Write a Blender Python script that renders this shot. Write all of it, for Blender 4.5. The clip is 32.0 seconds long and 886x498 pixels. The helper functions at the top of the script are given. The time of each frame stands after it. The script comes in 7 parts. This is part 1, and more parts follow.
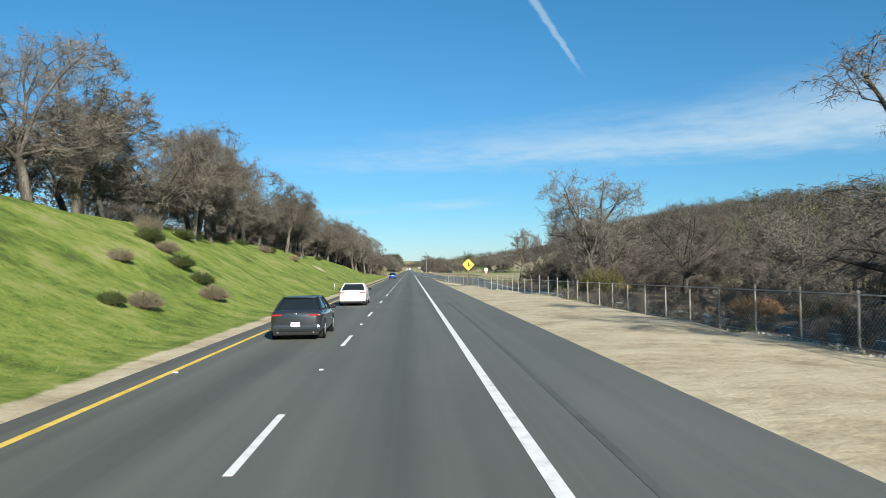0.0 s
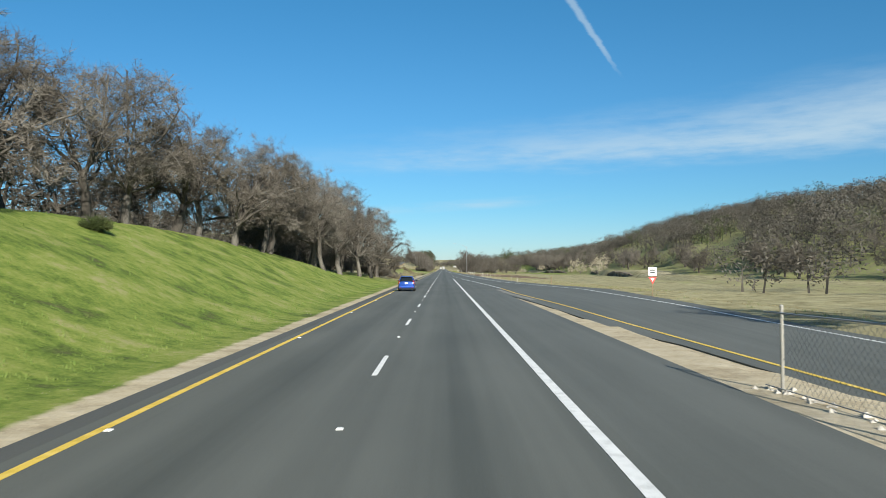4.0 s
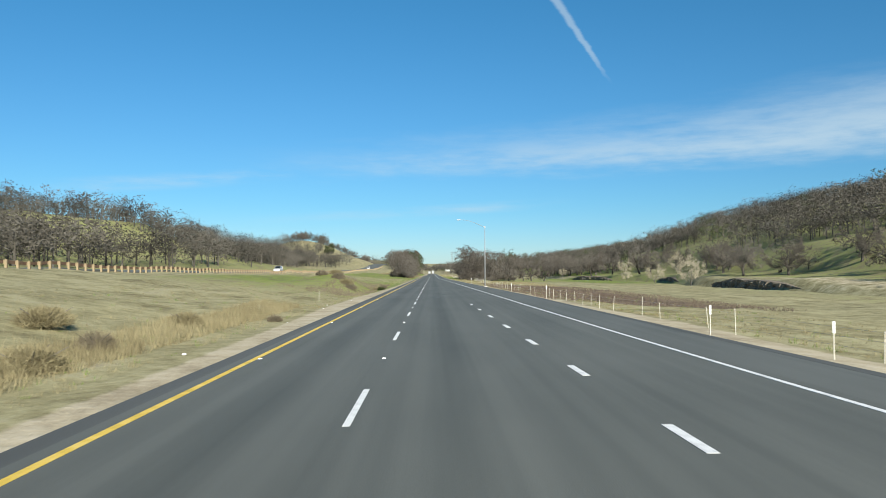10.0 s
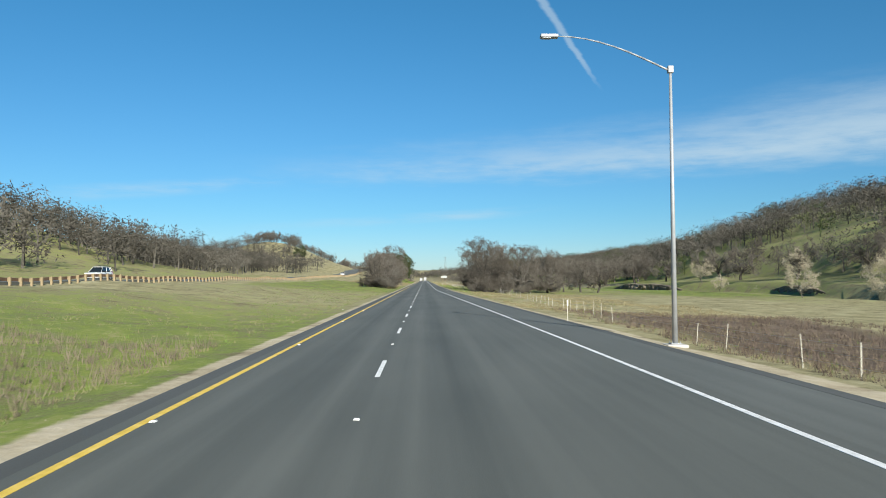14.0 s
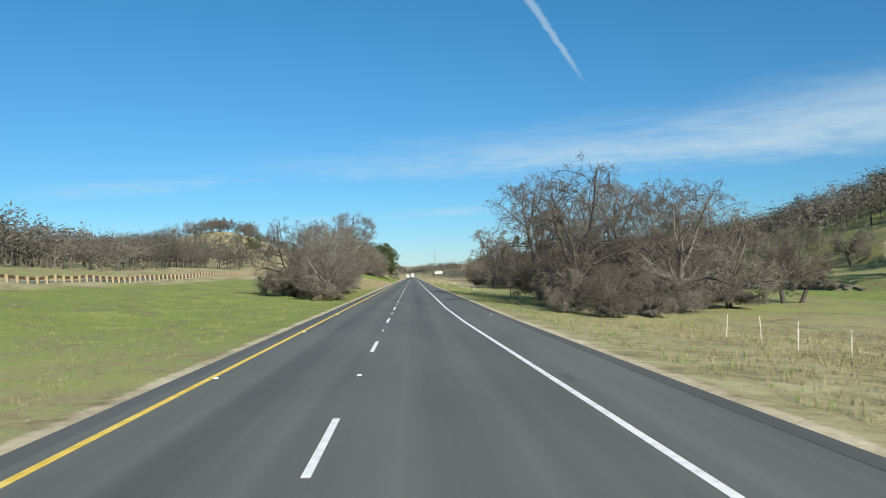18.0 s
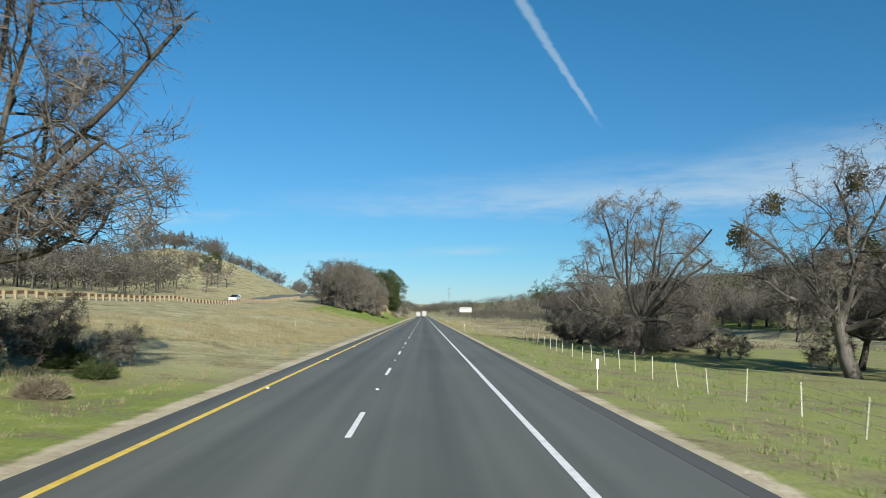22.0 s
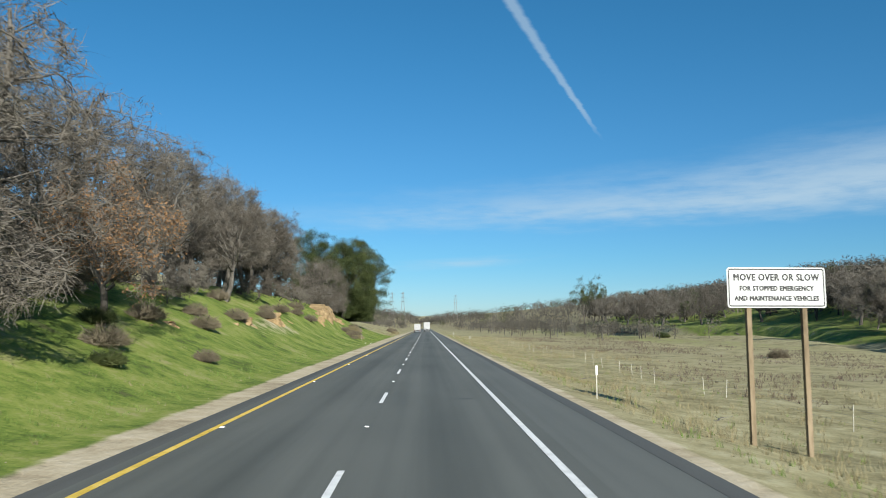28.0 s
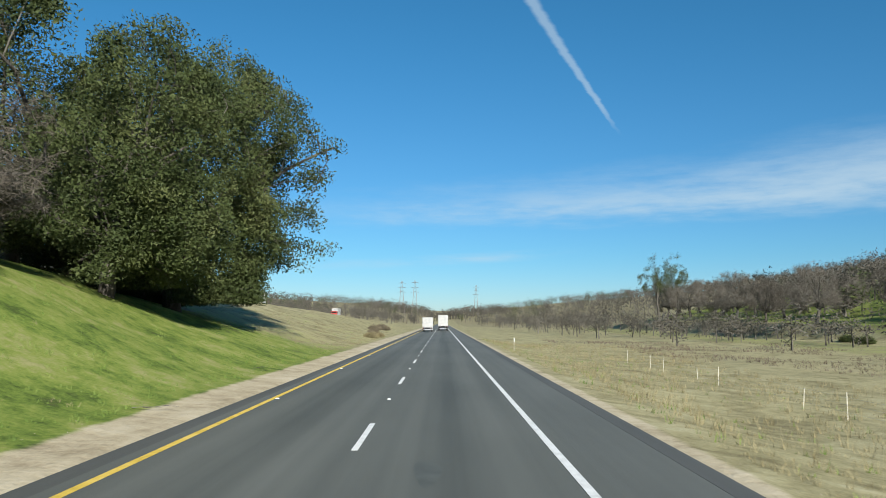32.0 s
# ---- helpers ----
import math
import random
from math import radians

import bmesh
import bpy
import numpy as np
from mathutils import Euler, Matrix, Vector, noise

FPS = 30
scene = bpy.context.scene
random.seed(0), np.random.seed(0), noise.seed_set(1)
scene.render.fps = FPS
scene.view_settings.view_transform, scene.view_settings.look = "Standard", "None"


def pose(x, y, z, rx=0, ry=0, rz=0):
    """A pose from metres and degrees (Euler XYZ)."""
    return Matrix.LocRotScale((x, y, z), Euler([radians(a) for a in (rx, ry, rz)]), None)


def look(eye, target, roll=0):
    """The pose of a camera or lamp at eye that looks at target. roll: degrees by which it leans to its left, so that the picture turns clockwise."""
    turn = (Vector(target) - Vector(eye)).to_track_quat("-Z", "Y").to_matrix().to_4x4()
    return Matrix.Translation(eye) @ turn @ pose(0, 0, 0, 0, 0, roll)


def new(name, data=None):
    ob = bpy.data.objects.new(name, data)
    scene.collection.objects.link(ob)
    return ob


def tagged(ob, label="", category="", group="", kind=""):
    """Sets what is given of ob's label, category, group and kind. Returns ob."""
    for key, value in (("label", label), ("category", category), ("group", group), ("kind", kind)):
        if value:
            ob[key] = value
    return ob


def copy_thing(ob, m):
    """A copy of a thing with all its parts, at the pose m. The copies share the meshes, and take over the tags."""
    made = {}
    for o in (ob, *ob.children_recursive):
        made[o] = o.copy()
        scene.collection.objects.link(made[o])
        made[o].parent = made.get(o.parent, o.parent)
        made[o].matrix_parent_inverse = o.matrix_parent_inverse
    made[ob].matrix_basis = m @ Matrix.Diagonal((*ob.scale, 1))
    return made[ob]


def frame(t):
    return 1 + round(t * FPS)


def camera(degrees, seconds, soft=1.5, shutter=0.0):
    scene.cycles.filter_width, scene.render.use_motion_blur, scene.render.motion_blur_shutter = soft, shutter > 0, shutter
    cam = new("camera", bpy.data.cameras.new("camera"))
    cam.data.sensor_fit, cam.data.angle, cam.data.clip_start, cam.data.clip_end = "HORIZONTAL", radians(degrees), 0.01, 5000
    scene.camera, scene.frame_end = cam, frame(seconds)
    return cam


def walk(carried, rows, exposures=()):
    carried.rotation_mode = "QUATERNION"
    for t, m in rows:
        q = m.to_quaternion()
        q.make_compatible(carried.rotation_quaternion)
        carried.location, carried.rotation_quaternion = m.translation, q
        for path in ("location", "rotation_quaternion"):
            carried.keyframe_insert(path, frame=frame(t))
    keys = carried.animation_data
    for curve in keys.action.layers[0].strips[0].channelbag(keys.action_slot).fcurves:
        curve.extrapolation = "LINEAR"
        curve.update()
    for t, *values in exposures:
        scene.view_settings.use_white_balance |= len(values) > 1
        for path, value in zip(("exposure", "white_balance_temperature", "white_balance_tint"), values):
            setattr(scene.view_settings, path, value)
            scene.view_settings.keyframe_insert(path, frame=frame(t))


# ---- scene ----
LENS = 61.1
EYE_HEIGHT = 2.36
cam = camera(LENS, 32.0, soft=0.8, shutter=0.08)

# seconds, across and along the road in metres, then turn to the right, tilt up and lean in degrees
PATH = [
    (0, 2.13, 5.81, 2.53, 1.49, 0.76),
    (0.5, 1.89, 19.05, 2.03, 1.26, 0.96),
    (1, 1.65, 32.29, 1.06, 0.96, 1.15),
    (1.5, 1.58, 46.03, 0.12, 0.66, 1.09),
    (2, 1.50, 59.76, -0.29, 0.64, 1.03),
    (2.5, 1.53, 73.66, -0.54, 0.81, 0.67),
    (3, 1.55, 87.56, -0.59, 1.04, 0.31),
    (3.5, 1.55, 101.32, -0.39, 1.17, 0.31),
    (5.5, 1.43, 156.35, 1.14, 2.48, 0.09),
    (6, 1.43, 170.11, 1.20, 2.54, 0.09),
    (6.5, 1.37, 183.91, 1.03, 2.43, -0.28),
    (7, 1.30, 197.72, 0.73, 2.18, -0.65),
    (7.5, 1.31, 211.61, 0.54, 1.97, -0.46),
    (8, 1.32, 225.51, 0.61, 1.83, -0.27),
    (8.5, 1.38, 239.42, 0.68, 1.67, -0.05),
    (9, 1.43, 253.33, 0.74, 1.59, 0.16),
    (9.5, 1.38, 267.17, 0.78, 1.68, 0.15),
    (10, 1.33, 281.01, 0.81, 1.77, 0.14),
    (10.5, 1.28, 294.81, 0.87, 1.93, -0.09),
    (11, 1.23, 308.60, 0.92, 2.15, -0.33),
    (11.5, 1.18, 322.04, 1.04, 2.32, -0.07),
    (12, 1.13, 335.48, 1.35, 2.43, 0.19),
    (12.5, 1.10, 349.40, 1.50, 2.41, 0.15),
    (13, 1.07, 363.32, 1.59, 2.39, 0.12),
    (13.5, 1.11, 377.33, 1.48, 2.34, 0.21),
    (14, 1.15, 391.34, 1.44, 2.29, 0.30),
    (14.5, 1.15, 405.19, 1.37, 2.29, 0.30),
    (16.5, 1.34, 460.63, 2.47, 2.79, 0.74),
    (17, 1.34, 474.48, 2.53, 2.59, 0.74),
    (17.5, 1.32, 488.77, 2.50, 2.29, 0.85),
    (18, 1.29, 503.05, 2.40, 1.99, 0.96),
    (18.5, 1.30, 517.22, 2.20, 1.69, 0.93),
    (19, 1.31, 531.38, 1.86, 1.84, 0.90),
    (19.5, 1.35, 545.20, 1.45, 2.38, 0.62),
    (20, 1.39, 559.01, 1.04, 2.99, 0.33),
    (20.5, 1.39, 572.79, 0.90, 3.71, -0.18),
    (21, 1.40, 586.56, 0.83, 4.37, -0.70),
    (21.5, 1.40, 600.55, 1.08, 4.76, -0.76),
    (22, 1.40, 614.53, 1.41, 4.96, -0.81),
    (22.5, 1.40, 628.30, 1.81, 5.23, -0.85),
    (23, 1.40, 642.06, 2.02, 5.44, -0.89),
    (23.5, 1.36, 655.99, 2.15, 5.75, -0.80),
    (24, 1.33, 669.93, 2.16, 5.93, -0.71),
    (24.5, 1.32, 683.59, 2.29, 5.94, -0.77),
    (25, 1.31, 697.24, 2.56, 5.68, -0.84),
    (25.5, 1.31, 711.21, 2.60, 5.50, -0.84),
    (27.5, 1.38, 767.06, 1.33, 5.70, 0.02),
    (28, 1.38, 781.02, 1.33, 5.89, 0.02),
    (28.5, 1.33, 795.04, 1.59, 6.00, -0.04),
    (29, 1.29, 809.06, 1.86, 5.98, -0.11),
    (29.5, 1.26, 823.14, 1.97, 6.02, -0.31),
    (30, 1.22, 837.22, 1.88, 6.06, -0.51),
    (30.5, 1.28, 851.11, 1.52, 6.20, -0.52),
    (31, 1.34, 865.01, 1.02, 6.28, -0.53),
    (31.5, 1.46, 879.02, 0.40, 6.10, -0.43),
    (32, 1.59, 893.03, 0.05, 5.52, -0.33),
]


def eye(x, y, turn, tilt, lean):
    return pose(x, y, EYE_HEIGHT, 0, 0, -turn) @ pose(0, 0, 0, 90 + tilt) @ pose(0, 0, 0, 0, 0, -lean)


# the exposure and the white balance breathe a little on the way
BASE = 0.75
LIGHTER = [(0, 0.16, 6550), (2.5, 0.02, 6550), (6, 0.12, 6560), (9, 0.08, 6540), (13, 0.03, 6520), (18, 0.05, 6520), (20, 0.12, 6480), (22, -0.04, 6380), (24, -0.15, 6280), (28, -0.04, 6360), (31, -0.06, 6280), (32, 0.02, 6440)]
walk(cam, [(row[0], eye(*row[1:])) for row in PATH], [(t, BASE + e, k, 10) for t, e, k in LIGHTER])

# ---------------------------------------------------------------- light
SUN = Vector((2.5, -7.5, 3.5)).normalized()
SUN_ELEVATION = math.asin(SUN.z)
sun = new("sun", bpy.data.lights.new("sun", "SUN"))
sun.data.energy, sun.data.angle, sun.data.color = 5.2, radians(0.6), (0.985, 0.958, 0.86)
sun.matrix_world = look(SUN * 50, (0, 0, 0))


def make_world():
    world = bpy.data.worlds.new("sky")
    scene.world = world
    world.use_nodes = True
    nt = world.node_tree
    N, L = nt.nodes, nt.links
    N.clear()

    def num(op, a, b=None, clamp=False):
        n = N.new("ShaderNodeMath")
        n.operation, n.use_clamp = op, clamp
        for i, q in enumerate((a, b)):
            if q is None:
                continue
            if isinstance(q, (int, float)):
                n.inputs[i].default_value = q
            else:
                L.new(q, n.inputs[i])
        return n.outputs[0]

    def ramp(v, lo, hi):
        n = N.new("ShaderNodeMapRange")
        n.interpolation_type = "SMOOTHSTEP"
        L.new(v, n.inputs[0])
        n.inputs[1].default_value, n.inputs[2].default_value = lo, hi
        return n.outputs[0]

    sky = N.new("ShaderNodeTexSky")
    sky.sky_type, sky.sun_disc = "NISHITA", False
    sky.sun_elevation, sky.sun_rotation = SUN_ELEVATION, math.atan2(SUN.x, SUN.y)
    sky.air_density, sky.dust_density, sky.ozone_density, sky.altitude = 1.0, 0.15, 2.5, 200
    tc = N.new("ShaderNodeTexCoord")
    sep = N.new("ShaderNodeSeparateXYZ")
    L.new(tc.outputs["Generated"], sep.inputs[0])
    x, y, z = sep.outputs
    az = num("ARCTAN2", x, y)
    el = num("ARCSINE", z)

    def fbm(sx, sy, scale, detail=6.0, rough=0.6):
        comb = N.new("ShaderNodeCombineXYZ")
        L.new(num("MULTIPLY", az, sx), comb.inputs[0])
        L.new(num("MULTIPLY", el, sy), comb.inputs[1])
        t = N.new("ShaderNodeTexNoise")
        t.inputs["Scale"].default_value, t.inputs["Detail"].default_value, t.inputs["Roughness"].default_value = scale, detail, rough
        L.new(comb.outputs[0], t.inputs["Vector"])
        return t.outputs["Fac"]

    wisp = fbm(3.0, 22.0, 1.6)
    fine = fbm(9.0, 40.0, 2.2)
    soft = num("ADD", num("MULTIPLY", wisp, 0.65), num("MULTIPLY", fine, 0.35))
    # broad high cloud that widens to the right
    lower = num("ADD", num("MULTIPLY", az, 0.012), 0.126)
    upper = num("ADD", num("MULTIPLY", az, 0.105), 0.164)
    up = num("SUBTRACT", el, lower)
    down = num("SUBTRACT", upper, el)
    wob = num("MULTIPLY", num("SUBTRACT", soft, 0.5), 0.055)
    band = num("MULTIPLY", ramp(num("ADD", up, wob), -0.008, 0.032), ramp(num("ADD", down, wob), -0.03, 0.065))
    band = num("MULTIPLY", band, ramp(az, -0.32, -0.04))
    band = num("MULTIPLY", band, ramp(soft, 0.10, 0.60))
    # a thin streak under it
    mid = num("ABSOLUTE", num("SUBTRACT", el, num("ADD", num("MULTIPLY", az, 0.060), 0.0815)))
    thin = num("MULTIPLY", num("SUBTRACT", 1.0, ramp(mid, 0.0, 0.010)), ramp(wisp, 0.35, 0.7))
    thin = num("MULTIPLY", thin, num("MULTIPLY", ramp(az, -0.28, 0.0), num("SUBTRACT", 1.0, ramp(az, 0.06, 0.2))))
    # a second streak further round to the left
    mid2 = num("ABSOLUTE", num("SUBTRACT", el, num("ADD", num("MULTIPLY", az, 0.102), 0.1494)))
    thin2 = num("MULTIPLY", num("SUBTRACT", 1.0, ramp(mid2, 0.0, 0.014)), ramp(soft, 0.36, 0.66))
    thin2 = num("MULTIPLY", thin2, num("MULTIPLY", ramp(az, -0.52, -0.40), num("SUBTRACT", 1.0, ramp(az, -0.26, -0.12))))
    # contrail: a leaning line of small puffs
    off = num("SUBTRACT", az, num("ADD", num("MULTIPLY", num("SUBTRACT", el, 0.250), -0.675), 0.2315))
    off = num("ADD", off, num("MULTIPLY", num("SUBTRACT", fine, 0.5), 0.010))
    wide = num("ADD", num("MULTIPLY", num("SUBTRACT", el, 0.25), 0.034), 0.0026)
    trail = num("SUBTRACT", 1.0, ramp(num("DIVIDE", num("ABSOLUTE", off), wide), 0.35, 1.6))
    trail = num("MULTIPLY", trail, ramp(el, 0.238, 0.285))
    trail = num("MULTIPLY", trail, num("SUBTRACT", 1.0, ramp(el, 0.55, 0.7)))
    cover = num("MAXIMUM", num("MULTIPLY", band, 0.72), num("MAXIMUM", num("MULTIPLY", thin, 0.5), num("MAXIMUM", num("MULTIPLY", thin2, 0.4), num("MULTIPLY", trail, 0.42))), clamp=True)
    tint = N.new("ShaderNodeMix")
    tint.data_type, tint.blend_type = "RGBA", "MULTIPLY"
    tint.inputs["Factor"].default_value = 1.0
    L.new(sky.outputs[0], tint.inputs["A"])
    hue = N.new("ShaderNodeMix")
    hue.data_type = "RGBA"
    L.new(ramp(el, 0.0, 0.45), hue.inputs["Factor"])
    hue.inputs["A"].default_value, hue.inputs["B"].default_value = (0.43, 0.79, 1.06, 1), (0.32, 0.93, 1.15, 1)
    low = N.new("ShaderNodeMix")
    low.data_type = "RGBA"
    L.new(ramp(el, -0.03, 0.10), low.inputs["Factor"])
    low.inputs["A"].default_value = (0.62, 0.82, 1.16, 1)
    L.new(hue.outputs["Result"], low.inputs["B"])
    L.new(low.outputs["Result"], tint.inputs["B"])
    mix = N.new("ShaderNodeMix")
    mix.data_type = "RGBA"
    L.new(cover, mix.inputs["Factor"])
    L.new(tint.outputs["Result"], mix.inputs["A"])
    mix.inputs["B"].default_value = (5.7, 7.2, 8.1, 1)
    bg = N.new("ShaderNodeBackground")
    bg.inputs["Strength"].default_value = 0.058
    L.new(mix.outputs["Result"], bg.inputs[0])
    out = N.new("ShaderNodeOutputWorld")
    L.new(bg.outputs[0], out.inputs[0])


make_world()

# ---------------------------------------------------------------- materials


def surface(name, stops, scale=2.0, fine=30.0, rough=0.85, bump=0.2, metal=0.0, spec=0.3, stretch=(1, 1, 1), coat=0.0, spread=0.0, tone=""):
    """Two noises of different size lead through the colours in stops; the fine one also gives the relief. spread: object to object."""
    m = bpy.data.materials.new(name)
    m.use_nodes = True
    N, L = m.node_tree.nodes, m.node_tree.links
    b = N["Principled BSDF"]
    b.inputs["Roughness"].default_value, b.inputs["Metallic"].default_value = rough, metal
    b.inputs["Specular IOR Level"].default_value, b.inputs["Coat Weight"].default_value = spec, coat
    tc, mp = N.new("ShaderNodeTexCoord"), N.new("ShaderNodeMapping")
    mp.inputs["Scale"].default_value = stretch
    L.new(tc.outputs["Object"], mp.inputs[0])
    big, small = N.new("ShaderNodeTexNoise"), N.new("ShaderNodeTexNoise")
    for t, s, d in ((big, scale, 5), (small, fine, 4)):
        t.inputs["Scale"].default_value, t.inputs["Detail"].default_value = s, d
        L.new(mp.outputs[0], t.inputs["Vector"])
    add = N.new("ShaderNodeMath")
    add.operation = "ADD"
    half = N.new("ShaderNodeMath")
    half.operation, half.inputs[1].default_value = "MULTIPLY", 0.5
    L.new(small.outputs["Fac"], half.inputs[0])
    L.new(big.outputs["Fac"], add.inputs[0])
    L.new(half.outputs[0], add.inputs[1])
    last = add.outputs[0]
    if spread:
        info = N.new("ShaderNodeObjectInfo")
        more = N.new("ShaderNodeMath")
        more.operation, more.inputs[1].default_value = "MULTIPLY_ADD", spread
        L.new(info.outputs["Random"], more.inputs[0])
        L.new(last, more.inputs[2])
        last = more.outputs[0]
    if tone:
        att = N.new("ShaderNodeAttribute")
        att.attribute_name = tone
        more = N.new("ShaderNodeMath")
        more.operation, more.inputs[1].default_value = "MULTIPLY_ADD", 0.4
        shift = N.new("ShaderNodeMath")
        shift.operation, shift.inputs[1].default_value = "SUBTRACT", 0.2
        L.new(att.outputs["Fac"], more.inputs[0])
        L.new(last, more.inputs[2])
        L.new(more.outputs[0], shift.inputs[0])
        last = shift.outputs[0]
    cr = N.new("ShaderNodeValToRGB")
    el = cr.color_ramp.elements
    while len(el) < len(stops):
        el.new(0.5)
    for i, c in enumerate(stops):
        el[i].position = 0.45 + (0.6 + spread) * i / max(1, len(stops) - 1)
        el[i].color = (*c, 1)
    # keep the positions inside the ramp
    for e in el:
        e.position = min(1.0, e.position)
    L.new(last, cr.inputs[0])
    L.new(cr.outputs[0], b.inputs["Base Color"])
    if bump:
        bp = N.new("ShaderNodeBump")
        bp.inputs["Strength"].default_value, bp.inputs["Distance"].default_value = bump, 0.03
        L.new(small.outputs["Fac"], bp.inputs["Height"])
        L.new(bp.outputs[0], b.inputs["Normal"])
    return m


def plain(name, colour, rough=0.5, metal=0.0, coat=0.0, spec=0.5):
    """Paint, plastic or metal with faint dust and a slightly uneven gloss."""
    m = surface(name, [tuple(c * 0.9 for c in colour), tuple(min(1, c * 1.08) for c in colour)], 1.5, 25, rough, 0.0, metal, spec, coat=coat)
    return m


bark = surface("bark", [(0.030, 0.026, 0.022), (0.066, 0.058, 0.048), (0.130, 0.119, 0.102)], 1.5, 18, 0.95, 0.6, stretch=(1, 1, 0.3), spread=0.25)
pale_bark = surface("pale_bark", [(0.075, 0.066, 0.053), (0.13, 0.117, 0.098), (0.21, 0.19, 0.16)], 1.5, 18, 0.95, 0.5, stretch=(1, 1, 0.3))
twig_brown = surface("twigs", [(0.050, 0.042, 0.033), (0.098, 0.085, 0.069), (0.155, 0.138, 0.115)], 0.5, 6, 0.95, 0.0, spread=0.3)
twig_pale = surface("pale_twigs", [(0.30, 0.262, 0.185), (0.45, 0.400, 0.29)], 0.5, 6, 0.95, 0.0)
wood_far = surface("distant_twigs", [(0.034, 0.031, 0.025), (0.072, 0.065, 0.053), (0.126, 0.115, 0.095)], 0.06, 1.2, 0.95, 0.0, tone="tone")
leaf_dark = surface("evergreen_leaves", [(0.018, 0.028, 0.008), (0.042, 0.056, 0.017), (0.085, 0.096, 0.034)], 0.6, 7, 0.7, 0.0, spec=0.2)
leaf_rust = surface("dry_leaves", [(0.14, 0.075, 0.035), (0.24, 0.14, 0.07)], 0.8, 8, 0.9, 0.0)
mistletoe = surface("mistletoe_leaves", [(0.050, 0.050, 0.016), (0.105, 0.098, 0.034)], 1.5, 9, 0.8, 0.0)
dry_weed = surface("dry_weeds", [(0.135, 0.110, 0.058), (0.205, 0.174, 0.095), (0.275, 0.238, 0.135)], 0.4, 5, 0.95, 0.0)
green_blade = surface("green_grass", [(0.062, 0.105, 0.018), (0.105, 0.160, 0.030), (0.155, 0.195, 0.048)], 0.2, 4, 0.8, 0.0)
scrub_brown = surface("scrub", [(0.085, 0.070, 0.045), (0.15, 0.125, 0.085), (0.21, 0.175, 0.12)], 0.6, 6, 0.95, 0.0)
white_paint = surface("road_paint_white", [(0.45, 0.45, 0.43), (0.72, 0.72, 0.70), (0.8, 0.8, 0.78)], 3, 60, 0.7, 0.2)
yellow_paint = surface("road_paint_yellow", [(0.48, 0.33, 0.05), (0.70, 0.48, 0.08), (0.76, 0.56, 0.16)], 3, 60, 0.7, 0.2)
galvanised = surface("galvanised_steel", [(0.26, 0.27, 0.28), (0.38, 0.39, 0.40)], 2, 30, 0.6, 0.05, 0.3)
timber = surface("weathered_timber", [(0.10, 0.075, 0.045), (0.19, 0.145, 0.09), (0.26, 0.20, 0.13)], 2, 14, 0.9, 0.4, stretch=(1, 1, 0.2))
rust_rail = surface("weathering_steel", [(0.10, 0.062, 0.04), (0.17, 0.11, 0.075)], 2, 20, 0.8, 0.1, 0.2)
marker_white = plain("marker_plastic", (0.75, 0.75, 0.72), 0.5)
post_white = plain("post_paint", (0.40, 0.38, 0.32), 0.7)
steel_post = plain("dark_steel", (0.16, 0.14, 0.12), 0.6, 0.4)
sign_yellow = plain("sign_yellow", (0.80, 0.41, 0.006), 0.45)
sign_white = plain("sign_white", (0.50, 0.51, 0.49), 0.6)
black_paint = plain("black_paint", (0.012, 0.012, 0.013), 0.5)
concrete = surface("concrete", [(0.34, 0.32, 0.28), (0.50, 0.47, 0.42)], 2, 30, 0.9, 0.2)
litter_white = plain("litter", (0.75, 0.73, 0.70), 0.7)


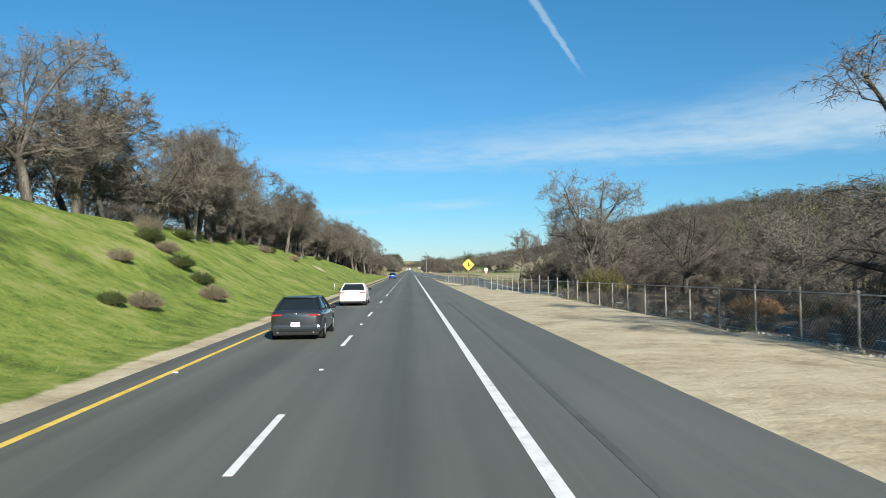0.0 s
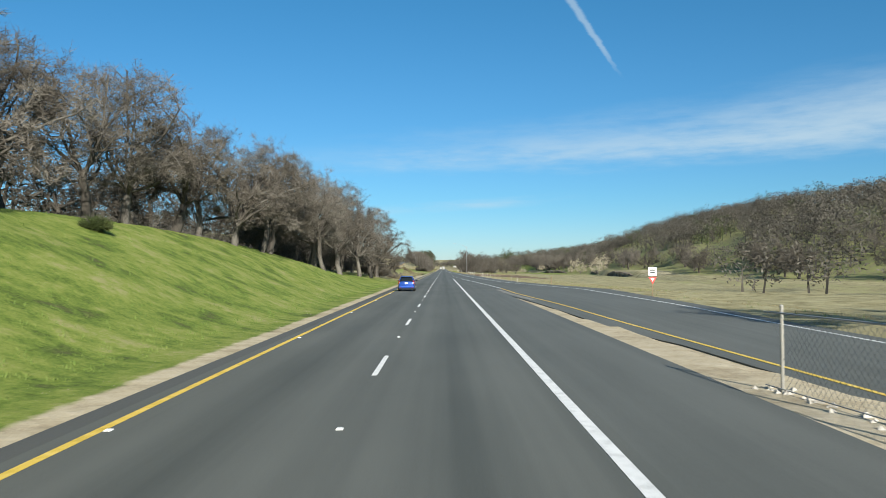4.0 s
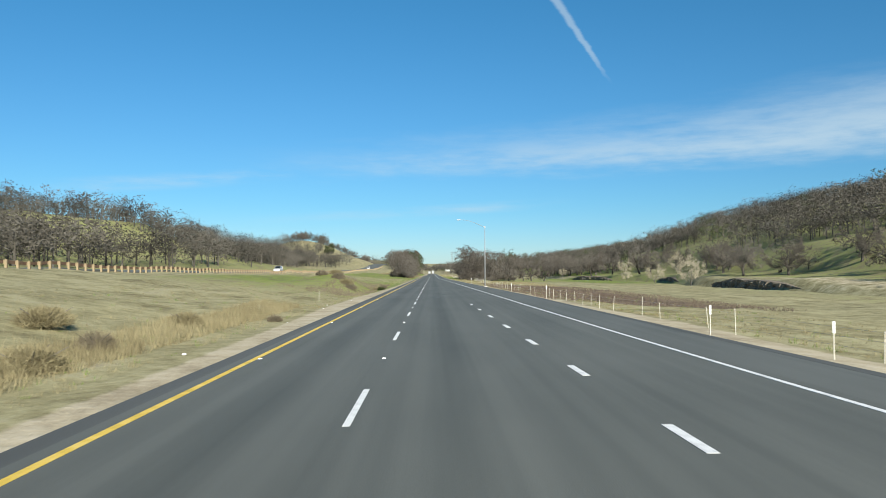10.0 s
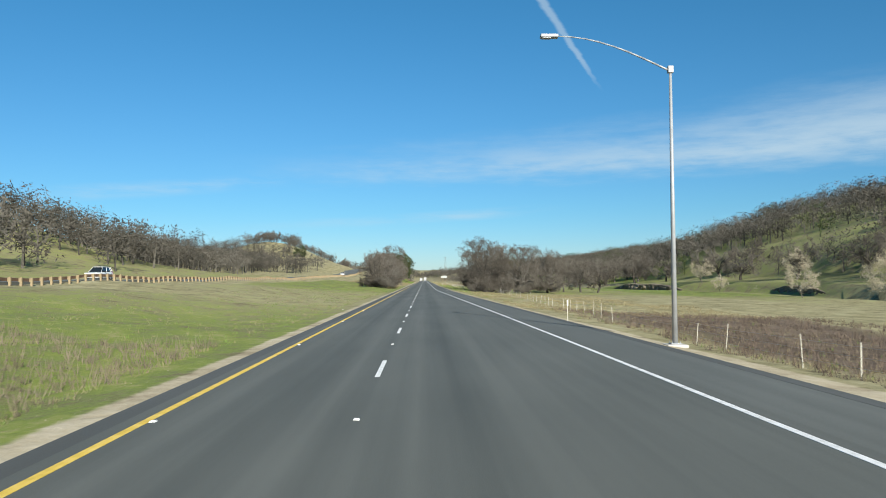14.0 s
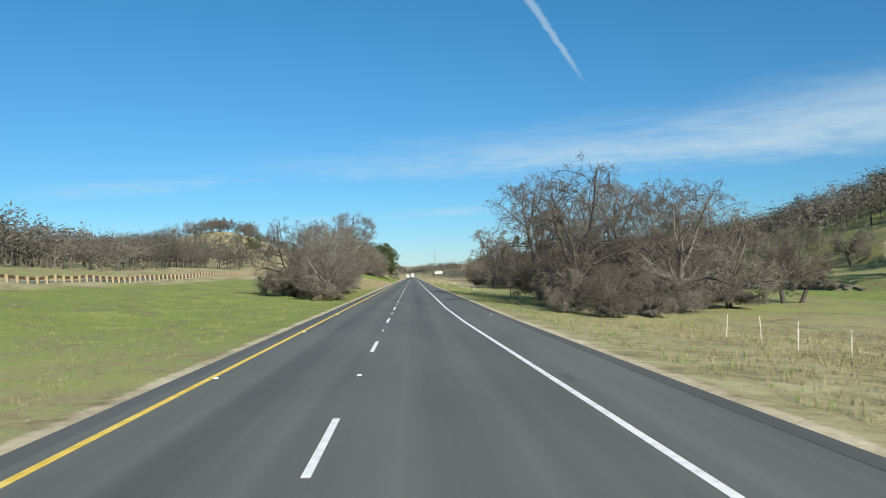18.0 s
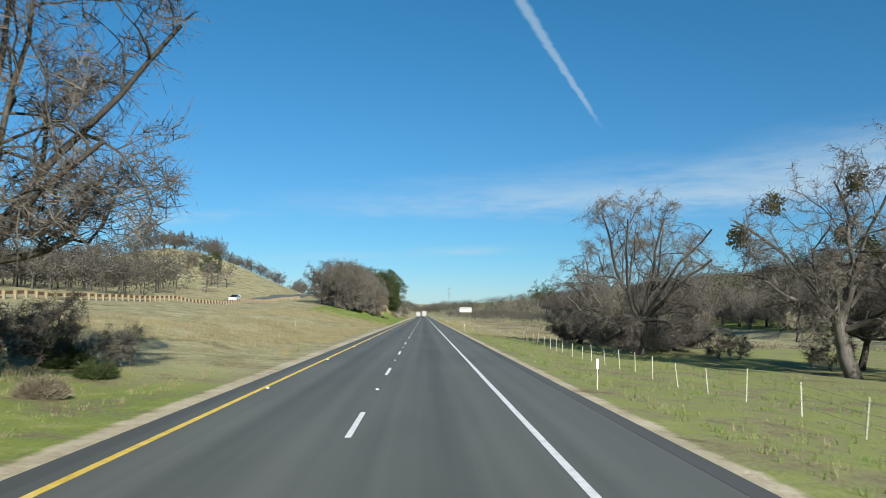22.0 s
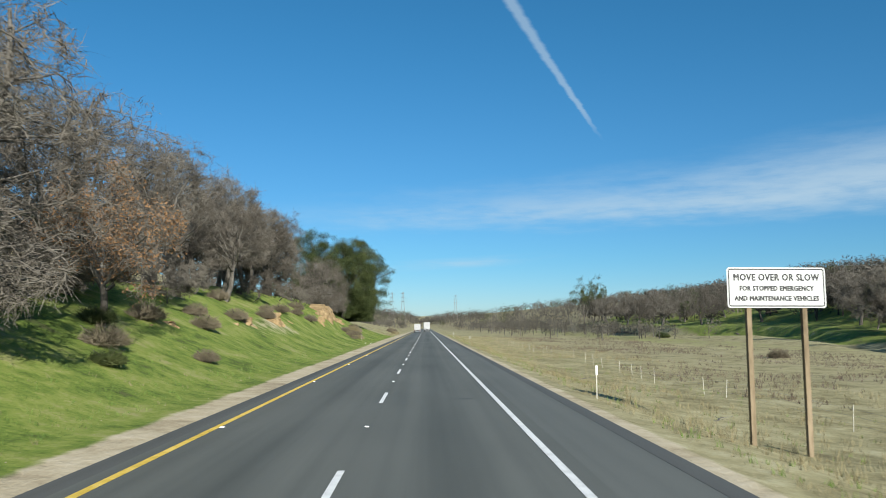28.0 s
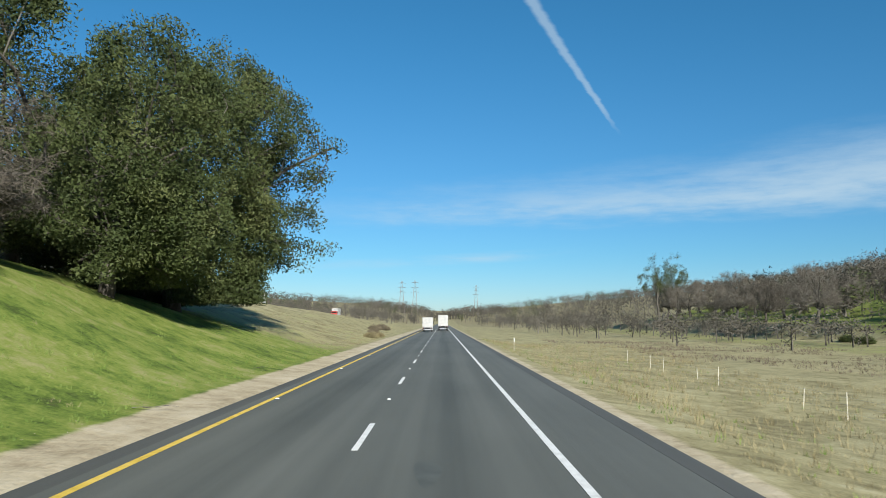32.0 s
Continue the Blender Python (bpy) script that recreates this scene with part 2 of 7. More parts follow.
def ground_material():
    """Grass, dry grass, bare soil and scrub floor, mixed by what covers each stretch of ground."""
    m = bpy.data.materials.new("ground_cover")
    m.use_nodes = True
    N, L = m.node_tree.nodes, m.node_tree.links
    b = N["Principled BSDF"]
    b.inputs["Roughness"].default_value, b.inputs["Specular IOR Level"].default_value = 0.95, 0.15
    tc = N.new("ShaderNodeTexCoord")

    def noise_of(scale, detail=5, stretch=(1, 1, 1)):
        mp = N.new("ShaderNodeMapping")
        mp.inputs["Scale"].default_value = stretch
        L.new(tc.outputs["Object"], mp.inputs[0])
        t = N.new("ShaderNodeTexNoise")
        t.inputs["Scale"].default_value, t.inputs["Detail"].default_value, t.inputs["Roughness"].default_value = scale, detail, 0.62
        L.new(mp.outputs[0], t.inputs["Vector"])
        return t.outputs["Fac"]

    def ramp_of(v, stops, lo=0.3, hi=0.7):
        cr = N.new("ShaderNodeValToRGB")
        el = cr.color_ramp.elements
        while len(el) < len(stops):
            el.new(0.5)
        for i, c in enumerate(stops):
            el[i].position, el[i].color = lo + (hi - lo) * i / (len(stops) - 1), (*c, 1)
        L.new(v, cr.inputs[0])
        return cr.outputs[0]

    def calc(op, a, b2):
        n = N.new("ShaderNodeMath")
        n.operation = op
        for i, q in enumerate((a, b2)):
            if isinstance(q, (int, float)):
                n.inputs[i].default_value = q
            else:
                L.new(q, n.inputs[i])
        return n.outputs[0]

    def step(v, lo, hi):
        n = N.new("ShaderNodeMapRange")
        n.interpolation_type = "SMOOTHSTEP"
        L.new(v, n.inputs[0])
        n.inputs[1].default_value, n.inputs[2].default_value = lo, hi
        return n.outputs[0]

    def blend(f, a, c):
        n = N.new("ShaderNodeMix")
        n.data_type = "RGBA"
        L.new(f, n.inputs["Factor"])
        L.new(a, n.inputs["A"])
        L.new(c, n.inputs["B"])
        return n.outputs["Result"]

    broad, patch, tuft, fine = noise_of(0.06), noise_of(0.35, 6), noise_of(1.6, 6), noise_of(9, 5)
    mixed = calc("ADD", calc("MULTIPLY", patch, 0.5), calc("ADD", calc("MULTIPLY", tuft, 0.3), calc("MULTIPLY", fine, 0.2)))
    green = ramp_of(mixed, [(0.050, 0.079, 0.015), (0.126, 0.178, 0.032), (0.200, 0.236, 0.053), (0.275, 0.266, 0.110)], 0.395, 0.605)
    dry = ramp_of(mixed, [(0.155, 0.132, 0.068), (0.25, 0.22, 0.115), (0.335, 0.30, 0.165), (0.42, 0.38, 0.24)], 0.385, 0.615)
    soil = ramp_of(mixed, [(0.29, 0.235, 0.152), (0.44, 0.370, 0.252), (0.53, 0.460, 0.335)], 0.385, 0.615)
    scrub = ramp_of(mixed, [(0.075, 0.055, 0.04), (0.135, 0.10, 0.072), (0.20, 0.155, 0.11)], 0.385, 0.615)
    wob = calc("SUBTRACT", calc("ADD", calc("MULTIPLY", patch, 0.6), calc("MULTIPLY", tuft, 0.4)), 0.5)

    def cover(name, reach=1.3):
        a = N.new("ShaderNodeAttribute")
        a.attribute_name = name
        return step(calc("ADD", a.outputs["Fac"], calc("MULTIPLY", wob, reach)), 0.32, 0.68)

    c = blend(cover("green", 1.8), dry, green)
    c = blend(cover("scrub", 1.6), c, scrub)
    c = blend(cover("soil", 1.2), c, soil)
    L.new(c, b.inputs["Base Color"])
    bp = N.new("ShaderNodeBump")
    bp.inputs["Strength"].default_value, bp.inputs["Distance"].default_value = 0.7, 0.18
    L.new(mixed, bp.inputs["Height"])
    L.new(bp.outputs[0], b.inputs["Normal"])
    return m


def asphalt_material(name, dark, light, tracks=True):
    """Worn asphalt: fine stone, long wheel tracks, oil along the lanes, sealed cracks."""
    m = bpy.data.materials.new(name)
    m.use_nodes = True
    N, L = m.node_tree.nodes, m.node_tree.links
    b = N["Principled BSDF"]
    b.inputs["Roughness"].default_value, b.inputs["Specular IOR Level"].default_value = 0.8, 0.35
    tc = N.new("ShaderNodeTexCoord")
    sep = N.new("ShaderNodeSeparateXYZ")
    L.new(tc.outputs["Object"], sep.inputs[0])

    def noise_of(scale, detail, stretch):
        mp = N.new("ShaderNodeMapping")
        mp.inputs["Scale"].default_value = stretch
        L.new(tc.outputs["Object"], mp.inputs[0])
        t = N.new("ShaderNodeTexNoise")
        t.inputs["Scale"].default_value, t.inputs["Detail"].default_value = scale, detail
        L.new(mp.outputs[0], t.inputs["Vector"])
        return t.outputs["Fac"]

    def calc(op, *a):
        n = N.new("ShaderNodeMath")
        n.operation = op
        for i, q in enumerate(a):
            if isinstance(q, (int, float)):
                n.inputs[i].default_value = q
            else:
                L.new(q, n.inputs[i])
        return n.outputs[0]

    grit, streak, blot = noise_of(45, 4, (1, 1, 1)), noise_of(1.0, 5, (2.2, 0.02, 1)), noise_of(0.35, 5, (1, 0.25, 1))
    v = calc("ADD", calc("MULTIPLY", grit, 0.30), calc("ADD", calc("MULTIPLY", streak, 0.34), calc("MULTIPLY", blot, 0.36)))
    if tracks:
        # oil in the middle of each lane darkens, tyre tracks beside it polish the stone
        for centre in (-1.78, 1.84):
            dist = calc("ABSOLUTE", calc("SUBTRACT", sep.outputs[0], centre))
            oil = N.new("ShaderNodeMapRange")
            oil.interpolation_type = "SMOOTHSTEP"
            L.new(dist, oil.inputs[0])
            oil.inputs[1].default_value, oil.inputs[2].default_value = 0.05, 0.75
            oil.inputs[3].default_value, oil.inputs[4].default_value = -0.10, 0.0
            v = calc("ADD", v, oil.outputs[0])
            rut = calc("ABSOLUTE", calc("SUBTRACT", dist, 0.95))
            shine = N.new("ShaderNodeMapRange")
            shine.interpolation_type = "SMOOTHSTEP"
            L.new(rut, shine.inputs[0])
            shine.inputs[1].default_value, shine.inputs[2].default_value = 0.0, 0.45
            shine.inputs[3].default_value, shine.inputs[4].default_value = 0.045, 0.0
            v = calc("ADD", v, shine.outputs[0])
    cr = N.new("ShaderNodeValToRGB")
    el = cr.color_ramp.elements
    el[0].position, el[0].color = 0.30, (*dark, 1)
    el[1].position, el[1].color = 0.68, (*light, 1)
    L.new(v, cr.inputs[0])
    L.new(cr.outputs[0], b.inputs["Base Color"])
    bp = N.new("ShaderNodeBump")
    bp.inputs["Strength"].default_value, bp.inputs["Distance"].default_value = 0.35, 0.012
    L.new(grit, bp.inputs["Height"])
    L.new(bp.outputs[0], b.inputs["Normal"])
    return m


ground_cover = ground_material()
asphalt = asphalt_material("asphalt", (0.067, 0.072, 0.064), (0.136, 0.141, 0.124))
asphalt_side = asphalt_material("shoulder_asphalt", (0.076, 0.081, 0.072), (0.140, 0.146, 0.131), False)
asphalt_dark = asphalt_material("dark_edge_asphalt", (0.056, 0.058, 0.053), (0.110, 0.112, 0.104), False)

# ---------------------------------------------------------------- the lie of the land
YELLOW_X, FOG_X, ROAD_END = -3.53, 3.69, 1750.0


def along(y, knots):
    return np.interp(y, [k[0] for k in knots], [k[1] for k in knots])


OUTER = [(196, 16.7), (209, 14.9), (225, 12.8), (241, 11.2), (260, 10.2), (275, 9.6), (296, 8.85), (310, 8.5), (336, 8.0), (350, 7.8), (370, 7.45), (390, 7.1), (404, 6.8), (421, 6.55), (440, 6.2), (485, 5.2), (514, 4.56), (540, 3.9), (556, 3.69)]
SHOULDER = [(196, 2.75), (260, 2.75), (298, 2.95), (352, 3.4), (404, 3.0), (440, 2.7), (516, 2.5), (560, 2.8), (640, 2.4), (780, 2.3), (1750, 2.3)]
RAMP_LEFT = [(-80, 19.0), (0, 16.8), (60, 15.7), (85, 14.3), (100, 13.0), (112, 11.7), (150, 9.6), (184, 8.2), (200, 8.1), (217, 7.7), (270, 5.6), (292, 4.95), (307, 4.66), (322, 4.4), (343, 4.06), (360, 3.75)]
RAMP_RIGHT = [(-80, 22.6), (0, 20.4), (60, 18.8), (110, 16.7), (150, 16.2), (196, 16.6)]


def ramp_z(y):
    return along(y, [(-80, -0.6), (112, -0.5), (162, -0.02), (192, -0.002), (400, -0.002)])


def road_right(y):
    """Where the paving ends on the right."""
    base = np.where(np.asarray(y) < 196, 7.2, along(y, OUTER) + along(y, SHOULDER))
    return base


LEFT_X = [-4.6, -6.4, -9, -13, -18, -26, -36, -50, -80, -120, -200, -400, -1200, -3200]
LEFT_Z = [
    (-150, [-.04, .05, 1.2, 3.6, 6.1, 7.0, 7.5, 8, 9, 11, 16, 25, 30, 60]),
    (60, [-.04, .05, 1.2, 3.6, 6.1, 6.9, 7.2, 7.5, 8, 10, 15, 25, 30, 60]),
    (140, [-.04, .05, 1.1, 3.3, 5.5, 6.2, 6.5, 6.5, 7, 9, 14, 25, 30, 60]),
    (195, [-.04, .05, 1.0, 2.8, 4.6, 5.2, 5.5, 6, 6.5, 8, 12, 25, 30, 60]),
    (225, [-.04, .05, .6, 1.3, 2.0, 2.8, 3.5, 4, 5, 8, 14, 28, 30, 60]),
    (275, [-.04, .0, .3, .8, 1.4, 2.1, 2.8, 3.0, 4, 6, 12, 24, 35, 60]),
    (330, [-.04, -.05, .1, .5, 1.0, 1.9, 2.7, 2.9, 3.6, 5.5, 12, 25, 36, 60]),
    (390, [-.04, -.08, .05, .35, .8, 1.6, 2.4, 2.7, 3.6, 6, 14, 27, 38, 60]),
    (460, [-.04, -.1, 0, .2, .7, 1.4, 2.2, 2.5, 4, 10, 18, 32, 40, 60]),
    (540, [-.04, -.1, 0, .2, .7, 1.4, 2.2, 2.5, 7, 19, 30, 38, 42, 60]),
    (600, [-.04, -.05, .1, .3, .7, 1.3, 2.1, 2.5, 8, 22, 33, 38, 40, 60]),
    (680, [-.04, .0, .2, .7, 1.4, 2.2, 3.2, 3.5, 4.5, 8, 18, 32, 38, 60]),
    (760, [-.04, .05, .4, 1.2, 2.2, 3.0, 3.6, 4.0, 6, 9, 16, 40, 42, 60]),
    (800, [-.04, .05, 1.0, 2.6, 4.0, 4.6, 4.6, 4.6, 7, 10, 16, 40, 42, 60]),
    (860, [-.04, .05, 1.1, 3.7, 6.2, 6.8, 6.4, 5.5, 8, 10, 16, 40, 42, 60]),
    (912, [-.04, .05, 1.1, 3.7, 6.2, 6.8, 6.4, 5.5, 8, 10, 16, 40, 42, 60]),
    (948, [-.04, .05, .5, 1.5, 2.8, 4.2, 5.0, 5.0, 7, 9, 14, 40, 42, 60]),
    (1060, [-.04, .05, .4, 1.3, 2.7, 4.2, 5.0, 5.0, 6, 9, 14, 35, 42, 60]),
    (1200, [-.04, .0, .2, .6, 1.2, 2.2, 3.2, 4, 6, 9, 14, 30, 42, 60]),
    (1500, [-.04, .0, .1, .2, .6, 1.2, 2.5, 4, 6, 9, 14, 30, 42, 60]),
    (2200, [6, 6, 8, 11, 14, 18, 22, 24, 28, 32, 36, 45, 55, 65]),
    (3600, [40, 40, 40, 40, 40, 40, 40, 40, 40, 45, 50, 60, 70, 80]),
]
RIGHT_X = [4, 7.5, 12, 20, 35, 84, 112, 148, 188, 246, 400, 1200, 3200]
RIGHT_Z = [
    (-150, [-.04, -.04, 0, -.2, -1, -1, 0, 6, 14, 22, 35, 50, 80]),
    (100, [-.04, -.04, -.02, -.05, -.6, -1, 0, 6, 14, 22, 35, 50, 80]),
    (190, [-.04, -.04, -.04, -.08, -1.0, -1.4, -1, 4, 14, 25, 38, 50, 80]),
    (270, [-.04, -.04, -.05, -.5, -1.3, -1.7, -1, 6, 19, 31, 42, 50, 80]),
    (420, [-.04, -.05, -.4, -.9, -1.5, -2.0, .6, 12, 29, 40, 47, 50, 80]),
    (700, [-.04, -.1, -.5, -.9, -1.3, -1.8, 1.2, 17, 37, 48, 54, 60, 80]),
    (770, [-.04, -.15, -1.3, -1.6, -1.8, -2.0, 1.2, 17, 37, 47, 52, 58, 80]),
    (840, [-.04, -.15, -1.4, -1.8, -2.0, -2.2, .8, 13, 30, 39, 46, 55, 80]),
    (900, [-.04, -.15, -1.1, -1.5, -1.8, -2.0, .5, 9, 23, 33, 42, 55, 80]),
    (1020, [-.04, -.1, -.4, -1, -1.5, -1.8, 2.0, 9, 19, 29, 40, 55, 80]),
    (1220, [-.04, -.1, -.3, -.6, -1, -.5, 6, 13, 20, 28, 40, 55, 80]),
    (1500, [-.04, -.05, 0, 0, 0, 2, 6, 14, 22, 30, 45, 65, 80]),
    (2200, [8, 10, 12, 14, 18, 22, 25, 30, 34, 40, 50, 65, 80]),
    (3600, [40, 40, 40, 40, 40, 40, 40, 42, 45, 50, 60, 70, 90]),
]


def creek_line(y):
    """How far to the right of the road the creek runs."""
    return 84 + 7 * np.sin(np.asarray(y) / 70.0) + 4 * np.sin(np.asarray(y) / 31.0 + 1) + 8 * np.clip((np.asarray(y) - 850) / 150, 0, 1)


GX = np.array(sorted(set([-3200, -2000, -1200, -700, -400, -300, -240] + list(range(-200, -60, 10)) + list(range(-60, -24, 3)) + [round(-24 + 1.25 * i, 2) for i in range(15)] + [-8.2, -7.4, -6.9, -6.4, -6.0, -5.6, -5.3, -5.0, -4.8, -4.6, -4.3, -3, 0, 3, 5.5, 6.1, 6.5, 6.9, 7.2, 7.5, 7.9, 8.2, 9.1, 9.4, 10.4, 11.4]
                         + [round(8.5 + 1.25 * i, 2) for i in range(15)] + list(range(28, 60, 3)) + [60, 68, 72] + list(range(76, 108, 2)) + list(range(108, 260, 8)) + [280, 330, 400, 600, 900, 1400, 2200, 3200])), float)
GY = np.array(list(range(-300, -60, 40)) + list(range(-60, 1100, 4)) + list(range(1100, 1500, 12)) + list(range(1500, 2400, 60)) + list(range(2400, 3601, 200)), float)


def build_heights():
    xs = np.array(LEFT_X[::-1] + RIGHT_X, float)
    ky = sorted(set([r[0] for r in LEFT_Z] + [r[0] for r in RIGHT_Z]))
    fine_y = np.arange(-400.0, 3700.0, 4.0)
    cols = []
    for i in range(len(LEFT_X) - 1, -1, -1):
        cols.append(np.interp(fine_y, [r[0] for r in LEFT_Z], [r[1][i] for r in LEFT_Z]))
    for i in range(len(RIGHT_X)):
        cols.append(np.interp(fine_y, [r[0] for r in RIGHT_Z], [r[1][i] for r in RIGHT_Z]))
    kernel = np.hanning(9)
    kernel /= kernel.sum()
    cols = [np.convolve(np.pad(c, 4, mode="edge"), kernel, "valid") for c in cols]
    table = np.array(cols)                                  # column, fine_y
    z = np.empty((len(GY), len(GX)))
    fx = np.concatenate([np.arange(-3200, -120, 20.0), np.arange(-120, 120, 0.5), np.arange(120, 3201, 20.0)])
    for j, y in enumerate(GY):
        row = np.array([np.interp(y, fine_y, table[i]) for i in range(len(xs))])
        line = np.interp(fx, xs, row)
        near = np.convolve(np.pad(line, 3, mode="edge"), np.hanning(9)[1:-1] / np.hanning(9)[1:-1].sum(), "valid")
        z[j] = np.interp(GX, fx, near)
    X, Y = np.meshgrid(GX, GY)
    # the round knoll beyond the other carriageway and a long hill before it
    z += 23 * np.exp(-((X + 116) / 48) ** 2 - ((Y - 985) / 75) ** 2)
    z += 5 * np.exp(-((X + 62) / 22) ** 2 - ((Y - 900) / 60) ** 2)
    # uneven crest of the wooded hill, and a weedy mound with a dip before it on the left
    for j in range(len(GY)):
        for i in range(len(GX)):
            if 115 < GX[i] < 420 and 100 < GY[j] < 1500:
                z[j, i] += min(1.0, (GX[i] - 115) / 50) * (5.0 * noise.noise(Vector((GX[i] * 0.011, GY[j] * 0.011, 7))) + 2.2 * noise.noise(Vector((GX[i] * 0.035, GY[j] * 0.035, 2))))
    z += 1.5 * np.exp(-((X + 13.5) / 4.5) ** 2 - ((Y - 394) / 15) ** 2) - 0.7 * np.exp(-((X + 8.0) / 1.8) ** 2 - ((Y - 384) / 22) ** 2)
    # the broken step in the last bank
    step = np.clip((-X - 10.9) / 1.0, 0, 1) * np.clip((15.5 - (-X)) / 3.0, 0, 1)
    z += 1.15 * step * np.exp(-((Y - 884) / 8.5) ** 4)
    # a cut bank of the creek in the field on the right
    creek = creek_line(Y)
    z -= 1.3 * np.exp(-((X - creek) / 4.5) ** 2) * (Y > 330) * (Y < 1250)
    z += 1.9 * np.clip((X - creek - 1.5) / 2.0, 0, 1) * np.exp(-np.maximum(X - creek - 3.5, 0) / 26) * np.clip((1280 - Y) / 60, 0, 1) * np.maximum(np.clip((Y - 420) / 40, 0, 1) * np.clip((740 - Y) / 50, 0, 1), np.clip((Y - 940) / 50, 0, 1))
    off = np.maximum(np.maximum(-5.2 - X, X - (road_right(Y) + 1.0)), 0)
    for j in range(len(GY)):
        for i in range(len(GX)):
            a = min(1.0, off[j, i] / 5.0)
            if a > 0 and abs(GX[i]) < 300 and GY[j] < 1500:
                p = Vector((GX[i], GY[j], 0))
                z[j, i] += a * (0.38 * noise.noise(p * 0.07) + (0.34 if GX[i] < 0 else 0.18) * noise.noise(p * 0.3))
    flat = (X > -4.5) & (X < road_right(Y) + 0.6) & (Y < 1600)
    z[flat] = -0.05
    ramp = (Y < 205) & (X > along(Y, RAMP_LEFT) - 1.4) & (X < along(Y, RAMP_RIGHT) + 1.6)
    z[ramp] = (ramp_z(Y) - 0.05)[ramp]
    # the other carriageway lies on a level bench
    bench = (X < -36) & (X > -50) & (Y > 200) & (Y < 1500)
    level = np.repeat(z[:, [int(np.argmin(abs(GX + 42)))]], len(GX), 1)
    z[bench] = level[bench]
    return z


GZ = build_heights()


def height(x, y):
    i = int(np.clip(np.searchsorted(GX, x) - 1, 0, len(GX) - 2))
    j = int(np.clip(np.searchsorted(GY, y) - 1, 0, len(GY) - 2))
    u, v = (x - GX[i]) / (GX[i + 1] - GX[i]), (y - GY[j]) / (GY[j + 1] - GY[j])
    return float((GZ[j, i] * (1 - u) + GZ[j, i + 1] * u) * (1 - v) + (GZ[j + 1, i] * (1 - u) + GZ[j + 1, i + 1] * u) * v)


def mesh_of(name, verts, faces, material, smooth=False):
    me = bpy.data.meshes.new(name)
    me.from_pydata([tuple(p) for p in verts], [], [tuple(q) for q in faces])
    me.materials.append(material)
    if smooth:
        me.polygons.foreach_set("use_smooth", [True] * len(me.polygons))
    me.update()
    return me


def hang(name, me, parent=None, label=""):
    ob = new(name, me)
    if parent is not None:
        ob.parent = parent
    return tagged(ob, label)


def part(name, bm, material, parent, label=""):
    me = bpy.data.meshes.new(name)
    bm.to_mesh(me)
    bm.free()
    me.materials.append(material)
    return hang(name, me, parent, label)


def structure(ob, label, category):
    return tagged(ob, label, category, kind="structure")


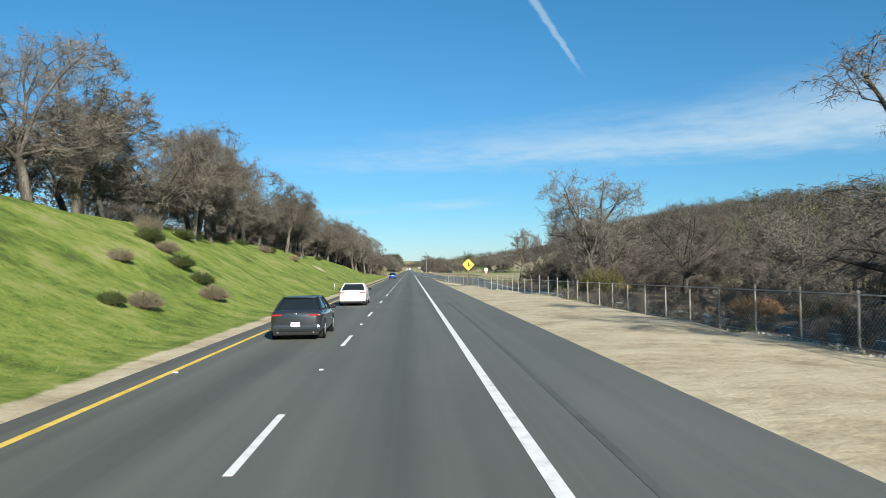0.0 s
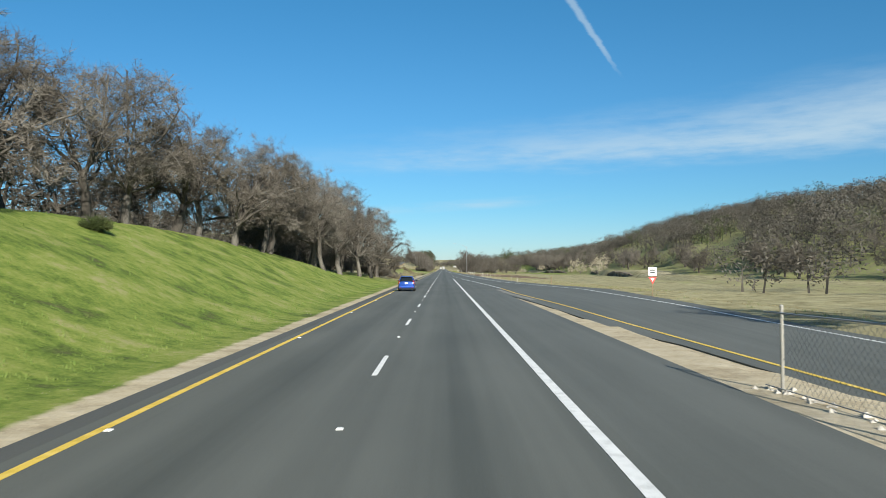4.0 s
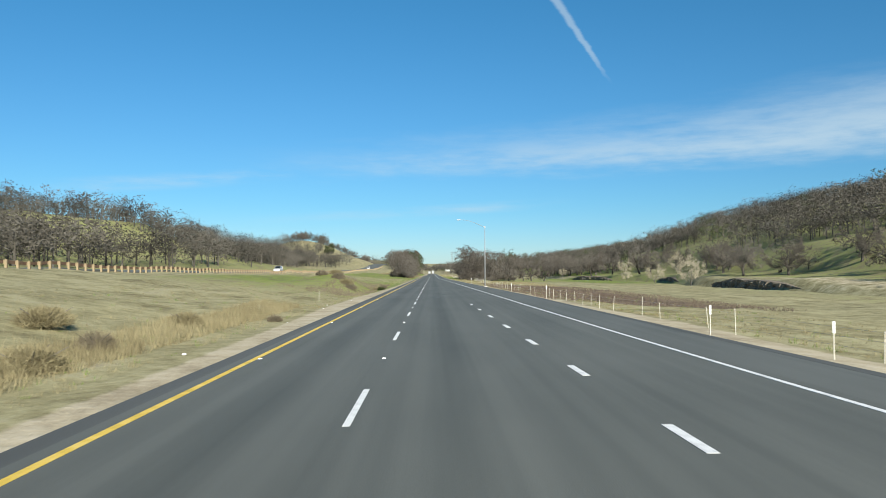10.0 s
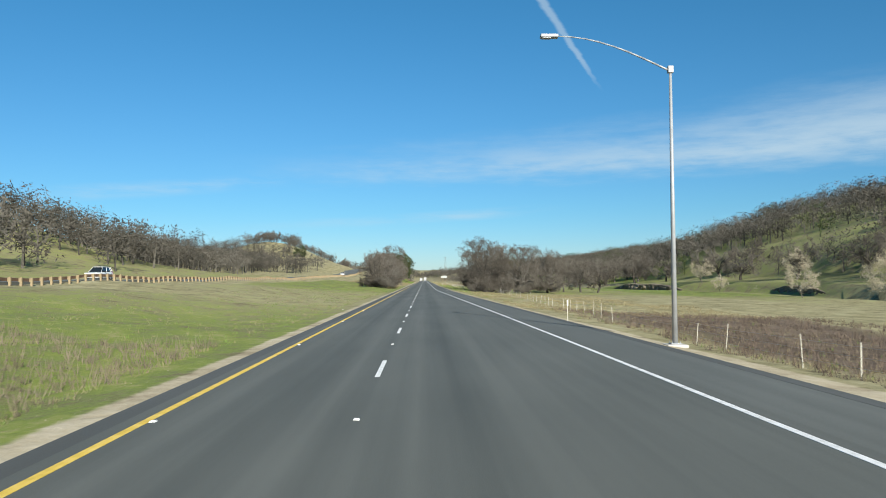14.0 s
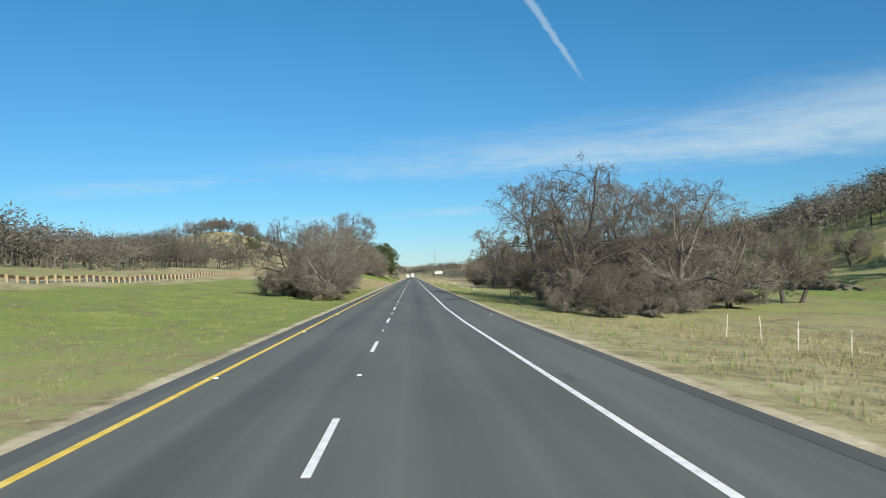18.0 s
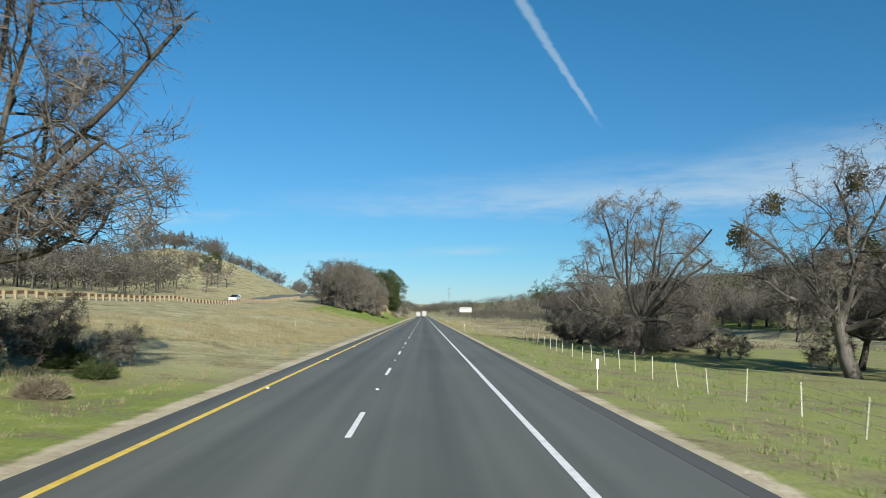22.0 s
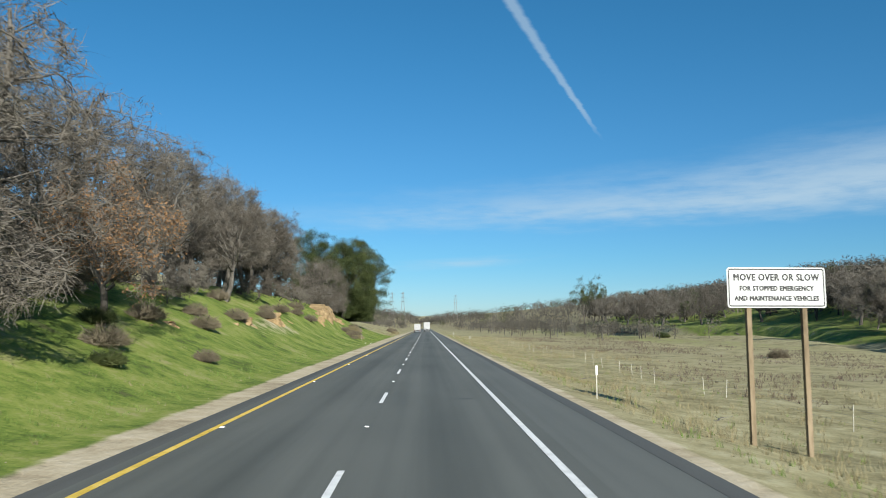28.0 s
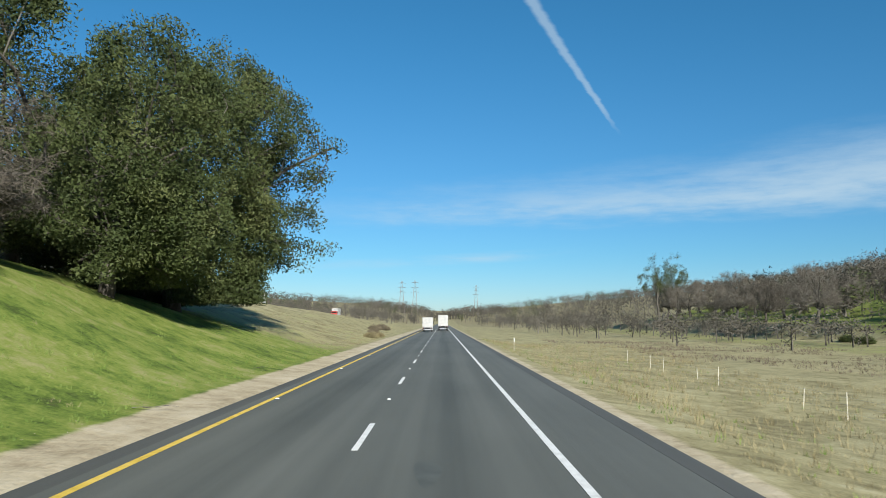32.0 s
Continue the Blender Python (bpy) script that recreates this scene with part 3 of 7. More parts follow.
def build_ground():
    nx, ny = len(GX), len(GY)
    X, Y = np.meshgrid(GX, GY)
    verts = np.stack([X, Y, GZ], -1).reshape(-1, 3)
    idx = np.arange(nx * ny).reshape(ny, nx)
    faces = np.stack([idx[:-1, :-1], idx[:-1, 1:], idx[1:, 1:], idx[1:, :-1]], -1).reshape(-1, 4)
    me = mesh_of("ground", verts.tolist(), faces.tolist(), ground_cover, True)
    left, right = X < 0, X > 0
    g = np.zeros_like(X)
    g += left * along(Y, [(-300, 0.8), (190, 0.8), (235, 0.85), (262, 0.2), (300, 0.1), (335, 0.14), (375, 0.5), (395, 0.62), (430, 0.6), (470, 0.34), (510, 0.4), (540, 0.6), (590, 0.6), (612, 0.6), (636, 0.6), (652, 0.16), (700, 0.12), (745, 0.2), (775, 0.75), (800, 0.8), (860, 0.82), (935, 0.85), (960, 0.35), (1100, 0.3), (1600, 0.4)])
    g -= 0.35 * left * (X < -30) * (Y > 260) * (Y < 760)
    g = np.where(left & (X < -52), 0.46, g)
    g = np.where(left & (X < -22) & (Y > 690) & (Y < 1250), 0.2, g)
    rg = along(Y, [(-300, 0.3), (150, 0.22), (300, 0.24), (420, 0.2), (500, 0.16), (535, 0.28), (570, 0.50), (680, 0.5), (706, 0.5), (724, 0.2), (740, 0.15), (900, 0.16), (1000, 0.3), (1100, 0.3)])
    g = np.where(right, rg, g)
    g = np.where(right & (X > 58) & (X < 84), g + 0.15, g)
    g = np.where(X > 96, along(Y, [(700, 0.47), (800, 0.66)]), g)
    g = np.where(Y > 1250, 0.22, g)
    g = np.where((X > 14) & (X < 30) & (Y > 840) & (Y < 960), 0.2, g)
    soil = np.zeros_like(X)
    edge = along(Y, [(-300, 5.2), (0, 5.2), (150, 5.0), (260, 5.05), (300, 5.2), (335, 6.0), (372, 6.2), (395, 5.0), (480, 4.85), (560, 4.8), (640, 5.0), (700, 5.15), (770, 5.1), (800, 5.3), (900, 5.8), (960, 5.6), (1700, 5.6)])
    soil = np.where(left, np.clip(0.55 - (-X - edge) / 0.7, 0, 1.1), soil)
    re = road_right(Y)
    rwide = along(Y, [(-300, 7.0), (55, 6.9), (80, 5.4), (100, 3.6), (135, 2.4), (200, 1.0), (300, 2.4), (420, 2.0), (470, 0.7), (500, 0.45), (1700, 0.45)])
    soil = np.where(right, np.clip(0.6 - (X - re - rwide) / 0.8, 0, 1.1), soil) * (Y < 1500)
    # a cut face of bare earth in the left bank
    for cy, half in ((838, 3), (846, 4), (118, 5)):
        soil = np.where(left, np.maximum(soil, 0.75 * np.exp(-((Y - cy) / half) ** 2 - ((X + 11.3) / 1.8) ** 2)), soil)
    creek = creek_line(Y)
    soil = np.where(right & (Y > 330) & (Y < 1250), np.maximum(soil, 0.3 * np.exp(-((X - creek - 3) / 3.0) ** 2)), soil)
    soil = np.where(right & (Y > 280) & (Y < 500), np.maximum(soil, 0.55 * np.exp(-((X - 96) / 9) ** 2 - ((Y - 450) / 60) ** 2)), soil)
    scrub = np.zeros_like(X)
    scrub = np.where(right & (Y > 350) & (Y < 460), 0.85 * np.exp(-((X - 23) / 10) ** 4), scrub)
    scrub = np.where(right & (Y > 700) & (Y < 1000), 0.3 * np.exp(-((X - 40) / 22) ** 4), scrub)
    scrub = np.where(right & (Y < 165) & (X > 14.5), 0.75 * np.clip((165 - Y) / 45, 0, 1) * np.clip((80 - X) / 30, 0, 1), scrub)
    scrub = np.where(left & (Y > 270) & (Y < 400), 0.25, scrub)
    scrub = np.where((Y > 1280) & (abs(X) > 14), 0.42, scrub)
    for name, a in (("green", g), ("soil", soil), ("scrub", scrub)):
        me.attributes.new(name, "FLOAT", "POINT").data.foreach_set("value", a.reshape(-1).astype(np.float32))
    structure(new("ground", me), "rolling ground with green and dry grass and bare soil", "ground")


build_ground()


def ribbon(name, ys, left, right, z, depth, material):
    """A slab that follows the road: top, two sides and ends."""
    ys = np.asarray(ys, float)
    l, r = left(ys), right(ys)
    zz = z(ys) if callable(z) else np.full(len(ys), float(z))
    v, q = [], []
    for y, a, b, h in zip(ys, l, r, zz):
        v += [(a, y, h - depth), (a, y, h), (b, y, h), (b, y, h - depth)]
    for k in range(len(ys) - 1):
        o = 4 * k
        q += [(o, o + 4, o + 5, o + 1), (o + 1, o + 5, o + 6, o + 2), (o + 2, o + 6, o + 7, o + 3)]
    q += [(0, 1, 2, 3), (len(v) - 1, len(v) - 2, len(v) - 3, len(v) - 4)]
    return mesh_of(name, v, q, material)


def const(c):
    return lambda y: np.full(len(y), float(c))


long_y = np.concatenate([np.arange(-100, 195, 6.0), [195.98, 196.0], np.arange(200, 620, 6.0), np.arange(620, ROAD_END, 20.0)])
road = structure(new("road", ribbon("road", long_y, const(-3.9), lambda y: np.minimum(road_right(y) - 0.9, np.maximum(4.0, along(y, OUTER) + 0.4) * (y >= 196) + 4.0 * (y < 196)), 0.0, 0.12, asphalt)),
                 "grey worn asphalt carriageway of two lanes", "road")
structure(new("road_shoulder_left", ribbon("road_shoulder", long_y, const(-4.36), const(-3.905), -0.004, 0.12, asphalt_dark)), "narrow asphalt shoulder beside the yellow line", "road shoulder")
structure(new("road_shoulder_right", ribbon("road_shoulder", long_y, lambda y: np.minimum(road_right(y) - 0.9, np.maximum(4.0, along(y, OUTER) + 0.4) * (y >= 196) + 4.0 * (y < 196)) + 0.005, road_right, -0.006, 0.12, asphalt_side)),
          "broad paler asphalt shoulder beside the white line", "road shoulder")
edge_y = long_y[long_y >= 240]
structure(new("road_edge_right", ribbon("road_edge", edge_y, lambda y: road_right(y) - 0.38, lambda y: road_right(y) + 0.03, -0.002, 0.06, asphalt_dark)), "rough dark edge of the shoulder paving", "road shoulder")
ramp_y = np.append(np.arange(-80, 196, 4.0), 196.0)
structure(new("ramp_road", ribbon("ramp_road", ramp_y, lambda y: np.maximum(7.21, along(y, RAMP_LEFT) - 0.7 - 0.5 * (y > 140)), lambda y: along(y, RAMP_RIGHT) + 0.9 + 1.85 * np.clip((y - 150) / 46, 0, 1), ramp_z, 0.12, asphalt_side)), "grey asphalt ramp that joins the road", "road")
far_y = np.concatenate([np.arange(204, 1100, 4.0), np.arange(1100, 1200, 12.0)])
bench_z = lambda y: np.array([height(-42, q) for q in y]) + 0.05
structure(new("road_opposite", ribbon("road_opposite", far_y, const(-48.5), const(-37.2), bench_z, 0.3, asphalt_side)), "asphalt of the other carriageway on its raised bench", "road")

# ---------------------------------------------------------------- markings
line_y = np.concatenate([np.arange(-100, 640, 4.0), np.arange(640, ROAD_END, 15.0)])


def stripe(name, ys, centre, width, material, label, z=0.006):
    me = ribbon(name, ys, lambda y: centre(y) - width / 2, lambda y: centre(y) + width / 2, z, 0.010, material)
    return structure(new(name, me), label, "road marking")


stripe("edge_line_yellow", line_y, const(YELLOW_X), 0.15, yellow_paint, "solid yellow painted line along the left edge")
stripe("edge_line_white", np.arange(-100, 273, 4.0), const(FOG_X), 0.20, white_paint, "solid white painted line along the right edge")
stripe("edge_line_outer", np.append(196.0, line_y[line_y > 199]), lambda y: along(y, OUTER), 0.15, white_paint, "solid white painted line that tapers in to the lane")
stripe("ramp_line_outer", np.append(np.arange(-80, 195, 4.0), 195.99), lambda y: along(y, RAMP_RIGHT), 0.15, white_paint, "solid white line along the ramp", lambda y: ramp_z(y) + 0.008)
stripe("ramp_line_yellow", np.append(np.arange(-80, 200, 4.0), 200.0), lambda y: along(y, RAMP_LEFT), 0.15, yellow_paint, "solid yellow line along the ramp", lambda y: ramp_z(y) + 0.012)
stripe("merge_line_white", np.append(np.arange(200.01, 273, 3.0), 274.0), lambda y: along(y, RAMP_LEFT), 0.15, white_paint, "solid white line where the ramp joins")

lane_line = structure(new("lane_line"), "broken white line between the two lanes", "road marking")
merge_dashes = structure(new("merge_line_broken"), "broken white line beside the ending lane", "road marking")


def box_mesh(name, sx, sy, sz, material, taper=1.0):
    x, y = sx / 2, sy / 2
    v = [(-x, -y, 0), (x, -y, 0), (x, y, 0), (-x, y, 0), (-x * taper, -y * taper, sz), (x * taper, -y * taper, sz), (x * taper, y * taper, sz), (-x * taper, y * taper, sz)]
    return mesh_of(name, v, [(0, 3, 2, 1), (4, 5, 6, 7), (0, 1, 5, 4), (1, 2, 6, 5), (2, 3, 7, 6), (3, 0, 4, 7)], material)


dash_me = box_mesh("dash", 0.12, 3.66, 0.006, white_paint)
stud_me = box_mesh("stud", 0.11, 0.11, 0.022, marker_white, 0.72)
PERIOD = 14.63
for k in range(-5, 118):
    hang("dash", dash_me, lane_line).location = (0, k * PERIOD + 1.83, 0.001)
    hang("stud", stud_me, lane_line).location = (0.0, k * PERIOD + 9.1, 0.001)
    hang("stud", stud_me, lane_line).location = (YELLOW_X + 0.14, k * PERIOD + 9.1, 0.001)
short_me = box_mesh("dash", 0.18, 1.85, 0.006, white_paint)
for k in range(9):
    y = 277.0 + k * 7.35
    ob = hang("dash", short_me, merge_dashes)
    ob.matrix_basis = pose(float(along(y, RAMP_LEFT)), y, 0.001, 0, 0, 1.0)

# ---------------------------------------------------------------- trees


class Wood:
    """Collects the tubes of a branching tree and the fine twigs at its ends."""

    def __init__(self, seed):
        self.r = random.Random(seed)
        self.v, self.f, self.tips = [], [], []

    def tube(self, pts, radii, sides):
        base = len(self.v)
        for k, (p, rad) in enumerate(zip(pts, radii)):
            d = (pts[min(k + 1, len(pts) - 1)] - pts[max(k - 1, 0)]).normalized()
            a = d.orthogonal().normalized()
            b = d.cross(a)
            for s in range(sides):
                t = 2 * math.pi * s / sides
                self.v.append(p + a * (rad * math.cos(t)) + b * (rad * math.sin(t)))
        for k in range(len(pts) - 1):
            for s in range(sides):
                o, n = base + k * sides, (s + 1) % sides
                self.f.append((o + s, o + n, o + sides + n, o + sides + s))

    def crooked(self, p, q, seg, bow, r0, r1, sides):
        """A bent tapering branch from p to q; gives back its points."""
        r, d = self.r, q - p
        n = d.length
        side = d.orthogonal().normalized()
        side.rotate(Matrix.Rotation(r.uniform(0, 6.28), 3, d.normalized()))
        pts = [p.copy()]
        for k in range(1, seg + 1):
            t = k / seg
            sway = math.sin(math.pi * t) * bow * n
            jit = 0.35 * bow * n * (k < seg)
            pts.append(p + d * t + side * sway + Vector((r.gauss(0, jit), r.gauss(0, jit), r.gauss(0, jit) + 0.5 * abs(sway))))
        self.tube(pts, [r0 + (r1 - r0) * k / seg for k in range(seg + 1)], sides)
        return pts

    def branch(self, tall, radius, low, fork, rad, n, lumps, stem, skirt):
        """Trunk, then limbs, boughs and branchlets that wander, kink and turn back at the edge of an uneven crown."""
        r = self.r
        mid, half = (tall + low) / 2, (tall - low) / 2
        seed = Vector((r.uniform(0, 50), r.uniform(0, 50), r.uniform(0, 50)))
        weep = skirt >= 1.4

        def reach(d):
            return 1 + lumps * noise.noise(d * 1.7 + seed) + 0.6 * lumps * noise.noise(d * 4 + seed)

        def outside(p):
            """How far out p lies, 1 at the crown's edge, and the way out."""
            q = Vector(((p.x - stem.x) / radius, (p.y - stem.y) / radius, (p.z - mid) / half))
            k = q.length
            return (k / reach(q / k), q / k) if k > 1e-4 else (0.0, Vector((0, 0, 1)))

        def wander(p, d, length, r0, level):
            seg = (7, 6, 4)[level]
            step, kink = length / seg, (0.20, 0.30, 0.36)[level]
            pts = [p.copy()]
            for k in range(seg):
                far, out = outside(p)
                pull = (0.02 if far < 0.55 else (-0.10 if weep else 0.0)) if level < 2 else (-0.10 if weep else 0.05)
                d = (d + Vector((r.gauss(0, kink), r.gauss(0, kink), r.gauss(0, kink) * 0.8 + pull))).normalized()
                if far > 0.93:
                    d = (d - out * (0.75 if d.dot(out) > 0 else 0.0)).normalized()
                q = p + d * step * (0.6 if far > 1.05 else 1.0)
                if q.z < 0.4:
                    q.z = 0.4 + 0.3 * r.random()
                    d.z = abs(d.z) * 0.3
                pts.append(q)
                p = q
            end = (0.34, 0.30, 0.25)[level]
            self.tube(pts, [r0 * (1 + (end - 1) * (k / seg) ** 0.8) for k in range(seg + 1)], (6, 4, 3)[level])
            if level == 2:
                self.tips.append((pts, d))
                return
            self.tips.append((pts[-3:], d))
            for j in range(n[level + 1]):
                t = (0.22 + 0.78 * (j + r.random()) / n[level + 1]) * seg
                a = min(seg - 1, int(t))
                b = pts[a].lerp(pts[a + 1], min(1.0, t - a))
                way = (pts[a + 1] - pts[a]).normalized()
                side = way.orthogonal().normalized()
                side.rotate(Matrix.Rotation(r.uniform(0, 6.28), 3, way))
                far, out = outside(b)
                way = (way * r.uniform(0.35, 0.8) + side * r.uniform(0.8, 1.2) + out * 0.25).normalized()
                wander(b, way, length * r.uniform(0.42, 0.66) * (1.12 - 0.35 * t / seg), r0 * (1 + (end - 1) * t / seg) * r.uniform(0.45, 0.62), level + 1)

        foot = Vector((stem.x * 0.25, stem.y * 0.25, -0.3))
        top = Vector((stem.x + r.gauss(0, 0.05) * tall, stem.y + r.gauss(0, 0.05) * tall, fork))
        trunk = self.crooked(foot, top, 5, 0.05, rad * 1.25, rad * 0.8, 8)
        for i in range(n[0]):
            a = 2 * math.pi * (i + r.uniform(-0.3, 0.3)) / n[0]
            up = (0.95 - (0.95 + skirt) * ((i * 0.618) % 1.0)) if i else 1.6
            d1 = Vector((math.cos(a), math.sin(a), up)).normalized()
            t = r.uniform(0.72, 1.0)
            start = trunk[3].lerp(trunk[5], (t - 0.6) / 0.4)
            goal = Vector((stem.x + d1.x * radius, stem.y + d1.y * radius, mid + d1.z * half)) * 1.0
            d0 = ((goal - start).normalized() + Vector((0, 0, 0.22))).normalized()
            wander(start, d0, (goal - start).length * r.uniform(0.82, 1.0), rad * r.uniform(0.40, 0.58), 0)

    def grow(self, p, d, length, rad):
        """A lying branch with a few side shoots."""
        pts = self.crooked(p, p + d * length, 4, 0.08, rad, rad * 0.4, 5)
        for k in (1, 2, 3):
            self.crooked(pts[k], pts[k] + Vector((0.4, self.r.uniform(-0.5, 0.5), 0.1)) * length * 0.5, 2, 0.1, rad * 0.5, rad * 0.2, 3)


def twigs(w, per, long, wide, droop):
    """Bent tapering twigs in sprays round every branchlet, each with finer ones beside it."""
    r, v, f = w.r, [], []

    def across(d):
        s = d.orthogonal().normalized()
        s.rotate(Matrix.Rotation(r.uniform(0, 6.28), 3, d))
        return s

    for pts, d in w.tips:
        for k in range(per):
            x = r.random() ** 0.7 * (len(pts) - 1)
            i = min(int(x), len(pts) - 2)
            p = pts[i].lerp(pts[i + 1], x - i)
            q = (Vector((r.gauss(0, 1), r.gauss(0, 1), r.gauss(0, 0.8) + 0.2 - droop * 2.6)).normalized() + d * 0.45).normalized()
            ln = long * r.uniform(0.5, 1.4)
            bend = (q + Vector((r.gauss(0, 0.45), r.gauss(0, 0.45), r.gauss(0, 0.45) - droop))).normalized()
            mid = p + q * ln * 0.5
            end = mid + bend * ln * 0.6
            s = across(q) * wide * 0.5
            o = len(v)
            v.extend([p - s, p + s, mid - s * 0.75, mid + s * 0.75, end])
            f.extend([(o, o + 1, o + 3, o + 2), (o + 2, o + 3, o + 4)])
            for a, way in ((p.lerp(mid, r.random()), q), (mid.lerp(end, r.random() * 0.8), bend)):
                e = (way + Vector((r.gauss(0, 0.8), r.gauss(0, 0.8), r.gauss(0, 0.7) - droop))).normalized()
                s = across(e) * wide * 0.34
                o = len(v)
                v.extend([a - s, a + s, a + e * ln * r.uniform(0.3, 0.6)])
                f.append((o, o + 1, o + 2))
    return v, f


def leaves(w, per, size, reach):
    """Small folded leaf sprays in clumps round the branch ends."""
    r, v, f = w.r, [], []
    for pts, d in w.tips:
        for k in range(per):
            d2 = Vector((r.gauss(0, 1), r.gauss(0, 1), r.gauss(0, 1))).normalized() * reach * r.random() ** 0.4
            p = pts[r.randrange(1, len(pts))] + Vector((d2.x, d2.y, d2.z * 0.75))
            a = Vector((r.gauss(0, 1), r.gauss(0, 1), r.gauss(0, 1))).normalized()
            b = a.orthogonal().normalized()
            b.rotate(Matrix.Rotation(r.uniform(0, 6.28), 3, a))
            s = size * r.uniform(0.6, 1.4)
            o = len(v)
            v += [p - b * s, p + a * s * 0.8, p + b * s]
            f.append((o, o + 1, o + 2))
    return v, f


def tree_model(name, seed, label, tall, spread, low, fork, rad, n, per, twig_len, twig_wide, droop, lumps=0.35, wood=None, twig=None, foliage=None, stems=1, skirt=0.35):
    """A tree as an Empty with a trunk that carries its limbs, and a crown. spread: crown radius; low: where the crown begins; fork: where the limbs part."""
    w = Wood(seed)
    for s in range(stems):
        a = 2 * math.pi * s / stems
        stem = Vector((math.cos(a), math.sin(a), 0)) * (spread * 0.35 if stems > 1 else 0.0)
        w.branch(tall * (1 - 0.1 * s / stems), spread * (0.72 if stems > 1 else 1), low, fork, rad, n, lumps, stem, skirt)
    tv, tf = twigs(w, per, twig_len, twig_wide, droop)
    root = new(name)
    root.empty_display_size = 0.3
    hang("trunk", mesh_of("trunk", w.v, w.f, wood or bark, True), root)
    hang("crown", mesh_of("crown", [Vector((p.x, p.y, max(p.z, 0.1 + 0.2 * w.r.random()))) for p in tv], tf, twig or twig_brown), root)
    if foliage:
        per_leaf, size, reach, material, word = foliage
        lv, lf = leaves(w, per_leaf, size, reach)
        hang(word, mesh_of(word, [Vector((p.x, p.y, max(p.z, 0.3))) for p in lv], lf, material), root)
    tagged(root, label, "tree")
    root.location = (0, -500, 0)
    return root


OAK = "bare grey-brown oak with spreading crooked limbs and fine twigs"
BROAD = "broad bare oak whose twigs hang towards the grass"
models = {
    "oak_a": tree_model("oak_tree", 11, OAK, 10, 4.8, 1.9, 3.0, 0.26, (9, 6, 5), 20, 0.60, 0.024, 0.02, skirt=0.6),
    "oak_b": tree_model("oak_tree", 23, OAK, 10, 5.2, 1.3, 2.5, 0.25, (9, 6, 5), 20, 0.60, 0.024, 0.05, skirt=0.9),
    "oak_c": tree_model("oak_tree", 37, "slender bare oak with an upright grey crown", 10, 3.5, 2.4, 3.6, 0.20, (8, 6, 5), 20, 0.56, 0.024, -0.02, skirt=0.6),
    "oak_d": tree_model("oak_tree", 58, BROAD, 9, 5.2, 0.2, 2.2, 0.29, (13, 7, 6), 20, 0.44, 0.019, 0.10, skirt=1.6),
    "oak_p": tree_model("oak_tree", 62, "broad bare oak with a pale trunk and low twigs", 9, 5.0, 0.2, 2.0, 0.27, (13, 7, 6), 17, 0.44, 0.019, 0.10, wood=pale_bark, skirt=1.6),
    "oak_e": tree_model("oak_tree", 71, "dense bare oak with drooping grey-brown twigs", 8, 4.4, 0.1, 1.5, 0.22, (14, 7, 6), 20, 0.42, 0.021, 0.12, skirt=1.8),
    "rust": tree_model("oak_tree", 83, "small oak with dry rust-brown leaves still on it", 6, 2.8, 0.5, 1.4, 0.13, (6, 5, 4), 12, 0.45, 0.016, 0.05, foliage=(34, 0.06, 0.45, leaf_rust, "dry_foliage")),
    "mistletoe": tree_model("oak_tree", 97, "bare oak carrying round clumps of mistletoe in its top", 10, 5.4, 0.8, 2.6, 0.30, (12, 7, 6), 22, 0.46, 0.020, 0.05, lumps=0.28, skirt=1.1),
    "live": tree_model("live_oak", 105, "large evergreen oak with a dense dark green crown", 15, 7.2, -4.0, 3.2, 0.36, (16, 7, 4), 1, 0.5, 0.02, 0.0, 0.24, foliage=(310, 0.080, 0.74, leaf_dark, "foliage"), skirt=1.3),
    "live_b": tree_model("live_oak", 131, "evergreen oak with a rounded dark green crown", 11, 5.6, -2.0, 2.4, 0.28, (15, 6, 3), 1, 0.5, 0.02, 0.0, 0.24, foliage=(270, 0.080, 0.74, leaf_dark, "foliage"), skirt=1.3),
    "pale": tree_model("willow_bush", 149, "pale cream leafless willow with many upright stems", 7, 2.9, 0.4, 1.0, 0.10, (7, 4, 3), 16, 0.7, 0.03, 0.0, wood=pale_bark, twig=twig_pale),
    "mid_a": tree_model("oak_tree", 163, OAK, 9, 4.6, 0.9, 2.4, 0.26, (9, 6, 4), 20, 0.50, 0.040, 0.03, lumps=0.28, skirt=0.9),
    "mid_b": tree_model("oak_tree", 179, OAK, 9, 5.0, 0.5, 2.0, 0.26, (9, 6, 4), 20, 0.50, 0.040, 0.05, lumps=0.28, skirt=1.1),
    "pine": tree_model("pine_tree", 191, "tall thin tree with open tufted branches", 17, 4.6, 6.5, 9.0, 0.26, (7, 4, 3), 3, 0.5, 0.03, 0.0, 0.5, foliage=(22, 0.2, 0.9, leaf_dark, "foliage")),
    "thicket": tree_model("thicket_bush", 211, "low tangled thicket of bare brown twigs", 3, 2.3, 0.05, 0.3, 0.05, (5, 4, 3), 16, 0.42, 0.022, 0.05, stems=2, skirt=0.8),
}


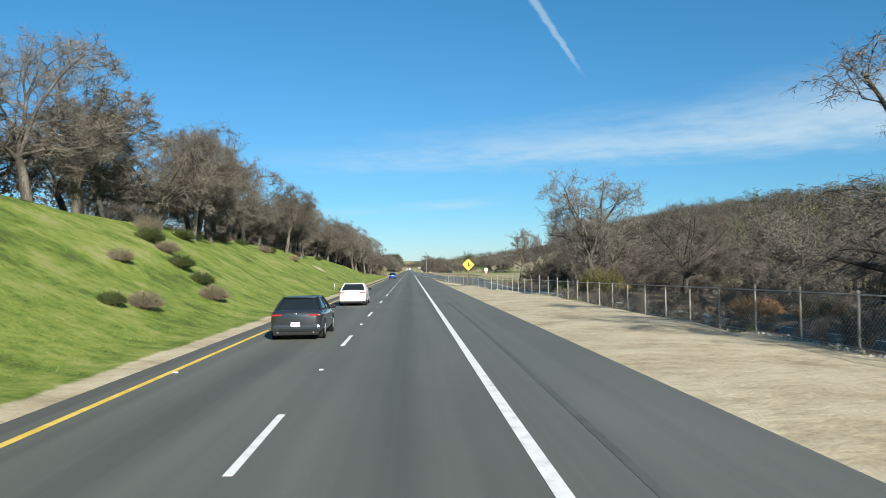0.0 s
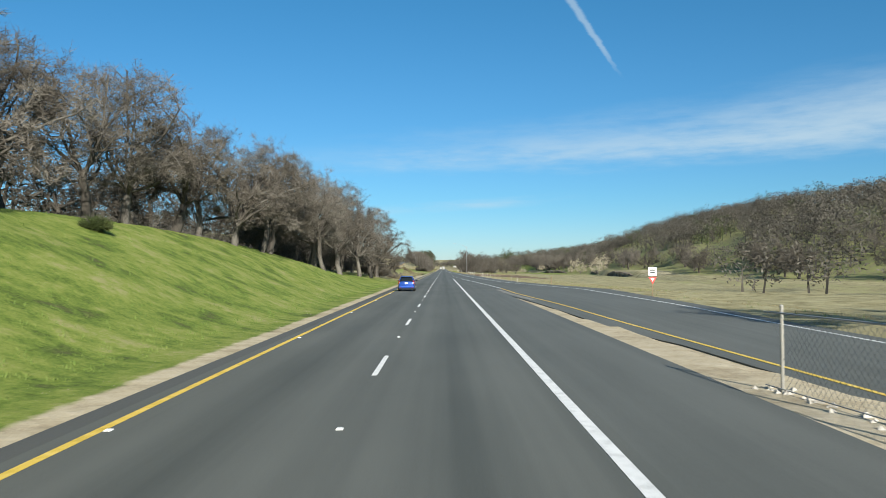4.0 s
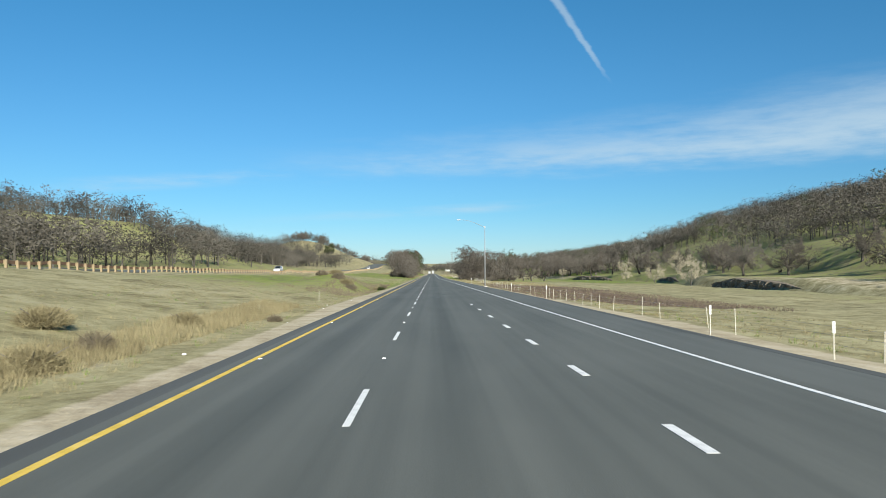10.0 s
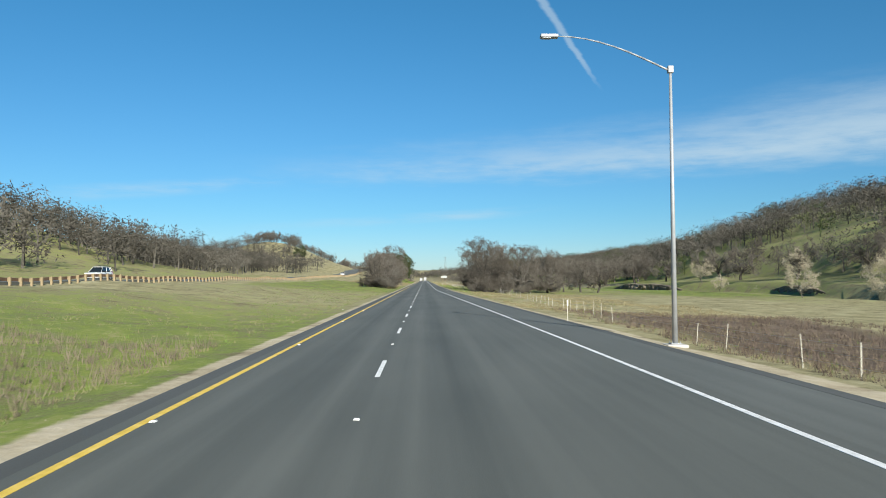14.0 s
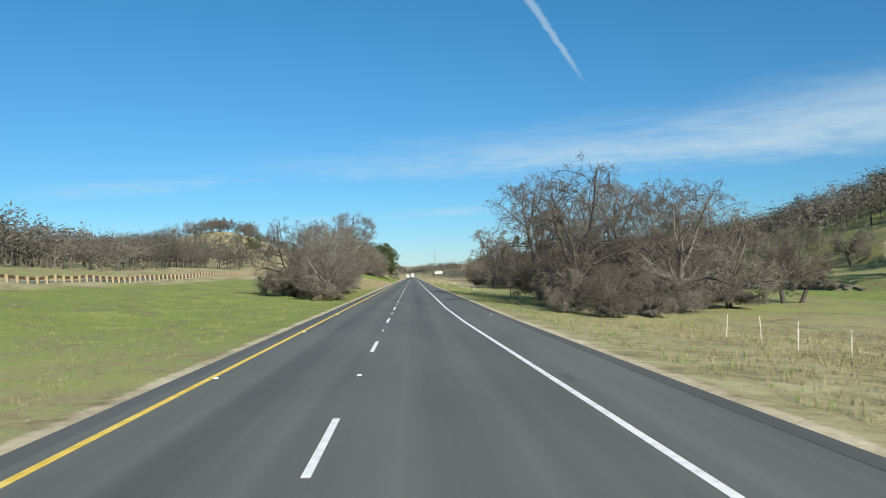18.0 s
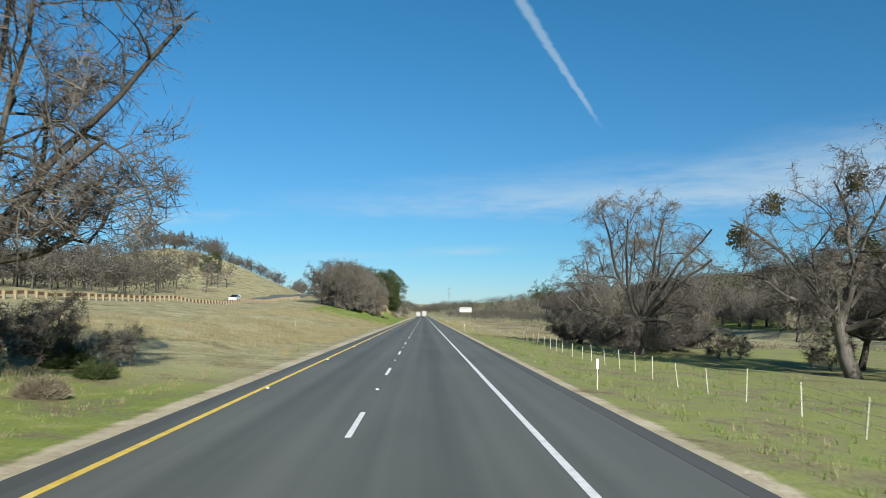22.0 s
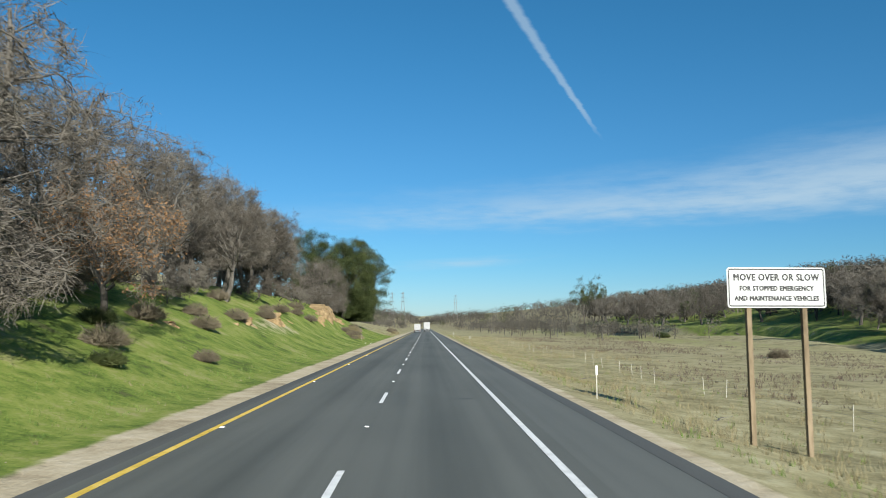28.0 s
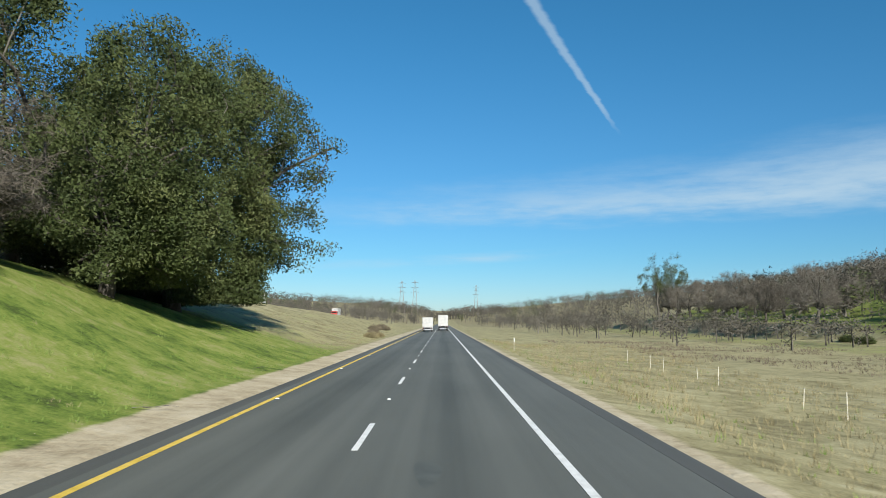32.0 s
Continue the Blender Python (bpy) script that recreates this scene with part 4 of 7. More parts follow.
def add_clumps(root, seed, n):
    """Round mistletoe clumps on the ends of the upper limbs."""
    r = random.Random(seed)
    crown = root.children[1].data
    pts = sorted((v.co.copy() for v in crown.vertices), key=lambda p: -p.z)[: len(crown.vertices) // 3]
    taken = []
    for k in range(n):
        c = r.choice(pts)
        for q in range(40):
            if all((c - o).length > 1.5 for o in taken):
                break
            c = r.choice(pts)
        taken.append(c)
        v, f = [], []
        for q in range(340):
            d = Vector((r.gauss(0, 1), r.gauss(0, 1), r.gauss(0, 1))).normalized()
            p = c + d * 0.55 * r.random() ** 0.5
            a = Vector((r.gauss(0, 1), r.gauss(0, 1), r.gauss(0, 1))).normalized() * 0.075
            b = a.orthogonal()
            o = len(v)
            v += [p - a, p + b, p + a]
            f.append((o, o + 1, o + 2))
        tagged(hang("mistletoe_clump", mesh_of("mistletoe_clump", v, f, mistletoe), root), kind="stuff")


add_clumps(models["mistletoe"], 5, 9)
used = set()
rnd = random.Random(4)


def plant(kind, x, y, tall=1.0, turn=None, sink=0.0, group="", wide=1.0, label=""):
    m = pose(x, y, height(x, y) - sink, 0, 0, rnd.uniform(0, 360) if turn is None else turn) @ Matrix.Diagonal((tall * wide, tall * wide, tall, 1))
    src = models[kind]
    if kind not in used:
        used.add(kind)
        src.matrix_basis = m
        ob = src
    else:
        ob = copy_thing(src, m @ Matrix.Diagonal((1 / src.scale[0], 1 / src.scale[1], 1 / src.scale[2], 1)))
    return tagged(ob, label, group=group)


# left bank, first stretch: a row along the crest
y = -14.0
k = 0
while y < 212:
    x = -19.5 + 3.0 * math.sin(y * 0.11) + rnd.uniform(-1.5, 1.5)
    plant(("oak_c", "oak_a", "oak_b", "mid_a", "oak_c", "mid_b")[k % 6], x, y, rnd.uniform(0.95, 1.25), group="trees along the bank")
    if k % 2 == 0:
        plant(("mid_a", "mid_b", "oak_b")[k % 3], x - rnd.uniform(6, 14), y + rnd.uniform(-2, 3), rnd.uniform(0.85, 1.1), group="trees along the bank")
    y += rnd.uniform(3.9, 6.0)
    k += 1
# the thicket at the foot of that bank
for x, y, kind, s in ((-12.5, 204, "oak_c", 1.2), (-15.5, 212, "oak_b", 1.3), (-13.0, 221, "oak_a", 1.3), (-17.5, 226, "oak_b", 1.25), (-11.4, 231, "oak_b", 1.2), (-15.5, 238, "oak_a", 1.3), (-20.5, 236, "oak_c", 1.25),
                      (-10.6, 242, "oak_a", 1.15), (-18.5, 249, "oak_a", 1.15), (-10.8, 255, "oak_d", 1.32), (-19.0, 261, "oak_b", 1.0), (-11.2, 261, "oak_d", 0.98), (-17.5, 271, "oak_b", 0.95), (-18.5, 218, "oak_a", 1.3), (-22.5, 226, "oak_b", 1.3), (-25, 245, "mid_a", 1.1), (-26, 228, "mid_b", 1.1)):
    plant(kind, x, y, s, group="oaks by the left edge")
# two oaks close to the left edge halfway along, and one behind
plant("oak_p", -7.4, 578, 0.86, group="oaks by the left edge")
plant("oak_e", -11.0, 583, 1.05, group="oaks by the left edge")
plant("oak_d", -9.0, 592, 0.95, group="oaks by the left edge")
plant("oak_p", -8.6, 601, 1.1, group="oaks by the left edge", wide=0.9)
plant("oak_d", -11.5, 611, 1.2, group="oaks by the left edge", wide=0.9)
plant("oak_b", -9.8, 621, 1.1, group="oaks by the left edge", wide=0.9)
plant("oak_b", -10.6, 634.5, 1.42, group="oaks by the left edge", wide=0.85)
plant("oak_a", -15.0, 629, 0.95, group="oaks by the left edge")
# left bank, last stretch
for x, y, kind, s in ((-15.5, 792, "oak_e", 1.05), (-12.0, 800, "oak_e", 1.05), (-20, 797, "oak_d", 1.15), (-17.0, 806, "oak_a", 1.0), (-11.8, 812, "rust", 1.0), (-16.2, 818, "oak_e", 1.1), (-20.5, 824, "oak_a", 0.95), (-18.0, 834, "oak_c", 0.95),
                      (-19.0, 842, "oak_a", 1.0), (-17.2, 850, "oak_c", 0.95), (-21.5, 856, "oak_b", 1.05), (-18.2, 863, "oak_c", 1.0), (-22, 869, "oak_a", 1.0), (-17.6, 874, "oak_c", 0.95), (-20, 882, "oak_b", 1.0),
                      (-17.5, 888, "oak_c", 1.0), (-22, 894, "oak_a", 1.05), (-18.2, 900, "oak_b", 1.0), (-16.8, 909, "oak_e", 0.95), (-19, 914, "oak_b", 1.0), (-25, 905, "mid_a", 1.1), (-17.0, 920, "oak_e", 1.0), (-27, 878, "mid_b", 1.1), (-26, 850, "mid_a", 1.1), (-15.6, 845, "oak_c", 0.8), (-23.5, 836, "oak_b", 1.0), (-24, 862, "oak_a", 1.0), (-15.8, 879, "oak_c", 0.9), (-16.2, 893, "oak_a", 0.95), (-25.5, 890, "oak_b", 1.0), (-21.5, 905, "oak_c", 1.05), (-16.5, 902, "oak_e", 0.85), (-23, 815, "mid_a", 1.0), (-24, 803, "mid_b", 1.0)):
    plant(kind, x if y < 866 or kind == "oak_e" else x - 3 if y < 893 else x - 6, y, s * (1.16 if y < 866 or kind == "oak_e" else 1.3), group="trees along the last bank")
plant("live", -16.6, 944, 1.4, group="evergreen oaks")
plant("live_b", -15.0, 930, 1.22, group="evergreen oaks")
plant("live_b", -22.0, 934, 1.5, group="evergreen oaks")
# right side, behind the wire fence at the start
# the oaks at y 13 and -4 stand unseen, added for branch shadows
for x, y, kind, s in ((21.0, 30, "oak_d", 1.3), (23.5, 13, "oak_a", 1.35), (22.5, -4, "oak_b", 1.3), (21.6, 85, "oak_a", 1.25), (23.0, 62, "oak_b", 0.8), (21.8, 140, "oak_c", 1.05), (24.5, 104, "oak_b", 0.95), (27, 96, "oak_a", 0.95), (28.5, 120, "oak_b", 1.1), (31, 132, "oak_a", 1.15), (36, 148, "oak_b", 1.1), (29, 74, "mid_b", 0.9), (26, 50, "mid_a", 0.8),
                      (34, 66, "mid_a", 0.85), (33, 88, "mid_b", 0.85), (36, 104, "mid_a", 0.9), (41, 92, "mid_b", 0.85), (38, 118, "mid_a", 0.95), (44, 132, "mid_b", 0.95), (32, 44, "mid_b", 0.85), (40, 56, "mid_a", 0.9), (44, 76, "mid_b", 0.9), (48, 108, "mid_a", 0.9), (52, 88, "mid_b", 0.9), (27, 38, "mid_a", 0.75), (47, 150, "mid_a", 1.0)):
    plant(kind, x, y, s, group="trees behind the wire fence")
# a low hedge of brush along the far side of the wire fence
for k in range(17):
    plant("thicket", 15.3 + rnd.uniform(-0.2, 0.3), 16 + k * 3.4 + rnd.uniform(-1, 1), rnd.uniform(0.36, 0.55), group="thickets", wide=0.8)
for x, y, s in ((22.5, 92, 1.1), (24.0, 99, 1.3), (22.8, 106, 1.1), (25.0, 112, 1.3), (23.0, 119, 1.0), (24.5, 126, 1.2), (23.5, 134, 1.1), (25.5, 142, 1.2)):
    plant("thicket", x, y, s, group="thickets")
# low thickets: behind the wire fence, under the left oaks and along the last bank
for k in range(34):
    plant("thicket", rnd.uniform(24, 34), 12 + k * 3.9 + rnd.uniform(-2, 2), rnd.uniform(0.8, 1.35), group="thickets")
# the low ones at y 271 to 277 also stand in for tree shade
for x, y, s in ((-11.5, 583, 1.1), (-14.0, 588, 1.2), (-10.5, 590, 0.9), (-12.5, 596, 1.2), (-13.5, 604, 1.1), (-11.8, 608, 1.0), (-12.5, 617, 1.0), (-13, 626, 1.0), (-12.5, 641, 0.8), (-14.5, 646, 0.9), (-10.2, 643, 0.6), (-16, 641, 0.9), (-7.8, 271, 0.45), (-9.0, 273.5, 0.55), (-10.5, 275, 0.6), (-12, 277, 0.6), (-11, 271, 0.6), (-14.6, 797, 1.1), (-15.5, 803, 1.2), (-13.6, 807, 1.0), (-15.0, 813, 1.1), (-16.5, 822, 1.2), (-15.0, 829, 1.0),
                (-16.5, 838, 1.0), (-16.0, 856, 1.1), (-15.8, 868, 1.0), (-15.6, 884, 1.1), (-14.8, 898, 1.2), (-14.6, 906, 1.2), (-15.2, 914, 1.3), (-19, 216, 1.1), (-16.5, 232, 1.1), (-18, 243, 1.2), (-15.6, 251, 1.0), (-16.5, 259, 1.1), (-22, 240, 1.3), (-22, 254, 1.3),
                (22.8, 561, 0.8), (26.5, 676, 1.0), (24.5, 686, 1.1), (30.5, 668, 1.0), (28.5, 694, 1.2), (24, 704, 1.0)):
    plant("thicket", x, y, s, group="thickets")
# the great oaks on the right, halfway along
for x, y, kind, s, w in ((15.9, 586, "oak_d", 1.62, 0.95), (21.5, 592, "oak_b", 1.28, 1.0), (27.5, 583, "oak_d", 1.38, 1.0), (35, 590, "oak_a", 1.1, 1.0), (14.4, 563, "oak_e", 1.48, 0.92), (19.5, 571, "oak_d", 1.38, 0.9), (24.0, 566, "oak_d", 1.32, 0.92), (31, 572, "oak_e", 1.35, 0.95),
                         (12.2, 556, "oak_e", 0.42, 1.1), (15.2, 554, "oak_e", 0.48, 1.1), (18.6, 557, "oak_e", 0.52, 1.1), (41, 582, "oak_b", 0.9, 1.0), (47, 590, "mid_a", 0.95, 1.0), (40, 600, "mid_b", 0.95, 1.0)):
    plant(kind, x, y, s, group="great oaks in the field", wide=w)
plant("mistletoe", 27.8, 660, 1.52, group="great oaks in the field", wide=0.9)
plant("oak_d", 20.6, 681, 1.7, group="great oaks in the field", wide=0.85)
plant("mistletoe", 35, 664, 1.1, group="great oaks in the field")
plant("oak_e", 26.5, 689, 1.1, group="great oaks in the field")
plant("oak_d", 22.3, 698.5, 1.5, group="great oaks in the field", wide=0.95)
plant("oak_e", 20.2, 706, 1.1, group="great oaks in the field", wide=1.1)
plant("oak_e", 30, 700, 1.2, group="great oaks in the field")
plant("oak_b", 34, 670, 1.0, group="great oaks in the field")
plant("oak_e", 33, 652, 0.95, group="great oaks in the field")
# single trees at the foot of the hill on the right
for k in range(34):
    y = 250 + k * 21 + rnd.uniform(-8, 8)
    plant("mid_a" if k % 2 else "mid_b", 110 + 9 * math.sin(k * 1.3) + rnd.uniform(-5, 5), y, rnd.uniform(1.2, 1.65), group="trees at the foot of the hill")
for k in range(50):
    y = 790 + k * 9.2 + rnd.uniform(-4, 4)
    plant(("mid_b", "mid_a", "oak_b")[k % 3], float(creek_line(y)) + 19 + 8 * math.sin(k * 2.1) + rnd.uniform(-4, 5), y, rnd.uniform(1.15, 1.8), group="trees at the foot of the hill")
for x, y, s in ((86, 526, 1.65), (81, 548, 1.1), (106, 600, 1.4), (94, 640, 1.2), (84, 600, 0.8), (90, 790, 1.0), (80, 850, 0.9), (98, 810, 0.9)):
    plant("pale", x, y, s, group="pale willows by the creek")
plant("pine", 91, 1204, 1.75, group="tall pines", wide=0.8)
plant("pine", 100, 1210, 1.6, group="tall pines", wide=0.8)
for x, y, s in ((225, 915, 0.9), (140, 900, 0.7), (190, 1010, 0.8), (110, 960, 0.7)):
    plant("pine", x, y, s, group="tall pines")
# the single trees on the knoll
for k in range(13):
    a = k * 0.5
    plant("mid_a" if k % 2 else "mid_b", -116 + 22 * math.cos(a * 1.9) * rnd.uniform(0.2, 1), 975 + 34 * math.sin(a * 2.3) * rnd.uniform(0.2, 1), rnd.uniform(0.9, 1.2), group="trees on the knoll")
plant("live_b", -88, 930, 0.8, group="trees on the knoll")
for k in range(10):
    plant("mid_b" if k % 2 else "mid_a", -106 + 3.6 * k + rnd.uniform(-1, 1), 1008 + rnd.uniform(-4, 6), rnd.uniform(0.75, 1.0), group="trees on the knoll")
for k in range(16):
    plant("mid_b" if k % 2 else "mid_a", -62 - 3.0 * (k % 4) + rnd.uniform(-3, 3), 1000 + k * 13, rnd.uniform(0.7, 0.95), group="trees beyond the knoll")

# ---------------------------------------------------------------- woods on the hills


def far_tree(seed, n_twig, n_limb, wide=0.007):
    """A small bare tree: trunk, crooked limbs and rounded tufts of fine twigs."""
    r = random.Random(seed)
    v, f = [], []
    rx, rz, cz = r.uniform(0.40, 0.52), r.uniform(0.36, 0.42), 0.57

    def sliver(p, q, k):
        d = (q - p).normalized()
        s = d.orthogonal().normalized()
        s.rotate(Matrix.Rotation(r.uniform(0, 6.28), 3, d))
        o = len(v)
        v.extend([p - s * k, p + s * k, q])
        f.append((o, o + 1, o + 2))

    top = Vector((r.gauss(0, 0.03), r.gauss(0, 0.03), 0.62))
    for k in range(3):
        a = k * 2.1
        o = len(v)
        v.extend([Vector((0.024 * math.cos(a), 0.024 * math.sin(a), -0.05)), Vector((0.024 * math.cos(a + 2.1), 0.024 * math.sin(a + 2.1), -0.05)), top])
        f.append((o, o + 1, o + 2))
    tufts = []
    for k in range(n_limb):
        d = Vector((r.gauss(0, 1), r.gauss(0, 1), r.gauss(0.3, 0.75))).normalized()
        e = Vector((d.x * rx, d.y * rx, cz + d.z * rz)) * r.uniform(0.62, 0.98)
        e.z = max(e.z, 0.16)
        tufts.append((e, r.uniform(0.11, 0.19)))
        a = Vector((0, 0, r.uniform(0.2, 0.42)))
        b = a.lerp(e, 0.5) + Vector((r.gauss(0, 0.04), r.gauss(0, 0.04), r.gauss(0.02, 0.04)))
        sliver(a, b, 0.009)
        sliver(b, e, 0.006)
    for k in range(n_twig):
        e, size = tufts[k % n_limb]
        d = Vector((r.gauss(0, 1), r.gauss(0, 1), r.gauss(0.15, 0.8))).normalized()
        p = e + d * size * r.random() ** 0.5
        q = p + (d * 0.5 + Vector((r.gauss(0, 1), r.gauss(0, 1), r.gauss(0, 0.8))).normalized()).normalized() * r.uniform(0.05, 0.095)
        if p.z > 0.04:
            sliver(p, q, wide)
    return np.array([tuple(p) for p in v]), np.array(f)


far_models = [far_tree(300 + k, 175, 13, 0.0150) for k in range(8)]
fine_models = [far_tree(320 + k, 270, 16, 0.0120) for k in range(6)]
ridge_models = [far_tree(360 + k, 50, 8, 0.030) for k in range(5)]
leafy_models = [far_tree(340 + k, 230, 14, 0.016) for k in range(3)]


def wood(name, spots, models_used, material, label, seed, tall=(6.0, 12.5)):
    """Very many distant trees as one growth."""
    r = np.random.RandomState(seed)
    V, F, T, o = [], [], [], 0
    for x, y in spots:
        v, f = models_used[r.randint(len(models_used))]
        a, s = r.uniform(0, 6.283), r.uniform(*tall)
        w = s * r.uniform(0.95, 1.25)
        c, q = math.cos(a) * w, math.sin(a) * w
        T.append(np.full(len(v), r.uniform(0, 1)))
        V.append(np.stack([v[:, 0] * c - v[:, 1] * q + x, v[:, 0] * q + v[:, 1] * c + y, v[:, 2] * s + height(x, y)], -1))
        F.append(f + o)
        o += len(v)
    V, F = np.concatenate(V), np.concatenate(F)
    me = bpy.data.meshes.new(name)
    me.vertices.add(len(V))
    me.vertices.foreach_set("co", V.reshape(-1))
    me.loops.add(F.size)
    me.loops.foreach_set("vertex_index", F.reshape(-1).astype(np.int32))
    me.polygons.add(len(F))
    me.polygons.foreach_set("loop_start", np.arange(0, F.size, 3, dtype=np.int32))
    me.update(calc_edges=True)
    me.attributes.new("tone", "FLOAT", "POINT").data.foreach_set("value", np.concatenate(T).astype(np.float32))
    me.materials.append(material)
    return tagged(new(name, me), label, "trees", kind="stuff")


def scatter(x0, x1, y0, y1, step, keep, seed):
    r = random.Random(seed)
    out = []
    y = y0
    while y < y1:
        x = x0
        while x < x1:
            px, py = x + r.uniform(-0.5, 0.5) * step, y + r.uniform(-0.5, 0.5) * step
            if keep(px, py, r):
                out.append((px, py))
            x += step
        y += step
    return out


def dens(x, y):
    return noise.noise(Vector((x * 0.018, y * 0.012, 3)))


hill_right = scatter(118, 270, 130, 1290, 7.4, lambda x, y, r: dens(x, y) > (-0.10 if x < 140 else -0.36) - 0.25 * (y > 400) * (x > 160) - 0.22 * (y > 790) * (x > 160) + 0.10 * (y > 790) * (x < 150) and not (x < 132 and r.random() < 0.3), 1)
wood("woodland_right_slope", [p for p in hill_right if p[0] < 156], fine_models, wood_far, "bare oak woods on the lower hillside across the field", 2, (6.5, 15))
wood("woodland_right_hill", [p for p in hill_right if p[0] >= 156], far_models, wood_far, "bare oak woods over the hill across the field", 21, (5.5, 14))
near_right = scatter(44, 96, 130, 236, 8.0, lambda x, y, r: r.random() < 0.35, 3) + scatter(46, 110, -40, 150, 7.0, lambda x, y, r: r.random() < 0.9, 4)
wood("woodland_right_start", near_right, far_models, wood_far, "bare brown trees and scrub beyond the wire fence", 5, (5, 8.5))
hill_left = scatter(-210, -58, 235, 800, 6.8, lambda x, y, r: dens(x + 400, y) > -0.26 and x < -62 - 8 * r.random() - 10 * (y > 640), 6)
wood("woodland_left_slope", [p for p in hill_left if p[0] > -96], fine_models, wood_far, "bare oak woods beyond the other carriageway", 7, (8.0, 13.0))
wood("woodland_left_hill", [p for p in hill_left if p[0] <= -96], far_models, wood_far, "bare oak woods over the hill beyond the other carriageway", 22, (6.5, 13.0))
behind = scatter(-66, -30, -20, 205, 8.0, lambda x, y, r: r.random() < 0.5, 8)
wood("woodland_left_start", behind, far_models, wood_far, "bare trees behind the crest of the bank", 9)
knoll = scatter(-175, -70, 830, 1010, 7.5, lambda x, y, r: (((x + 116) / 30) ** 2 + ((y - 985) / 45) ** 2 > 1.0 and y < 965 and x < -92 and r.random() < 0.85), 10) + scatter(-120, -58, 775, 870, 7.0, lambda x, y, r: r.random() < 0.6, 110)
wood("woodland_knoll", knoll, fine_models, wood_far, "bare trees round the foot of the knoll", 11, (7.5, 11))
far_slope = scatter(90, 440, 1285, 1750, 15.0, lambda x, y, r: r.random() < 0.9, 24) + scatter(-420, -90, 1250, 1700, 18.0, lambda x, y, r: r.random() < 0.8, 25)
wood("woodland_far_slope", far_slope, ridge_models, wood_far, "bare woods on the far slopes of the valley", 26, (8, 13))
ends = scatter(16, 96, 990, 1560, 10.0, lambda x, y, r: x > 26 + 18 * abs(dens(x, y * 2)) and r.random() < 0.62 * (y > 1040), 12) + scatter(-120, -12, 1170, 1560, 11.0, lambda x, y, r: r.random() < 0.5, 13) + scatter(40, 88, 1000, 1120, 9.0, lambda x, y, r: r.random() < 0.2, 14)
wood("woodland_far_end", ends, far_models, wood_far, "bare trees along the far end of the valley", 15, (6, 9))
ridge = scatter(-600, 800, 1540, 2250, 25.0, lambda x, y, r: (abs(x) > 14 or y > 1780) and r.random() < 0.85, 16) + scatter(-90, 90, 1765, 1900, 9.0, lambda x, y, r: r.random() < 0.8, 116)
wood("woodland_ridge", ridge, ridge_models, wood_far, "wooded ridge on the horizon", 17, (9, 16))
green = scatter(125, 262, 300, 1280, 36.0, lambda x, y, r: r.random() < 0.3, 18) + scatter(-300, 300, 1350, 2200, 60.0, lambda x, y, r: abs(x) > 20 and r.random() < 0.4, 19)
wood("evergreens_scattered", green, leafy_models, leaf_dark, "scattered dark evergreen trees on the hills", 20, (9, 17))

# ---------------------------------------------------------------- small builders


def heights(xs, ys):
    i = np.clip(np.searchsorted(GX, xs) - 1, 0, len(GX) - 2)
    j = np.clip(np.searchsorted(GY, ys) - 1, 0, len(GY) - 2)
    u, v = (xs - GX[i]) / (GX[i + 1] - GX[i]), (ys - GY[j]) / (GY[j + 1] - GY[j])
    return (GZ[j, i] * (1 - u) + GZ[j, i + 1] * u) * (1 - v) + (GZ[j + 1, i] * (1 - u) + GZ[j + 1, i + 1] * u) * v


def add_box(bm, x0, x1, y0, y1, z0, z1, bevel=0.0, m=None):
    vs = bmesh.ops.create_cube(bm, size=1.0, matrix=Matrix.LocRotScale(((x0 + x1) / 2, (y0 + y1) / 2, (z0 + z1) / 2), None, (x1 - x0, y1 - y0, z1 - z0)))["verts"]
    if bevel:
        es = list({e for q in vs for e in q.link_edges})
        vs = bmesh.ops.bevel(bm, geom=es, offset=bevel, segments=2, affect="EDGES", profile=0.6)["verts"]
    if m is not None:
        bmesh.ops.transform(bm, matrix=m, verts=list(set(vs)))
    return bm


def boxed(*a, bevel=0.0, m=None):
    return add_box(bmesh.new(), *a, bevel=bevel, m=m)


def add_tube(bm, p, q, r0, r1=None, sides=8):
    p, q = Vector(p), Vector(q)
    d = q - p
    m = Matrix.Translation((p + q) / 2) @ d.to_track_quat("Z", "Y").to_matrix().to_4x4()
    bmesh.ops.create_cone(bm, cap_ends=True, segments=sides, radius1=r0, radius2=r0 if r1 is None else r1, depth=d.length, matrix=m)
    return bm


def smooth(ob):
    ob.data.polygons.foreach_set("use_smooth", [True] * len(ob.data.polygons))
    return ob


def thing(name, label, category, m, group=""):
    root = new(name)
    root.empty_display_size = 0.3
    root.matrix_basis = m
    return tagged(root, label, category, group)


# ---------------------------------------------------------------- worn patches beside the lanes
tyre_mark = surface("tyre_mark", [(0.062, 0.067, 0.061), (0.105, 0.112, 0.101)], 2, 40, 0.75, 0.1)
pale_strip = surface("worn_gore", [(0.16, 0.155, 0.14), (0.27, 0.26, 0.235)], 1.2, 14, 0.9, 0.3, stretch=(1, 0.3, 1))
structure(new("trim_tyre_mark", ribbon("tyre_mark", np.arange(6, 62, 2.0), lambda y: 4.55 + 0.3 * np.sin(y / 23) - 0.07, lambda y: 4.55 + 0.3 * np.sin(y / 23) + 0.07, -0.002, 0.006, tyre_mark)), "dark tyre mark curving along the shoulder", "road marking")
